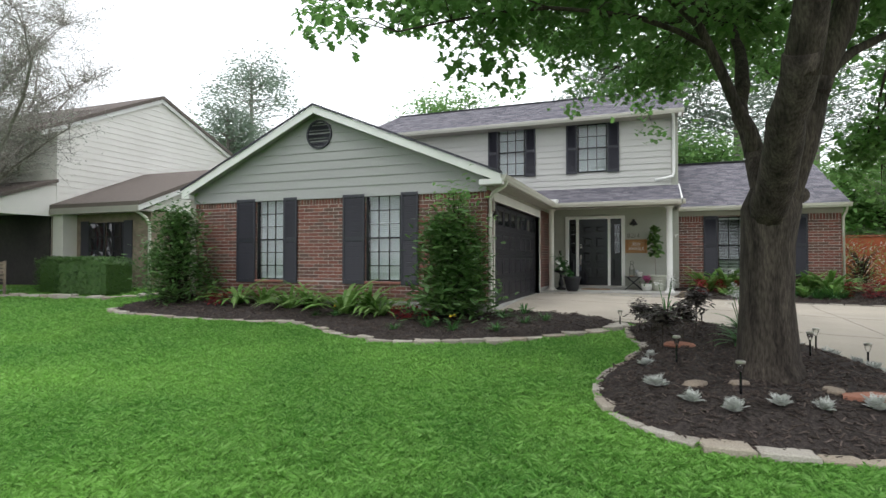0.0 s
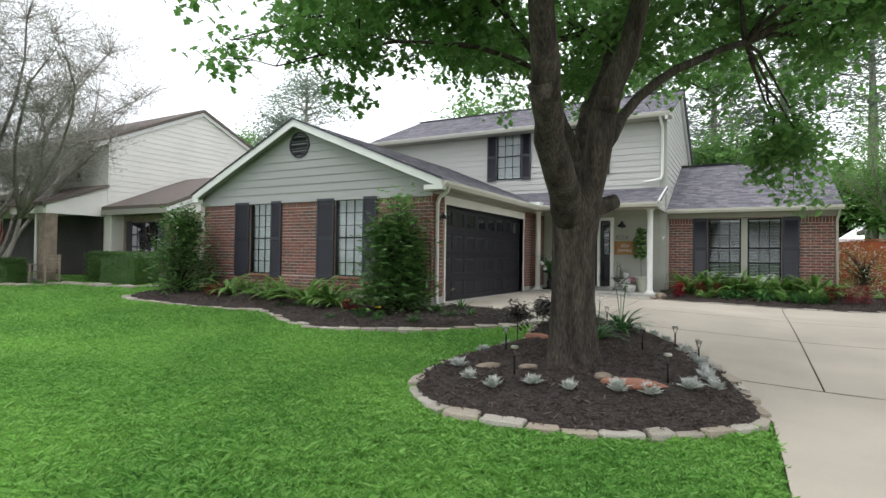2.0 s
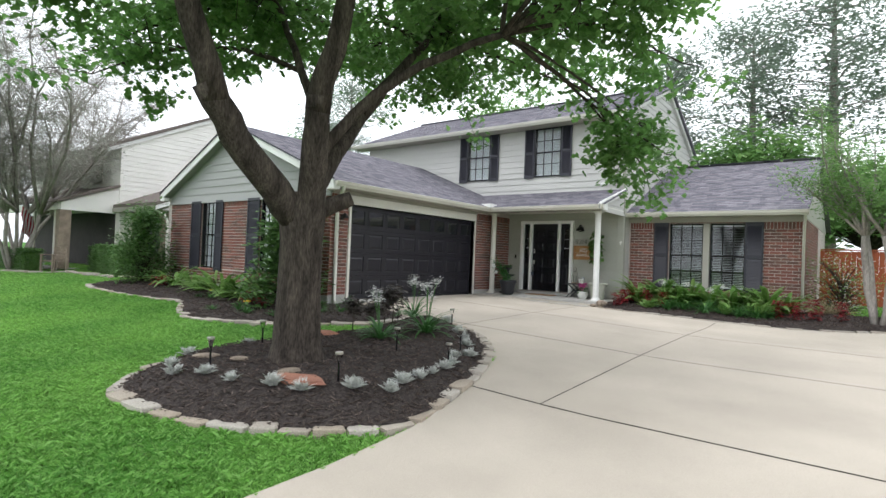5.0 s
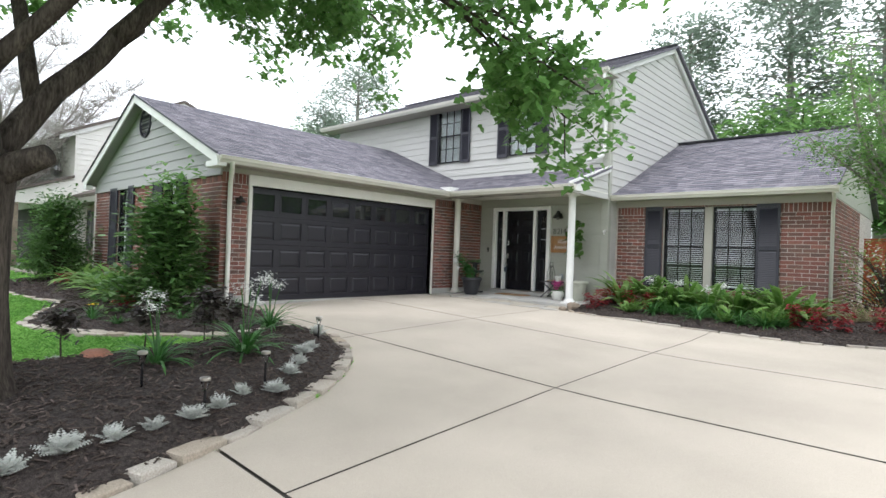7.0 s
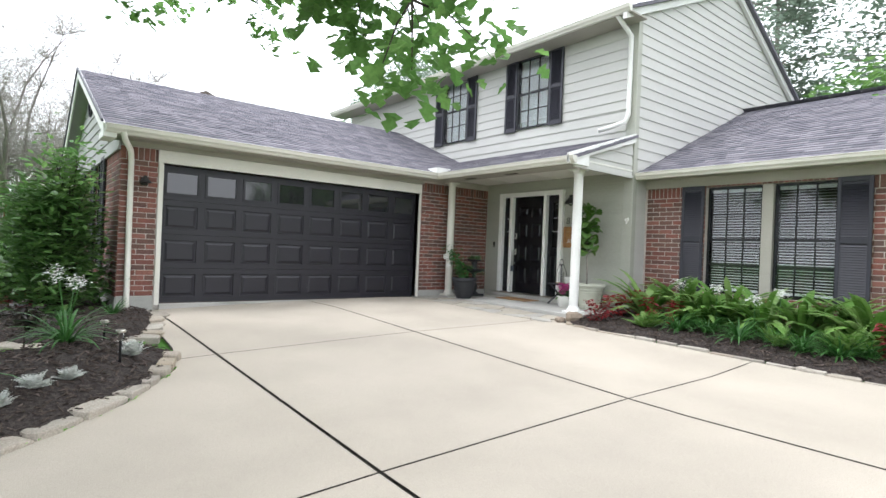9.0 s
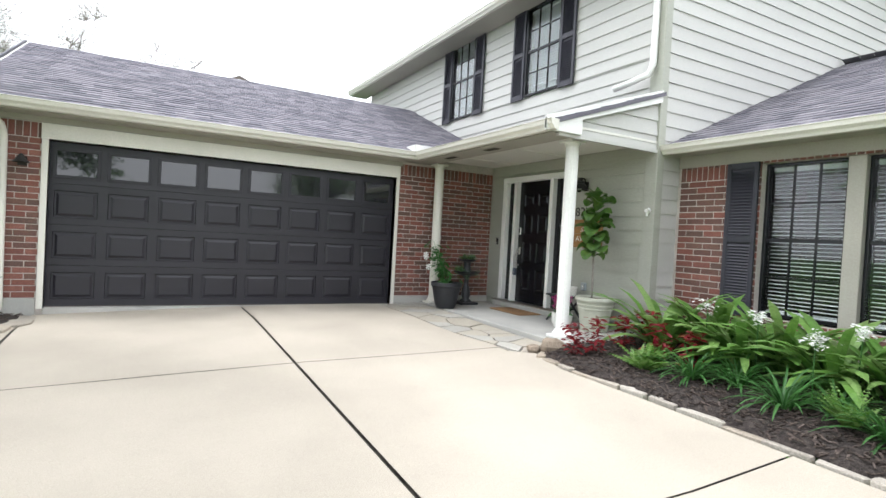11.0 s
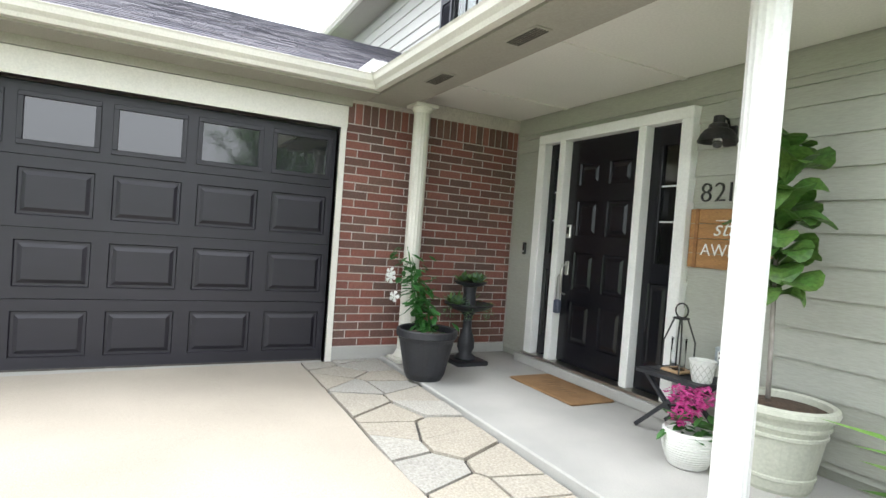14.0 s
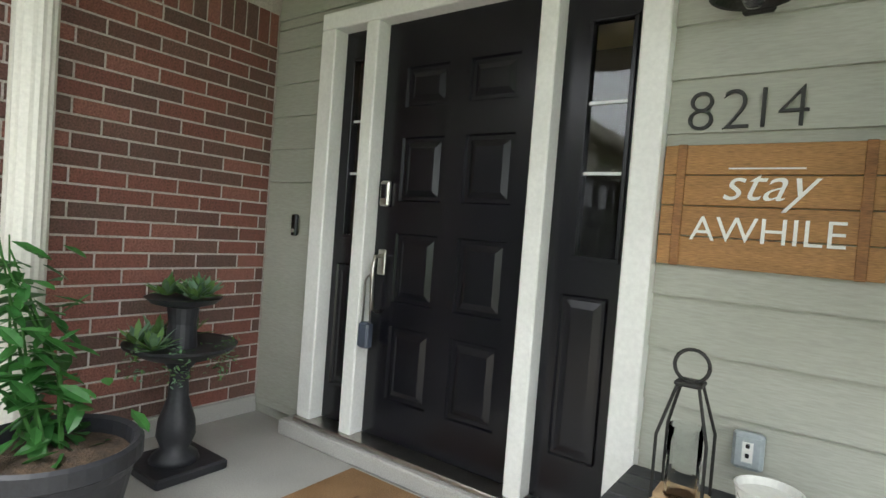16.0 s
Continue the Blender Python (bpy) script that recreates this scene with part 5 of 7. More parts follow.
plant_set("daylily", "small grassy plant with a yellow flower", "plant", "yellow flowers in the front bed", [(-2.9, 7.35), (-5.6, 8.1, 0.8)], daisy, M_STRAP, H_FRONT)
plant_set("small_tuft", "low green tuft in the front bed", "plant", "small tufts in the front bed", [(-3.9, 7.2, 0.8), (-3.4, 7.5), (-2.2, 7.5, 0.9), (-1.9, 8.3), (-1.6, 8.6, 0.9), (-2.4, 8.7), (-6.0, 8.0, 0.7), (-2.1, 9.2, 1.1)], lambda v, f, r: blades(v, f, 46, 0.24, 0.01, r, 0.9, 0.9, 0.05), M_STRAP, H_FRONT)

DUSTY = [(0.2, 4.65), (0.5, 4.3, 0.9), (0.82, 4.18), (1.2, 4.32, 0.9), (1.55, 4.4, 0.85), (1.97, 4.6, 1.1), (2.25, 4.74), (2.58, 5.1, 1.1), (2.8, 5.42), (2.7, 5.72, 1.15), (2.68, 6.02, 0.95), (2.63, 6.3, 0.8), (2.57, 6.6), (2.48, 6.86, 0.95), (2.33, 7.13, 0.85), (2.34, 7.45), (2.03, 7.8), (1.83, 8.02, 0.9), (1.57, 8.23), (1.4, 8.45, 0.9), (0.73, 9.0, 1.2), (0.1, 5.5, 0.8), (0.15, 6.2, 0.8)]
plant_set("dusty_miller", "silver grey dusty miller in the mulch bed", "plant", "dusty millers round the tree", DUSTY, lambda v, f, r: fern_fronds(v, f, 34, 0.145, r, 0.022, 0.7, 8, 0.05, 0.95), M_SILVER, H_TREE)


def agapanthus(v, f, r):
    blades(v, f, 60, 0.55, 0.021, r, 1.3, 0.95, 0.07, 5)
    sv, sf, hv, hf_ = Shape(), None, [], []
    for k in range(4):
        a = r.uniform(0, 6.28)
        q = Vector((0.14 * math.cos(a), 0.14 * math.sin(a), r.uniform(0.55, 0.8)))
        sv.tube([(0, 0, 0.02), (q.x * 0.5, q.y * 0.5, q.z * 0.6), q], 0.006, 5, False)
        leaves(hv, hf_, [q + Vector((r.gauss(0, 0.045), r.gauss(0, 0.045), r.gauss(0, 0.035))) for _ in range(60)], 0.04, r, 0.0)
    return [("stalks", sv.v, sv.f, M_STRAP), ("flower_heads", hv, hf_, M_PETALW)]


plant_set("agapanthus", "white agapanthus with strap leaves and tall flower heads", "plant", "agapanthus in the tree bed", [(1.42, 7.62), (1.26, 6.8, 0.85), (0.38, 8.5, 0.9)], agapanthus, M_STRAP, H_TREE)


def standard(v, f, r):
    leaves(v, f, [Vector((r.gauss(0, 0.075), r.gauss(0, 0.075), 0.42 + r.gauss(0, 0.07))) for _ in range(330)], 0.085, r, 0.1)
    s = Shape().tube([(0, 0, 0), (0.01, 0, 0.2), (0, 0, 0.4)], [0.009, 0.008, 0.006], 6, False)
    return [("stem", s.v, s.f, M_BARK)]


plant_set("dark_rosette", "dark purple rosette plant on a bare stem", "plant", "dark rosette plants", [(0.29, 6.24), (0.56, 6.93, 0.95), (0.76, 7.57, 1.15), (-0.02, 8.2, 0.9), (0.16, 7.75, 0.9)], standard, M_PURPLE, H_TREE)

# side bed
bx = [1.65 + 0.42 * k for k in range(9)]
plant_set("shell_ginger", "variegated green ginger clump below the wing windows", "plant", "ginger clumps below the wing", [(x + srng.uniform(-0.12, 0.12), 16.5 + srng.uniform(-0.2, 0.2), srng.uniform(0.8, 1.1)) for x in bx], lambda v, f, r: blades(v, f, 46, 0.86, 0.075, r, 1.3, 0.85, 0.14, 5, 0.12), M_FERN, H_RIGHT)
plant_set("liriope", "dark green strap leaved clump in the wing bed", "plant", "strap leaved clumps below the wing", [(x + srng.uniform(-0.12, 0.12), 15.72 + srng.uniform(-0.15, 0.15), srng.uniform(0.85, 1.15)) for x in [2.6 + 0.38 * k for k in range(7)]], lambda v, f, r: blades(v, f, 70, 0.44, 0.013, r, 1.3, 0.9, 0.06, 5), M_STRAP, H_RIGHT)
plant_set("foxtail_fern", "bright green foxtail fern in the wing bed", "plant", "foxtail ferns", [(2.15, 15.5), (3.9, 15.6, 0.8), (4.6, 15.7, 1.1)], lambda v, f, r: fern_fronds(v, f, 26, 0.42, r, 0.05, 0.6, 12, 0.2, 0.8), M_FERN, H_RIGHT)
plant_set("coleus", "dark red coleus at the edge of the wing bed", "plant", "red coleus by the wing", [(1.42, 15.22, 0.85), (1.5, 15.46, 0.9), (1.44, 15.93, 0.9), (1.52, 16.3), (1.95, 15.9, 0.9), (2.4, 15.85, 0.9), (5.3, 15.6), (5.6, 15.8, 1.1), (6.1, 16.0), (4.95, 15.8)], lambda v, f, r: leaves(v, f, [Vector((r.gauss(0, 0.055), r.gauss(0, 0.055), r.uniform(0.05, 0.44))) for _ in range(110)], 0.095, r, 0.0), M_RED, H_RIGHT)


def white_head(v, f, r):
    leaves(v, f, [Vector((r.gauss(0, 0.05), r.gauss(0, 0.05), 0.6 + r.gauss(0, 0.04))) for _ in range(80)], 0.05, r, 0.0)
    s = Shape().tube([(0, 0, 0), (0.02, 0, 0.3), (0, 0, 0.6)], 0.006, 5, False)
    return [("stem", s.v, s.f, M_STRAP)]


plant_set("white_agapanthus", "white round flower head on a thin stalk", "flower", "white flowers in the wing bed", [(2.9, 16.1), (3.5, 15.9, 0.9), (2.3, 16.2), (3.7, 16.2)], white_head, M_PETALW, H_RIGHT)


# trees at a distance
def myrtle(name, label, at, h, spread, n, rng, material, bark, size=0.09, stems=6, low=0.3, twiggy=1):
    p = thing(name, label, "tree", at)
    w, tw = Shape(), Shape()
    v, f = [], []
    for k in range(stems):
        a = 2 * math.pi * k / stems + rng.uniform(-0.3, 0.3)
        mid = Vector((math.cos(a) * spread * 0.18, math.sin(a) * spread * 0.18, h * low))
        stem = Shape()
        pts = limb(stem, (math.cos(a) * 0.08, math.sin(a) * 0.08, -0.1), mid, 0.06 * h / 4 if h < 5 else 0.075, 0.045 * h / 4 if h < 5 else 0.055, rng, 0.06, 5, 8)
        part("stem", stem, bark, p, smooth=True)
        for j in range(5):
            b = a + rng.uniform(-0.9, 0.9)
            q = Vector((math.cos(b) * spread * rng.uniform(0.4, 1), math.sin(b) * spread * rng.uniform(0.4, 1), h * rng.uniform(max(0.45, low + 0.15), 1)))
            pp = limb(w, mid, q, 0.035 * h / 4, 0.01, rng, 0.12, 6, 5)
            for _ in range(10 * twiggy):
                i = rng.choice((2, 3, 4, 5, 6))
                e = pp[i] + Vector((rng.gauss(0, 0.11), rng.gauss(0, 0.11), rng.gauss(0.06, 0.09))) * spread
                tw.tube([pp[i], pp[i].lerp(e, 0.5) + Vector((0, 0, 0.05)), e], [0.008, 0.005, 0.003], 4, False)
                if twiggy > 5:
                    for _ in range(3):
                        q2 = pp[i].lerp(e, rng.uniform(0.3, 1.0))
                        e2 = q2 + Vector((rng.gauss(0, 0.26), rng.gauss(0, 0.26), rng.gauss(0.08, 0.2)))
                        tw.tube([q2, e2], [0.005, 0.003], 3, False)
                m = max(1, n // (stems * 50 * twiggy))
                leaves(v, f, [pp[i].lerp(e, rng.uniform(0.3, 1.1)) + Vector((rng.gauss(0, 0.12), rng.gauss(0, 0.12), rng.gauss(0, 0.1))) for _ in range(m)], size, rng, 0.1)
    tagged(part("branches", w, bark, p, smooth=True), kind="stuff")
    tagged(part("twigs", tw, bark, p), kind="stuff")
    quick("crown", v, f, material, p, "", "stuff")
    return p


trng = random.Random(21)
myrtle("crape_myrtle", "sparse bare branched crape myrtle on the neighbouring lawn", (-18.4, 7.4, G(-18.4, 7.4) - 0.05), 8.4, 6.0, 100000, trng, M_SPARSE, M_PALEBARK, 0.065, 9, 0.26, 11)
myrtle("crape_myrtle", "green crape myrtle beside the brick wing", (6.75, 16.1, G(6.75, 16.1)), 4.6, 1.8, 16000, trng, M_MYRTLE, M_PALEBARK, 0.085, 5, 0.42, 3)


def pine(at, h, r, rng, label, n=90):
    p = thing("pine_tree", label, "tree", at, group="tall pines behind the houses")
    w = Shape()
    w.tube([(0, 0, -0.3), (0.1, 0, h * 0.5), (0, 0.1, h)], [0.022 * h, 0.015 * h, 0.03], 8)
    v, f = [], []
    for k in range(n):
        t = rng.uniform(0.48, 1.0)
        a = rng.uniform(0, 6.28)
        rr = r * (0.45 + 0.6 * math.sin(math.pi * (0.12 + 0.8 * (t - 0.48) / 0.52))) * rng.uniform(0.25, 1)
        c = Vector((rr * math.cos(a), rr * math.sin(a), h * t + rng.uniform(-0.4, 0.4)))
        w.tube([(0, 0, c.z - 0.5), (c.x * 0.6, c.y * 0.6, c.z - 0.1), c], [0.035, 0.025, 0.01], 4, False)
        g = r * 0.16
        leaves(v, f, [c + Vector((rng.gauss(0, g), rng.gauss(0, g), rng.gauss(0, g * 0.8))) for _ in range(80)], 0.27, rng, -0.2)
    tagged(part("trunk", w, M_PALEBARK, p), kind="stuff")
    # crown colour carries painted haze
    quick("crown", v, f, M_HAZYPINE, p, "", "stuff")
    return p


def broadleaf(at, h, r, rng, label, n=110, material=None):
    p = thing("broadleaf_tree", label, "tree", at, group="trees behind the houses")
    w = Shape().tube([(0, 0, -0.3), (0.1, 0, h * 0.3), (0, 0.1, h * 0.7)], [0.03 * h, 0.025 * h, 0.05], 8)
    v, f = [], []
    for k in range(n):
        a, b = rng.uniform(0, 6.28), rng.uniform(-0.5, 1.4)
        q = rng.uniform(0.45, 1)
        c = Vector((r * q * math.cos(a) * math.cos(b), r * q * math.sin(a) * math.cos(b), h * 0.62 + h * 0.36 * q * math.sin(b)))
        w.tube([(0, 0, h * 0.35), c * 0.6 + Vector((0, 0, h * 0.2)), c], [0.06, 0.04, 0.01], 4, False)
        g = r * 0.16
        leaves(v, f, [c + Vector((rng.gauss(0, g), rng.gauss(0, g), rng.gauss(0, g * 0.7))) for _ in range(60)], 0.34, rng, 0.1)
    part("trunk", w, M_BARK, p)
    quick("crown", v, f, material or M_MYRTLE, p, "", "stuff")
    return p


PINES = [(-27.5, 31.5, 15.5, 3.4), (-26, 27.5, 11, 2.6), (1.4, 33.5, 13.6, 3.2), (-2.5, 32.0, 12.3, 2.4), (4.8, 34, 16, 4.0), (9, 36, 16, 4.2), (14, 38, 16, 4.4)]
for x, y, h, r in PINES:
    pine((x, y, 0), h, r, trng, "tall pine with a thin crown, paled by painted haze")
for x, y, h, r in ((-12, 32, 12.2, 4.2), (-7, 35, 11, 4), (2.5, 30, 7.4, 3.2), (6.5, 29, 5.6, 3.0), (11, 30, 5.8, 3.2), (-33, 32, 11.5, 4), (-30, 27, 9.5, 3.5), (16, 28, 7, 3.5), (21, 26, 7, 4)):
    broadleaf((x, y, 0), h, r, trng, "green broadleaf tree behind the houses")


# lawn blades, thick where the walk passes and thinner away from it
def grass(name, x0, x1, y0, y1, count, size, seed, label):
    r = np.random.default_rng(seed)
    x, y = r.uniform(x0, x1, count) + r.normal(0, 0.3, count), r.uniform(y0, y1, count) + r.normal(0, 0.3, count)
    from mathutils import geometry
    def mask(poly):
        m = np.zeros(count, bool)
        for (a, b), (c, d) in zip(poly, poly[1:] + poly[:1]):
            hit = ((b > y) != (d > y)) & (x < (c - a) * (y - b) / ((d - b) if d != b else 1e-9) + a)
            m ^= hit
        return m
    ok = ~(mask(DRIVE) | mask(TREE_BED) | mask(FRONT_BED) | mask(RIGHT_BED))
    ok &= ~((y > 9.3) & (x > -10) & (x < 5.2))
    x, y = x[ok], y[ok]
    k = len(x)
    z = terrain(x, y) - 0.032
    a, h, w = r.uniform(0, 6.283, k), size * r.uniform(0.6, 1.4, k), size * 0.11 * r.uniform(0.7, 1.3, k)
    tuft = 0.5 + 0.5 * np.sin(x * 8.3 + 3 * np.sin(y * 4.7)) * np.sin(y * 10.1 + 2.5 * np.sin(x * 6.1))
    h *= 0.55 + 0.9 * tuft
    ln = r.uniform(0.2, 1.4, k) * h
    b = r.uniform(0, 6.283, k)
    P = np.zeros((k, 4, 3))
    P[:, 0] = np.stack([x - np.cos(a) * w, y - np.sin(a) * w, z], 1)
    P[:, 1] = np.stack([x + np.cos(a) * w, y + np.sin(a) * w, z], 1)
    P[:, 2] = np.stack([x + np.cos(a) * w * 0.7 + np.cos(b) * ln * 0.4, y + np.sin(a) * w * 0.7 + np.sin(b) * ln * 0.4, z + h * 0.65], 1)
    P[:, 3] = np.stack([x + np.cos(b) * ln, y + np.sin(b) * ln, z + h * 0.85], 1)
    me = bpy.data.meshes.new(name)
    F = np.arange(k * 4).reshape(k, 4)[:, [0, 1, 2, 3]]
    me.vertices.add(k * 4)
    me.vertices.foreach_set("co", P.reshape(-1))
    me.loops.add(k * 4)
    me.loops.foreach_set("vertex_index", F.reshape(-1).astype(np.int32))
    me.polygons.add(k)
    me.polygons.foreach_set("loop_start", (np.arange(k) * 4).astype(np.int32))
    me.update(calc_edges=True)
    me.materials.append(M_GRASS)
    return tagged(new(name, me), label, "grass", kind="stuff")


grass("grass", -6.0, 3.3, 0.2, 5.0, 360000, 0.052, 1, "short bright green lawn grass near the walk")
grass("grass", -10.0, 2.6, 5.0, 9.2, 200000, 0.05, 2, "short bright green lawn grass before the bed")
grass("grass", -22.0, -6.0, 0.6, 10.0, 420000, 0.06, 3, "bright green lawn grass towards the neighbour")
grass("grass", -6.0, 3.1, -4.0, 0.2, 150000, 0.06, 5, "short green lawn grass beside the drive")
grass("grass", 5.2, 16.0, 16.2, 24, 30000, 0.06, 4, "green lawn grass behind the wing")

# ---- porch things ----
def flagstones():
    """Irregular stones set between driveway and porch floor."""
    rng = random.Random(4)
    strip = [(-2.88, 14.6), (-1.3, 14.6), (0.4, 14.7), (0.95, 14.95), (1.0, 15.43), (-0.2, 15.44), (-1.5, 15.44), (-2.9, 15.44)]
    host = setting("flagstone_path", sheet(strip, lambda x, y: G(x, y) - 0.012, 0.3), M_JOINT, "mortared flagstone strip between driveway and porch", "paving")
    cells = []
    seeds = [(-2.85 + 0.29 * (k // 2) + rng.uniform(-0.14, 0.14), (14.86 if k % 2 else 15.24) + rng.uniform(-0.13, 0.13)) for k in range(27)]
    for i, (a, b) in enumerate(seeds):
        q = [(-2.88, 14.66), (-0.4, 14.67), (0.3, 14.8), (0.9, 14.9), (0.9, 15.44), (-2.88, 15.44)]
        for j, (c, d) in enumerate(seeds):
            if i != j:
                mx, my, nx, ny = (a + c) / 2, (b + d) / 2, a - c, b - d
                out = []
                for p1, p2 in zip(q, q[1:] + q[:1]):
                    u, w = (p1[0] - mx) * nx + (p1[1] - my) * ny, (p2[0] - mx) * nx + (p2[1] - my) * ny
                    if u >= 0:
                        out.append(p1)
                    if (u >= 0) != (w >= 0):
                        t = u / (u - w)
                        out.append((p1[0] + (p2[0] - p1[0]) * t, p1[1] + (p2[1] - p1[1]) * t))
                q = out
                if not q:
                    break
        if len(q) > 2:
            cx, cy = sum(t[0] for t in q) / len(q), sum(t[1] for t in q) / len(q)
            cells.append([(cx + (t[0] - cx) * 0.93, cy + (t[1] - cy) * 0.93) for t in q])
    for c in cells:
        q = clip_rect(c, -2.88, 0.86, 14.66, 15.435)
        if len(q) > 2:
            zt = rng.uniform(0.004, 0.016)
            n = len(q)
            v = [(a, b, G(a, b) - 0.03) for a, b in q] + [(a, b, G(a, b) + zt) for a, b in q]
            part("flagstone", Shape().add(v, [tuple(range(n, 2 * n))] + [(j, (j + 1) % n, n + (j + 1) % n, n + j) for j in range(n)]), M_FLAGG, host)


flagstones()

mat_ = thing("doormat", "tan coir doormat with faint dark lettering before the door", "doormat", (-1.46, 16.53, 0.0), 0)
part("body", Shape().box(-0.42, 0.42, -0.22, 0.22, 0.0, 0.018, 0.006), M_COIR, mat_)
for k in range(8):
    part("letter_bar", Shape().box(-0.2 + k * 0.052, -0.188 + k * 0.052, -0.03 - 0.02 * (k % 3), 0.03 + 0.015 * (k % 2), 0.018, 0.0192), M_COIRDARK, mat_)

# black pot with a white flowering vine
pot = thing("planter", "round black planter holding a white flowering vine", "planter", (-2.04, 15.53, 0.0))
part("pot", Shape().lathe([(0.15, 0.0), (0.175, 0.05), (0.235, 0.33), (0.25, 0.36), (0.262, 0.37), (0.262, 0.42), (0.25, 0.43), (0.232, 0.42), (0.225, 0.36), (0.0, 0.36)], 36), M_POTBLACK, pot, smooth=False)
part("soil", Shape().lathe([(0.0, 0.372), (0.226, 0.372), (0.12, 0.39), (0.0, 0.4)], 24), M_SOIL, pot)
v, f = [], []
vr = random.Random(8)
for k in range(6):
    a = vr.uniform(0, 6.28)
    top = Vector((-0.4 + vr.gauss(0, 0.07), -0.02 + vr.gauss(0, 0.08), vr.uniform(0.75, 1.12)))
    st = Shape().tube([(0.03 * math.cos(a), 0.03 * math.sin(a), 0.37), (0.07 * math.cos(a) - 0.16, 0.07 * math.sin(a), 0.6), top], [0.008, 0.006, 0.003], 5, False)
    part("vine_stem", st, M_STRAP, pot)
    leaves(v, f, [Vector((0.03 * math.cos(a), 0.03 * math.sin(a), 0.4)).lerp(top, vr.uniform(0.0, 1.0)) + Vector((vr.gauss(0, 0.06), vr.gauss(0, 0.06), vr.gauss(0, 0.05))) for _ in range(34)], 0.12, vr, 0.25)
quick("foliage", v, f, leafy("vine_leaf", [(0.04, 0.15, 0.035), (0.03, 0.11, 0.028), (0.06, 0.19, 0.045)], 0.35, 0.3), pot)
for q in ((-0.42, -0.2, 0.86), (-0.36, -0.22, 0.82), (-0.3, -0.2, 0.66)):
    v, f = [], []
    d = Vector((0.55, -0.8, 0.15)).normalized()
    u, w = d.orthogonal().normalized(), d.cross(d.orthogonal().normalized())
    for k in range(5):
        i0 = len(v)
        for ang, rad, lift in ((0, 0, 0), (-0.5, 0.03, 0.012), (-0.42, 0.048, 0.006), (0, 0.054, 0.0), (0.42, 0.048, 0.006), (0.5, 0.03, 0.012)):
            a = k * 1.257 + ang
            v.append(tuple(Vector(q) + (u * math.cos(a) + w * math.sin(a)) * rad + d * lift))
        f.append(tuple(range(i0, i0 + 6)))
    quick("flower", v, f, M_PETALW, pot, "white open blossom")

# two tier bird bath planted with succulents
bb = thing("bird_bath_planter", "dark two tier pedestal planter with succulents", "planter", (-2.47, 16.18, 0.0))
part("base", Shape().box(-0.17, 0.17, -0.17, 0.17, 0, 0.045, 0.008), M_POTBLACK, bb)
part("pedestal", Shape().lathe([(0.11, 0.045), (0.10, 0.07), (0.06, 0.1), (0.085, 0.16), (0.08, 0.23), (0.045, 0.34), (0.04, 0.46), (0.07, 0.5), (0.09, 0.52)], 24), M_POTBLACK, bb, smooth=True)
part("lower_bowl", Shape().lathe([(0.05, 0.5), (0.16, 0.53), (0.24, 0.575), (0.245, 0.59), (0.225, 0.585), (0.0, 0.56)], 32), M_POTBLACK, bb)
part("column", Shape().lathe([(0.07, 0.57), (0.06, 0.68), (0.07, 0.76)], 20), M_POTBLACK, bb)
part("upper_bowl", Shape().lathe([(0.05, 0.75), (0.14, 0.775), (0.165, 0.80), (0.15, 0.80), (0.0, 0.785)], 32), M_POTBLACK, bb)
M_SUCC = leafy("succulent_leaf", [(0.12, 0.22, 0.14), (0.08, 0.17, 0.07), (0.18, 0.28, 0.22), (0.14, 0.26, 0.06)], 0.5, 0.2)
for k in range(13):
    a = k * 2.4
    r, z = (0.09, 0.80) if k % 3 == 0 else (0.18, 0.585)
    v, f = [], []
    if k % 3 == 2:
        for j in range(5):
            leaves(v, f, [Vector((r * math.cos(a) * 1.15 + vr.gauss(0, 0.03), r * math.sin(a) * 1.15 + vr.gauss(0, 0.03), z + 0.03 - vr.uniform(0, 0.16))) for _ in range(14)], 0.026, vr, 0.2)
    else:
        blades(v, f, 24, 0.115, 0.02, vr, 0.3, 1.1, 0.01, 3)
        v = [(x + r * math.cos(a), y + r * math.sin(a), q + z) for x, y, q in v]
    quick("succulent", v, f, M_SUCC, bb, "", "stuff")

# fiddle leaf fig in a cream pot
fig = thing("fiddle_leaf_fig", "slim fiddle leaf fig with big glossy leaves in a cream pot", "potted plant", (0.37, 16.53, 0.0))
part("pot", Shape().lathe([(0.17, 0.0), (0.18, 0.02), (0.188, 0.07), (0.196, 0.075), (0.196, 0.09), (0.19, 0.095), (0.225, 0.30), (0.236, 0.305), (0.236, 0.32), (0.23, 0.325), (0.238, 0.35), (0.248, 0.355), (0.248, 0.37), (0.242, 0.375), (0.25, 0.41), (0.272, 0.415), (0.28, 0.435), (0.275, 0.46), (0.255, 0.47), (0.24, 0.46), (0.235, 0.42), (0.0, 0.42)], 40), M_POTCREAM, fig)
part("soil", Shape().lathe([(0.0, 0.425), (0.236, 0.425), (0.1, 0.45), (0.0, 0.455)], 24), M_SOIL, fig)
part("stem", Shape().tube([(-0.07, 0, 0.42), (-0.08, 0.0, 0.8), (-0.1, 0.01, 1.2), (-0.09, 0, 1.85)], [0.014, 0.013, 0.012, 0.006], 8), M_PALEBARK, fig, smooth=True)
M_FIG = leafy("fig_leaf", [(0.05, 0.155, 0.04), (0.03, 0.10, 0.027), (0.075, 0.20, 0.045), (0.15, 0.21, 0.045)], 0.3, 0.28, 0.35, 9)
fr_ = random.Random(15)
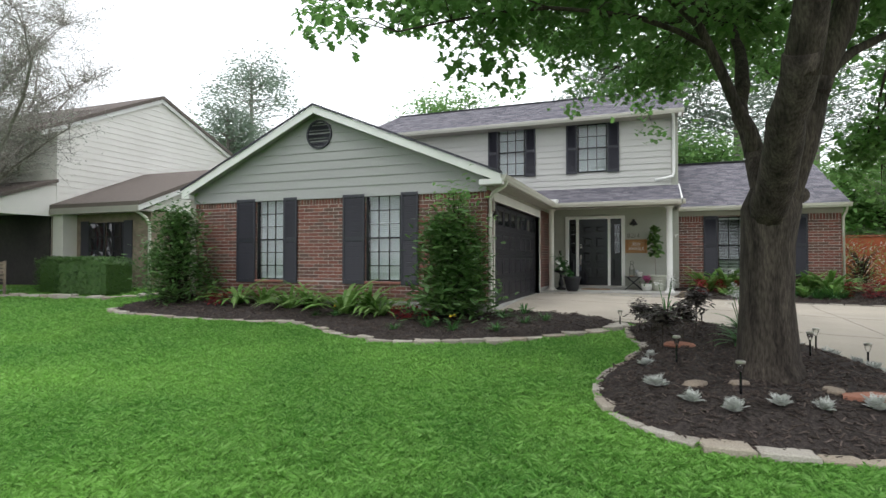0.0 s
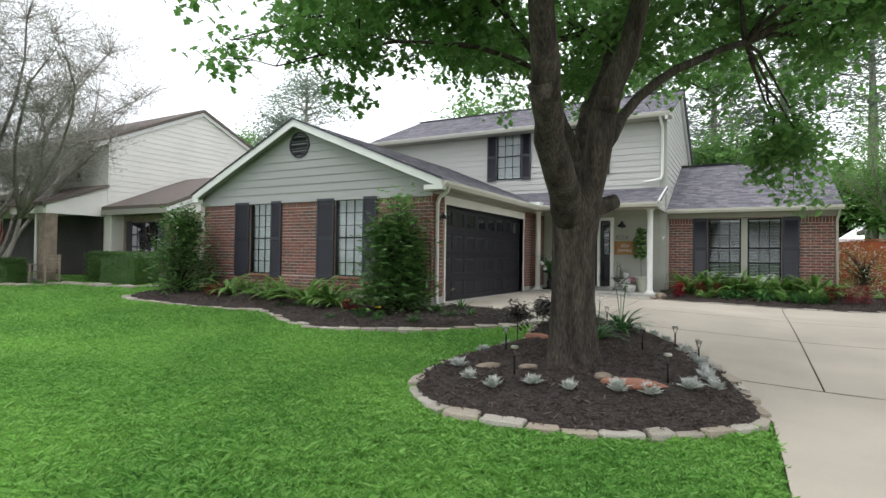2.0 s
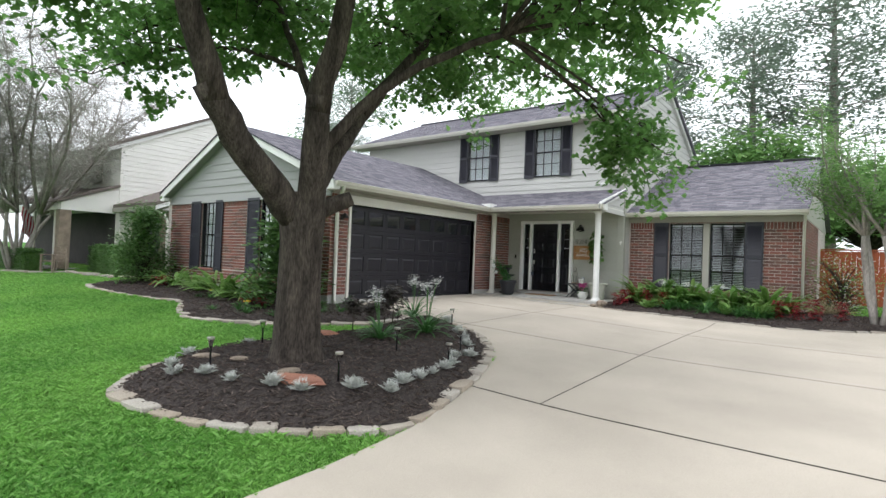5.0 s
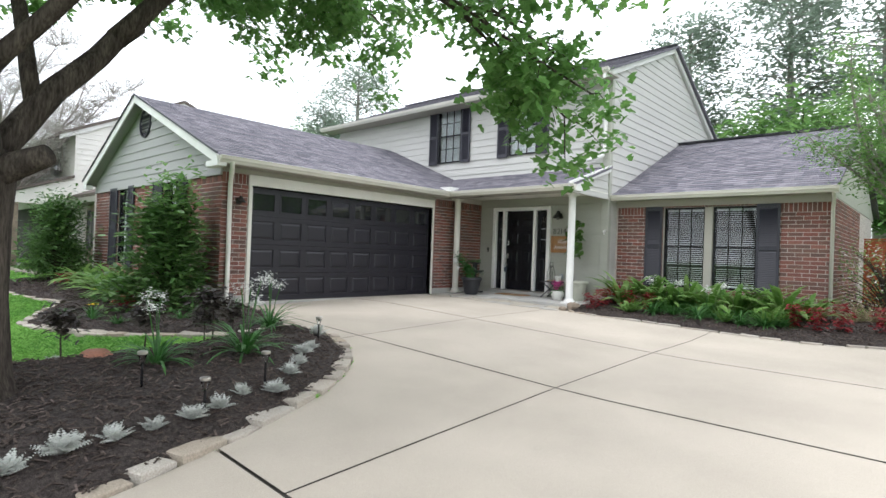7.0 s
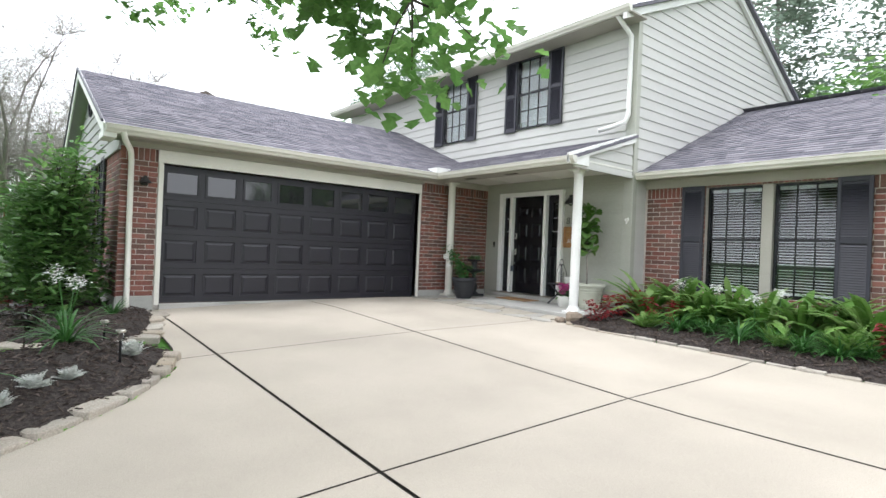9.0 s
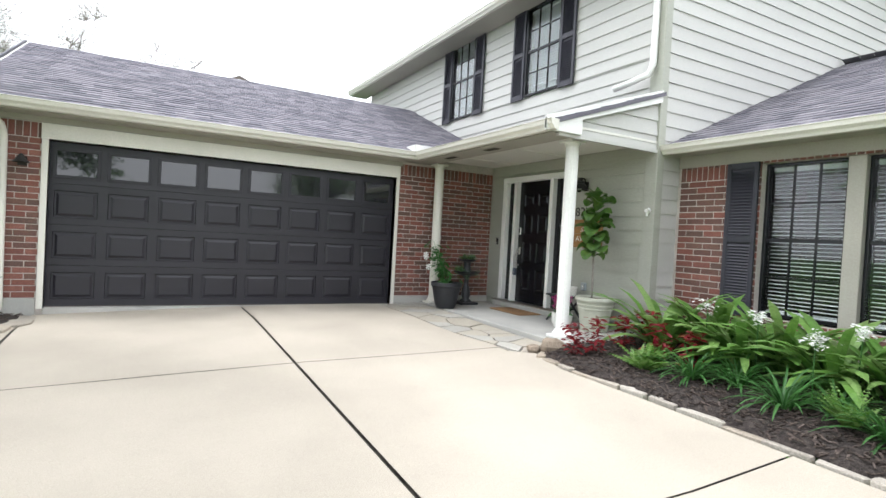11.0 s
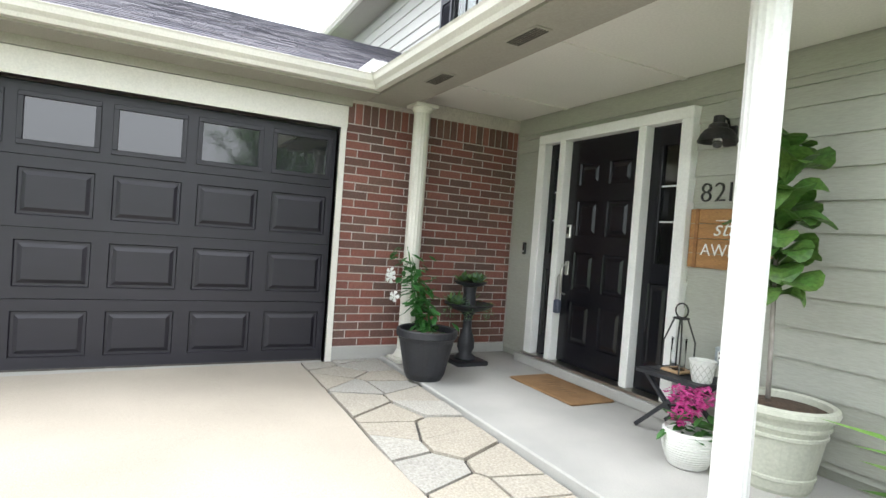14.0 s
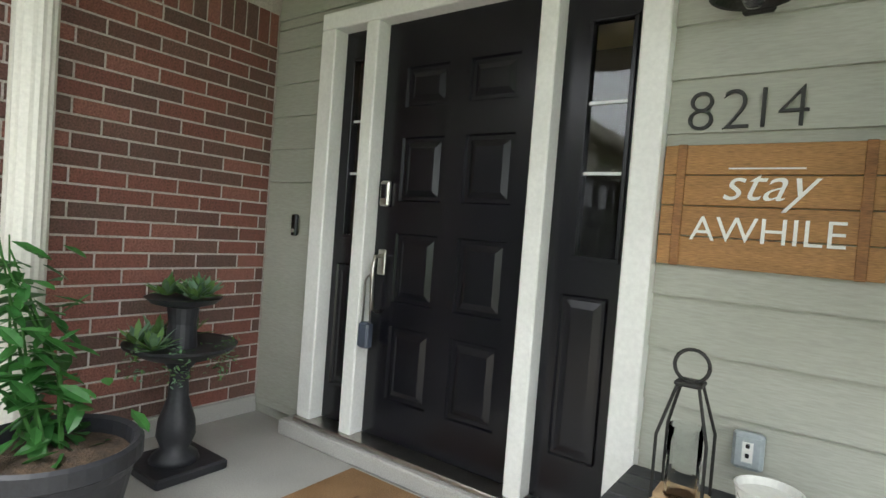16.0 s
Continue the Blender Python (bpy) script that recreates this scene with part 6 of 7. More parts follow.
for k in range(46):
    z = 1.0 + 0.85 * k / 45
    a, l = k * 2.4 + fr_.uniform(-0.4, 0.4), fr_.uniform(0.2, 0.31) * (0.75 if k > 38 else 1)
    d, s = Vector((math.cos(a), math.sin(a), 0)), Vector((-math.sin(a), math.cos(a), 0))
    s = (s + Vector((0, 0, fr_.uniform(-0.5, 0.5)))).normalized()
    e = fr_.uniform(0.5, 1.3) if k < 34 else fr_.uniform(0.2, 0.8)
    turn, wf = fr_.uniform(0.15, 0.42), fr_.uniform(0.95, 1.35)
    p = Vector((-0.09, 0, z))
    v, f = [], []
    for q, w in enumerate((0.01, 0.05, 0.062, 0.08, 0.092, 0.082, 0.036)):
        w *= wf
        cup = 0.3 * w
        v += [tuple(p + s * w + Vector((0, 0, cup + fr_.uniform(-0.008, 0.008)))), tuple(p), tuple(p - s * w + Vector((0, 0, cup + fr_.uniform(-0.008, 0.008))))]
        p = p + (d * math.sin(e) + Vector((0, 0, 1)) * math.cos(e)) * (l / 6)
        e += turn
    f = [(q * 3 + j, q * 3 + j + 1, q * 3 + j + 4, q * 3 + j + 3) for q in range(6) for j in (0, 1)]
    quick("leaf", v, f, M_FIG, fig)

# hydrangea in a ribbed white pot
hy = thing("hydrangea", "magenta hydrangea in a ribbed white ceramic pot", "potted plant", (0.04, 16.24, 0.0))
prof = [(0.09, 0.0)]
for k in range(14):
    z = 0.01 + k * 0.0145
    r = 0.10 + 0.045 * math.sin(min(1, z / 0.14) * 1.57)
    prof += [(r, z), (r + 0.005, z + 0.004), (r + 0.005, z + 0.009), (r, z + 0.0125)]
part("pot", Shape().lathe(prof + [(0.135, 0.215), (0.13, 0.2), (0.0, 0.19)], 32), M_POTWHITE, hy)
v, f = [], []
leaves(v, f, [Vector((vr.gauss(0, 0.07), vr.gauss(0, 0.07), vr.uniform(0.2, 0.34))) for _ in range(40)], 0.11, vr, 0.1)
quick("foliage", v, f, M_STRAP, hy)
for q in ((-0.06, -0.05, 0.40), (0.06, -0.07, 0.38), (0.01, -0.09, 0.31), (0.05, 0.05, 0.41), (-0.04, 0.06, 0.38)):
    v, f = [], []
    pts = []
    for _ in range(170):
        d = Vector((vr.gauss(0, 1), vr.gauss(0, 1), vr.gauss(0, 1))).normalized()
        pts.append(Vector(q) + d * 0.055)
    leaves(v, f, pts, 0.03, vr, 0.0)
    quick("flower_head", v, f, M_PETALP, hy, "round magenta flower head")

# side table with lantern and patterned pot
tb = thing("side_table", "small black wooden folding table by the door", "table", (-0.34, 16.64, 0.0))
for k in range(4):
    part("slat", Shape().box(-0.25, 0.25, -0.19 + k * 0.097, -0.10 + k * 0.097, 0.39, 0.415, 0.004), M_POTBLACK, tb)
for sx in (-1, 1):
    for sy in (-1, 1):
        part("leg", Shape().tube([(sx * 0.24, sy * 0.15, 0.012), (-sx * 0.18, sy * 0.15, 0.392)], 0.018, 4), M_POTBLACK, tb)
part("stretcher", Shape().box(-0.02, 0.02, -0.15, 0.15, 0.185, 0.22), M_POTBLACK, tb)
ln = thing("lantern", "black wire lantern with a glass cylinder on wood", "lantern", (-0.39, 16.63, 0.415))
part("base", Shape().box(-0.075, 0.075, -0.075, 0.075, 0.006, 0.024, 0.004), M_WOOD, ln, "pale wood base")
for sx in (-1, 1):
    for sy in (-1, 1):
        part("rod", Shape().tube([(sx * 0.07, sy * 0.07, 0.0), (sx * 0.07, sy * 0.07, 0.215), (sx * 0.03, sy * 0.03, 0.37)], 0.0055, 6), M_IRON, ln)
part("cap", Shape().box(-0.04, 0.04, -0.04, 0.04, 0.365, 0.38, 0.004), M_IRON, ln)
part("ring", Shape().tube([(0.05 * math.cos(a), 0, 0.425 + 0.05 * math.sin(a)) for a in [2 * math.pi * k / 20 for k in range(21)]], 0.006, 6), M_IRON, ln, smooth=True)
gl_ = part("glass", Shape().lathe([(0.05, 0.024), (0.05, 0.24), (0.047, 0.24), (0.047, 0.028)], 24), M_CLEAR, ln, smooth=True)
gl_.visible_shadow = False
cp = thing("ceramic_pot", "small cream pot with a green lattice pattern", "pot", (-0.16, 16.58, 0.415))
part("bowl", Shape().lathe([(0.055, 0.0), (0.06, 0.005), (0.082, 0.13), (0.086, 0.14), (0.08, 0.142), (0.074, 0.12), (0.0, 0.115)], 32), M_POTWHITE, cp, smooth=False)
for k in range(12):
    for sg in (-1, 1):
        a0 = 2 * math.pi * k / 12
        pts = [((0.0605 + 0.0205 * t) * math.cos(a0 + sg * t * 1.05), (0.0605 + 0.0205 * t) * math.sin(a0 + sg * t * 1.05), 0.006 + 0.115 * t) for t in (0, 0.33, 0.66, 1)]
        part("lattice_line", Shape().tube(pts, 0.0018, 4), M_SIDING, cp)

# wall lamp, numbers, sign, outlet, doorbell, hose spout
wl_ = thing("wall_lamp", "black barn style wall lamp beside the door", "wall lamp", (-0.335, WD - 0.02, 2.06))
part("backplate", Shape().box(-0.05, 0.05, -0.02, 0.0, -0.07, 0.07, 0.008), M_IRON, wl_)
part("arm", Shape().tube([(0, -0.01, 0.03), (0, -0.05, 0.11), (0, -0.11, 0.12), (0, -0.14, 0.07)], 0.009, 8), M_IRON, wl_, smooth=True)
part("shade", Shape().lathe([(0.03, 0.12), (0.036, 0.115), (0.038, 0.07), (0.06, 0.06), (0.066, 0.035), (0.09, 0.02), (0.115, -0.015), (0.128, -0.05), (0.13, -0.058), (0.12, -0.055), (0.085, 0.005), (0.05, 0.02), (0.0, 0.022)], 28, 0, -0.14), M_IRON, wl_, smooth=False)
part("bulb", Shape().lathe([(0.012, -0.02), (0.03, -0.045), (0.035, -0.07), (0.022, -0.095), (0.0, -0.1)], 16, 0, -0.14), glassy("bulb_glass", (1, 1, 1), 0.05), wl_, smooth=True)


def words(name, text, size, at, material, parent=None, depth=0.006, label="", shear=0.0, bold=0.0):
    cu = bpy.data.curves.new(name, "FONT")
    cu.body, cu.size, cu.extrude, cu.shear, cu.offset = text, size, depth, shear, bold
    ob = new(name + "_text", cu)
    me = bpy.data.meshes.new_from_object(ob.evaluated_get(bpy.context.evaluated_depsgraph_get()))
    bpy.data.objects.remove(ob)
    me.materials.append(material)
    o = new(name, me)
    o.parent = parent
    o.matrix_basis = pose(*at, 90, 0, 0)
    return tagged(o, label)


for k, ch in enumerate("8214"):
    n_ = thing("house_number", "black metal house number " + ch + " on the siding", "house number", ((-0.535, -0.425, -0.345, -0.258)[k], WD - 0.024, 1.61), group="house numbers 8214")
    words("digit", ch, 0.2, (0, -0.006, 0), M_IRON, n_, 0.006, "", 0, -0.004)
sg_ = thing("wooden_sign", "stained wooden plank sign reading stay awhile", "sign", (-0.59, WD - 0.026, 1.135))
SW, SH2 = 0.65, 0.425
for k in range(4):
    part("plank", Shape().box(0, SW, -0.014, 0.0, k * SH2 / 4 + 0.002, (k + 1) * SH2 / 4 - 0.002, 0.002), M_SIGN, sg_)
for x in (0.045, SW - 0.075):
    part("batten", Shape().box(x, x + 0.03, -0.022, -0.0145, 0.0, SH2, 0.002), M_SIGN, sg_)
words("script_word", "stay", 0.165, (0.19, -0.0165, 0.235), M_WHITE, sg_, 0.0015, "white script word stay", 0.35, -0.001)
part("cross_stroke", Shape().box(0.21, 0.43, -0.018, -0.015, 0.338, 0.343), M_WHITE, sg_)
words("capital_word", "AWHILE", 0.122, (0.104, -0.0165, 0.093), M_WHITE, sg_, 0.0015, "white capital word awhile", 0, -0.0005)
ot = thing("outlet", "grey weatherproof outlet on the siding", "outlet", (-0.245, WD - 0.024, 0.49))
part("box", Shape().box(-0.046, 0.046, -0.04, 0.0, 0, 0.12, 0.008), M_OUTLET, ot)
part("cover", Shape().box(-0.038, 0.038, -0.045, -0.039, 0.01, 0.11, 0.003), M_OUTLET, ot)
part("socket_plate", Shape().box(-0.017, 0.017, -0.0455, -0.0435, 0.026, 0.094, 0.002), M_WHITE, ot, "white socket plate")
for z in (0.038, 0.07):
    part("socket", Shape().box(-0.006, 0.006, -0.0475, -0.045, z + 0.004, z + 0.018, 0.002), M_BLACK, ot)
db = thing("doorbell", "slim black video doorbell beside the door frame", "doorbell", (-2.61, WD - 0.024, 1.1))
part("body", Shape().box(-0.022, 0.022, -0.024, 0.0, 0, 0.125, 0.006), M_BLACK, db)
part("button", Shape().box(-0.010, 0.010, -0.027, -0.023, 0.02, 0.04, 0.003), M_STEEL, db)
hs = thing("hose_spigot_cover", "white plastic spigot cover on the corner board", "spigot", (0.87, WD - 0.034, 1.61))
part("body", Shape().tube([(0, 0, 0.06), (0, -0.06, 0.06)], [0.03, 0.026], 12), M_WHITE, hs)
part("outlet_pipe", Shape().tube([(-0.0, -0.045, 0.06), (0.05, -0.06, 0.085)], 0.017, 8), M_WHITE, hs)
part("stub", Shape().tube([(0, -0.03, 0.06), (0, -0.035, -0.01)], 0.016, 8), M_WHITE, hs)
sc = thing("wall_sconce", "dark wall lamp on the bricks by the garage door", "wall lamp", (WG + 0.012, 9.66, 1.85), 90)
part("backplate", Shape().box(-0.05, 0.05, -0.02, 0.0, -0.06, 0.06, 0.006), M_IRON, sc)
part("shade", Shape().lathe([(0.02, 0.08), (0.05, 0.03), (0.09, -0.02), (0.085, -0.025), (0.0, 0.0)], 20, 0, -0.10), M_IRON, sc)
part("arm", Shape().tube([(0, -0.01, 0.02), (0, -0.06, 0.09), (0, -0.10, 0.08)], 0.008, 6), M_IRON, sc)

# ---- garden things ----
for x, y in ((2.55, 6.7), (2.2, 7.42), (2.37, 5.1), (0.94, 8.87), (0.92, 4.52), (0.42, 5.5), (1.91, 6.45), (-0.35, 8.9)):
    h = H_TREE if inside(x, y, TREE_BED) else (H_FRONT if inside(x, y, FRONT_BED) else G)
    sl = thing("solar_light", "small solar stake light with steel cap in the mulch", "garden light", (x, y, h(x, y)), group="solar stake lights")
    part("stake", Shape().tube([(0, 0, -0.05), (0, 0, 0.2)], 0.011, 8), M_BLACK, sl)
    lens = part("lens", Shape().lathe([(0.018, 0.2), (0.036, 0.275), (0.034, 0.275), (0.016, 0.202)], 16), M_CLEAR, sl, smooth=True)
    lens.visible_shadow = False
    part("cap", Shape().lathe([(0.04, 0.275), (0.042, 0.28), (0.042, 0.295), (0.036, 0.302), (0.0, 0.303)], 18), M_STEEL, sl)


def rock(label, x, y, hf, sx, sy, sz, material, seed):
    r = random.Random(seed)
    v, n = [], 9
    for k, (t, z) in enumerate(((1.0, -0.25), (1.08, 0.3), (0.9, 0.8), (0.55, 1.0))):
        for j in range(n):
            a = 2 * math.pi * j / n
            q = t * r.uniform(0.82, 1.15)
            v.append((sx * q * math.cos(a), sy * q * math.sin(a), sz * (z + r.uniform(-0.08, 0.08))))
    f = [(k * n + j, k * n + (j + 1) % n, (k + 1) * n + (j + 1) % n, (k + 1) * n + j) for k in range(3) for j in range(n)] + [tuple(range(3 * n, 4 * n))]
    p = part("rock", Shape().add(v, f), material)
    p.matrix_world = pose(x, y, hf(x, y), 0, 0, r.uniform(0, 180))
    tagged(p, label, "rock", "garden rocks")


rock("flat reddish stone lying in the tree bed", 2.05, 4.86, H_TREE, 0.3, 0.17, 0.05, M_TERRA, 1)
rock("flat tan stone beside the trunk", 1.75, 4.95, H_TREE, 0.13, 0.09, 0.03, M_TAN, 2)
rock("pale flat stone in the tree bed", 0.55, 4.68, H_TREE, 0.14, 0.09, 0.035, M_TAN, 3)
rock("pale flat stone in the tree bed", 0.95, 4.85, H_TREE, 0.1, 0.07, 0.035, M_TAN, 4)
rock("reddish flat stone by the dark rosettes", 0.5, 6.5, H_TREE, 0.2, 0.13, 0.05, M_TERRA, 5)
rock("rough tan stone at the porch corner", 1.02, 15.25, H_RIGHT, 0.14, 0.11, 0.12, M_TAN, 6)
rock("brown stone on the driveway edge", 0.85, 15.12, G, 0.1, 0.08, 0.07, M_TAN, 7)

# fence beyond the wing
fn = thing("fence", "reddish stained cedar board fence beyond the lawn", "fence", (0, 0, 0))
bd = Shape().box(0, 0.138, 0, 0.02, 0.05, 1.78, 0.004).mesh("board", M_FENCE)
for k in range(110):
    ob = new("board", bd)
    ob.parent, ob.location = fn, (4.9 + k * 0.142, 23.2 + (0.004 if k % 2 else 0.0), -0.02 + 0.012 * math.sin(k * 0.7))
for z in (0.35, 1.0, 1.62):
    part("rail", Shape().box(4.9, 20.5, 23.224, 23.27, z, z + 0.09), M_FENCE, fn)
part("cap_rail", Shape().box(4.9, 20.5, 23.16, 23.26, 1.78, 1.82, 0.005), M_FENCE, fn)
shrub("rose_bush", "loose bush with pale blossoms before the fence", (6.0, 18.4, G(6.0, 18.4)), 1.4, 0.8, 1500, 0.07, M_MYRTLE, trng, 0.25, 60)
shrub("white_roses", "pale blossoms of the bush by the fence", (6.0, 18.38, G(6.0, 18.4)), 1.5, 0.85, 500, 0.07, M_PETALW, trng, 0.2, 60)
plant_set("fountain_grass", "tawny fountain grass at the wing corner", "plant", "tawny grasses", [(5.65, 17.2), (5.85, 17.6, 1.1)], lambda v, f, r: blades(v, f, 120, 0.7, 0.006, r, 1.4, 0.7, 0.08, 5), leafy("tawny_grass", [(0.30, 0.24, 0.14), (0.22, 0.2, 0.1), (0.36, 0.3, 0.2)], 0.7, 0.3), G)
shed = thing("far_house", "pale house with grey roof beyond the fence", "house", (14.5, 34, 0))
part("wall", Shape().box(-5, 6, 0, 6, -0.1, 2.8), M_NEIGH, shed)
part("roof", Shape().prism([(-5.5, 2.7), (6.5, 2.7), (6.5, 2.9), (3, 4.6), (-2, 4.6), (-5.5, 2.9)], -0.5, 6.5), M_SHBROWN, shed)
part("door", Shape().box(1.0, 1.95, -0.06, -0.002, 0, 2.05, 0.01), M_DARKTRIM, shed)

# ---- the neighbouring house ----
NX, NY = -16.2, 10.2
nb = thing("house", "two storey neighbouring house with white siding and brown roof", "house", (-0.7, 0.12, 0.05))
NW = part("wall", Shape().prism([(NY, 2.35), (17.6, 2.35), (17.6, 5.3), (14.0, 6.75), (NY, 5.0)], NX - 0.2, NX, "x"), M_NEIGH, nb, "white lap siding side wall")
for k in range(22):
    z = 2.35 + k * 0.2
    y0 = NY if z < 5 else NY + (z - 5.0) / 1.75 * 3.8
    y1 = 17.6 if z < 5.3 else 17.6 - (z - 5.3) / 1.45 * 3.6
    if y1 - y0 > 0.2:
        v = [(NX, y0, z), (NX, y1, z), (NX, y1 - 0.2, z + 0.2), (NX, y0 + (0.2 if z > 5 else 0), z + 0.2), (NX + 0.022, y0, z), (NX + 0.022, y1, z), (NX + 0.006, y1 - 0.2, z + 0.2), (NX + 0.006, y0 + (0.2 if z > 5 else 0), z + 0.2)]
        part("board", Shape().add(v, [(4, 5, 6, 7), (0, 1, 5, 4), (1, 2, 6, 5), (2, 3, 7, 6), (3, 0, 4, 7)]), M_NEIGH, NW)
part("lower_wall", Shape().box(NX - 0.2, NX, NY, 17.6, -0.3, 2.35), M_TAN, nb, "tan stone lower wall")
part("front_wall", Shape().box(-27, NX - 0.2, NY, NY + 0.2, -0.3, 5.0), M_NEIGH, nb)
part("roof", Shape().prism([(9.7, 4.75), (14.0, 6.85), (17.9, 5.2), (17.9, 5.32), (14.0, 6.97), (9.7, 4.87)], -27.3, NX + 0.15, "x"), M_SHBROWN, nb, "brown shingle roof")
part("rake_board", Shape().prism([(9.7, 4.6), (14.0, 6.7), (14.0, 6.85), (9.7, 4.75)], NX + 0.02, NX + 0.1, "x"), M_WHITE, nb)
part("rake_board", Shape().prism([(17.9, 5.05), (14.0, 6.7), (14.0, 6.85), (17.9, 5.2)], NX + 0.02, NX + 0.1, "x"), M_WHITE, nb)
for x in (-18.4, -20.2, -23.4):
    w = part("window", Shape().box(x - 0.55, x + 0.55, NY - 0.04, NY - 0.002, 3.55, 4.6, 0.01), M_DARKTRIM, nb)
    for dx in (-0.26, 0.26):
        part("pane", Shape().box(x + dx - 0.2, x + dx + 0.2, NY - 0.055, NY - 0.041, 3.65, 4.5), M_DARKGLASS, w)
# its porch
part("porch_roof", Shape().prism([(8.1, 2.45), (NY, 3.25), (NY, 3.35), (8.1, 2.56)], -27, NX + 0.1, "x"), M_SHBROWN, nb)
part("porch_gable", Shape().prism([(8.25, 2.2), (NY, 2.2), (NY, 3.24), (8.25, 2.48)], NX - 0.1, NX, "x"), M_NEIGH, nb)
part("porch_beam", Shape().box(-27, NX - 0.1, 8.2, 8.4, 2.2, 2.45), M_TRIM, nb)
part("porch_floor", Shape().box(-27, NX, 8.2, NY, -0.3, 0.02), M_PORCH, nb)
# dark sheet before the white front wall, painting the shade under the porch roof
part("porch_shade_sheet", Shape().box(-27, NX - 0.21, NY - 0.06, NY - 0.002, 0.02, 2.3), M_DARK, nb)
part("porch_pillar", Shape().box(NX - 0.4, NX, 8.22, 8.6, -0.3, 2.2, 0.01), M_TAN, nb, "brown stone pillar")
part("porch_post", Shape().tube([(-16.9, 8.3, 0), (-16.9, 8.3, 2.2)], 0.05, 8), M_TRIM, nb)
part("porch_post", Shape().tube([(-19.3, 8.3, 0), (-19.3, 8.3, 2.2)], 0.05, 8), M_TRIM, nb)
# its single storey wing
wg = part("wing_wall", Shape().box(-16.2, -12.7, NY + 0.35, NY + 0.5, -0.3, 2.3), M_TAN, nb, "tan brick wing wall")
part("wing_side", Shape().box(-12.9, -12.7, NY + 0.5, 16.5, -0.3, 2.35), M_TAN, nb)
part("wing_gable", Shape().prism([(NY + 0.1, 2.3), (16.8, 2.3), (13.3, 3.72)], -12.86, -12.7, "x"), M_NEIGH, nb)
part("wing_roof", Shape().prism([(NY - 0.2, 2.42), (13.3, 3.82), (16.9, 2.42), (16.9, 2.52), (13.3, 3.94), (NY - 0.2, 2.54)], -16.2, -12.5, "x"), M_SHBROWN, nb, "brown shingle wing roof")
part("wing_rake", Shape().prism([(NY - 0.2, 2.26), (13.3, 3.68), (13.3, 3.82), (NY - 0.2, 2.42)], -12.62, -12.52, "x"), M_WHITE, nb)
part("wing_fascia", Shape().box(-16.2, -12.55, NY - 0.22, NY - 0.18, 2.24, 2.42), M_DARKTRIM, nb)
part("wing_soffit", Shape().box(-16.2, -12.6, NY - 0.18, NY + 0.36, 2.26, 2.29), M_DARKTRIM, nb)
part("wing_pillar", Shape().box(-16.2, -15.75, NY - 0.1, NY + 0.35, -0.3, 2.26, 0.01), M_TRIM, nb)
part("downspout", Shape().tube([(-12.75, NY - 0.15, 2.3), (-12.72, NY + 0.2, 2.1), (-12.68, NY + 0.3, 1.9), (-12.68, NY + 0.3, -0.1)], 0.045, 8), M_TRIM, nb, smooth=True)
for x in (-14.85, -14.1):
    w = part("window", Shape().box(x - 0.34, x + 0.34, NY + 0.30, NY + 0.348, 0.7, 2.0, 0.01), M_BLACK, nb)
    for dx in (-0.16, 0.16):
        for z in (0.75, 1.17, 1.59):
            part("pane", Shape().box(x + dx - 0.13, x + dx + 0.13, NY + 0.285, NY + 0.299, z, z + 0.37), M_DARKGLASS, w)
for x0, x1 in ((-15.55, -15.22), (-13.74, -13.4)):
    part("shutter", Shape().box(x0, x1, NY + 0.31, NY + 0.348, 0.65, 2.05, 0.006), M_SHUTTER, nb)


def hedge(label, x0, x1, y0, y1, h, seed):
    r = random.Random(seed)
    p = thing("hedge", label, "hedge", ((x0 + x1) / 2, (y0 + y1) / 2, G((x0 + x1) / 2, y0) - 0.03), group="clipped hedges")
    v, f = [], []
    sx, sy = (x1 - x0) / 2, (y1 - y0) / 2
    cs = []
    for _ in range(3600):
        a, b = r.uniform(-1, 1), r.uniform(-1, 1)
        face = r.choice("tttfflr")
        if face == "t":
            c = (sx * a, sy * b, h * (1 - 0.1 * (a * a) ** 2))
        elif face == "f":
            c = (sx * a, -sy, h * (0.5 + b / 2) * 0.97)
        else:
            c = (sx * (1 if face == "r" else -1), sy * a, h * (0.5 + b / 2) * 0.95)
        cs.append(Vector(c) * r.uniform(0.93, 1.02) + Vector((r.gauss(0, 0.02), r.gauss(0, 0.02), r.gauss(0, 0.02))))
    leaves(v, f, cs, 0.075, r, -0.3)
    quick("foliage", v, f, M_SHRUB, p, "", "stuff")
    part("core", Shape().box(-sx * 0.9, sx * 0.9, -sy * 0.9, sy * 0.9, 0, h * 0.92, 0.08), M_SHRUB, p)


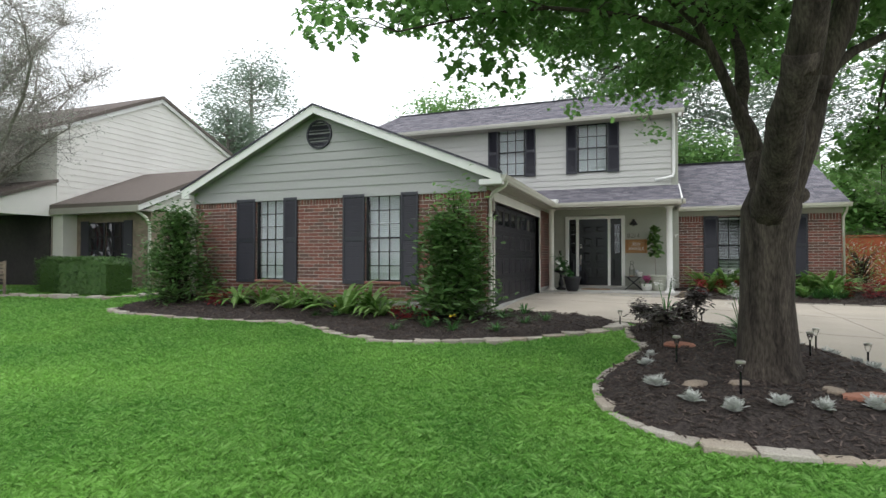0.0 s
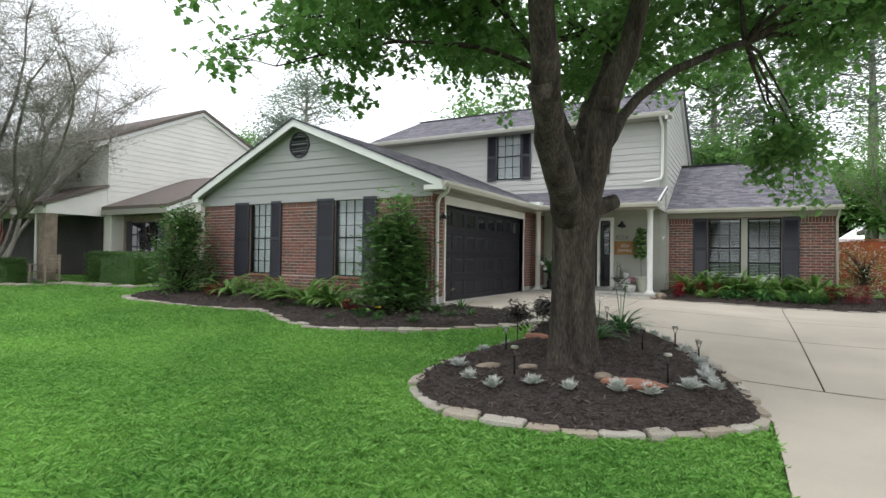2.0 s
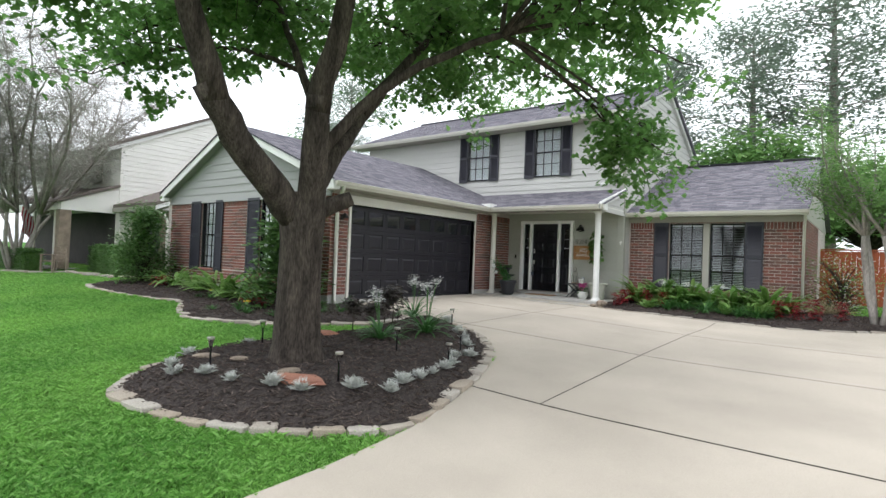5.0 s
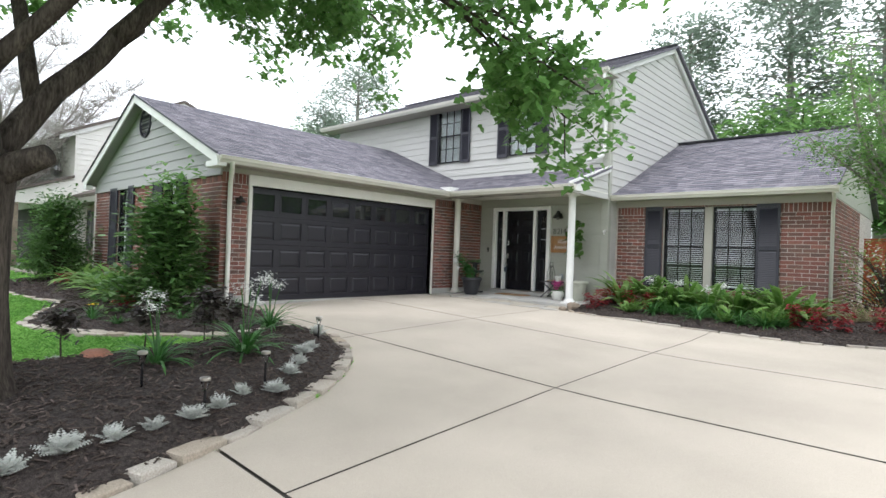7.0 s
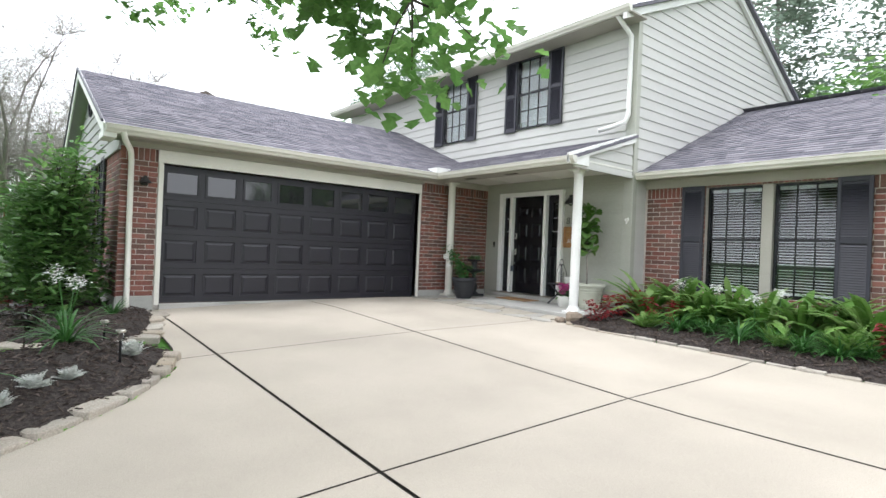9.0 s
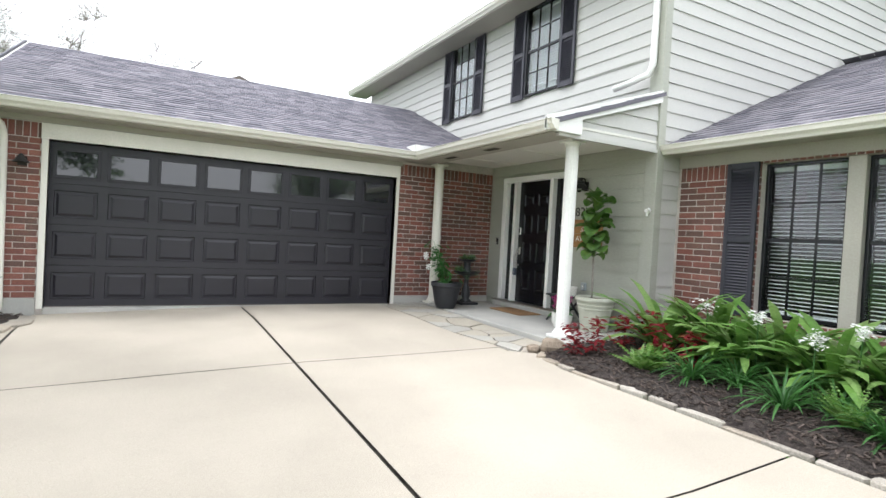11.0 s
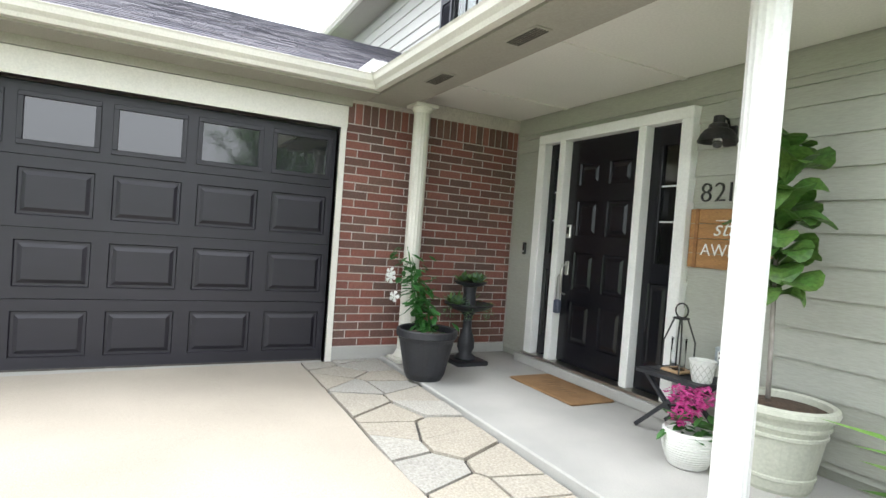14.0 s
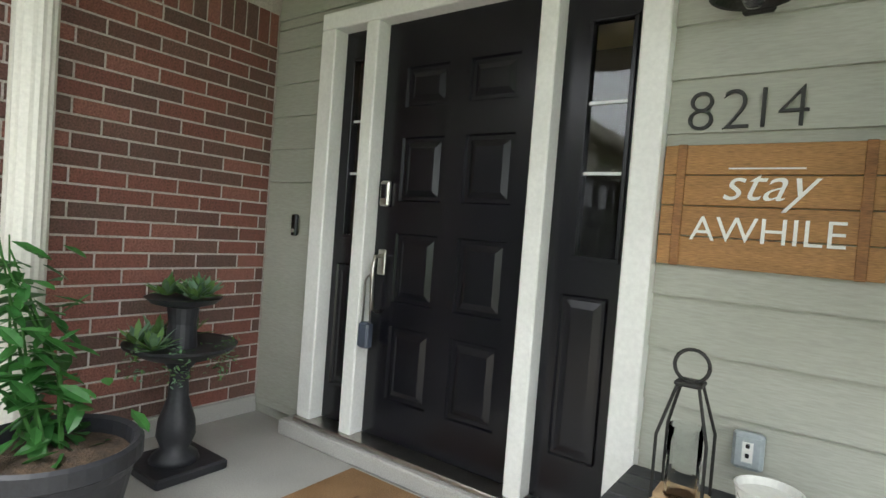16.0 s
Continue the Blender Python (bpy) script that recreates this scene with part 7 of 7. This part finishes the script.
hedge("clipped round green hedge before the neighbouring wing", -14.6, -12.7, 8.7, 9.7, 1.0, 1)
hedge("clipped dark green hedge by the neighbouring porch", -15.6, -14.5, 8.9, 9.8, 0.98, 2)
hedge("low clipped hedge under the neighbouring porch", -18.3, -17.0, 7.3, 8.0, 0.85, 3)
hedge("low clipped hedge beyond the bare tree", -20.4, -18.6, 7.3, 8.0, 0.85, 4)
edging("neighbour_edging", [(-18.5, 6.9), (-16.5, 7.3), (-15.5, 8.3), (-14.0, 8.3), (-12.4, 8.5), (-11.6, 9.4)], "grey stones edging the neighbouring bed", 0.22, 0.1, 9)
ch = thing("porch_chair", "weathered grey wooden armchair on the neighbouring porch", "chair", (-16.1, 8.0, G(-16, 8.0) + 0.0), 20)
for sx in (-0.28, 0.28):
    for sy in (-0.25, 0.25):
        part("leg", Shape().box(sx - 0.025, sx + 0.025, sy - 0.025, sy + 0.025, -0.03, 0.62 if sy < 0 else 0.95, 0.004), M_TAN, ch)
    part("armrest", Shape().box(sx - 0.05, sx + 0.05, -0.32, 0.25, 0.62, 0.65, 0.006), M_TAN, ch)
for k in range(5):
    part("seat_slat", Shape().box(-0.27, 0.27, -0.26 + k * 0.105, -0.17 + k * 0.105, 0.4, 0.425, 0.004), M_TAN, ch)
    part("back_slat", Shape().box(-0.27, 0.27, 0.235, 0.26, 0.48 + k * 0.095, 0.555 + k * 0.095, 0.004), M_TAN, ch)
fl = thing("flag", "striped flag hanging from an angled pole", "flag", (-19.35, 8.2, 1.9))
part("pole", Shape().tube([(0, 0, 0), (0.5, -0.5, 0.45)], 0.014, 6), M_WOOD, fl)
M_FRED = mat("flag_red", (0.42, 0.03, 0.04), (0.36, 0.025, 0.035), 0.8, 4, 60, 0.1, 0.05)
M_FBLUE = mat("flag_blue", (0.03, 0.04, 0.12), (0.025, 0.03, 0.1), 0.8, 4, 60, 0.1, 0.05)
for k in range(9):
    a, b = k / 9, (k + 1) / 9
    v = []
    for t in (0, 0.35, 0.7, 1.0):
        for u in (a, b):
            v.append((0.5 * u + 0.1 * t + 0.03 * math.sin(5 * t), -0.5 * u + 0.04 * math.sin(6 * t + u * 3), 0.44 * u - 0.95 * t))
    part("stripe", Shape().add(v, [(0, 1, 3, 2), (2, 3, 5, 4), (4, 5, 7, 6)]), M_FRED if k % 2 == 0 else M_WHITE, fl)
part("canton", Shape().add([(0.0, -0.008, 0.0), (0.28, -0.29, 0.24), (0.33, -0.29, -0.12), (0.05, -0.008, -0.36)], [(0, 1, 2, 3)]), M_FBLUE, fl)
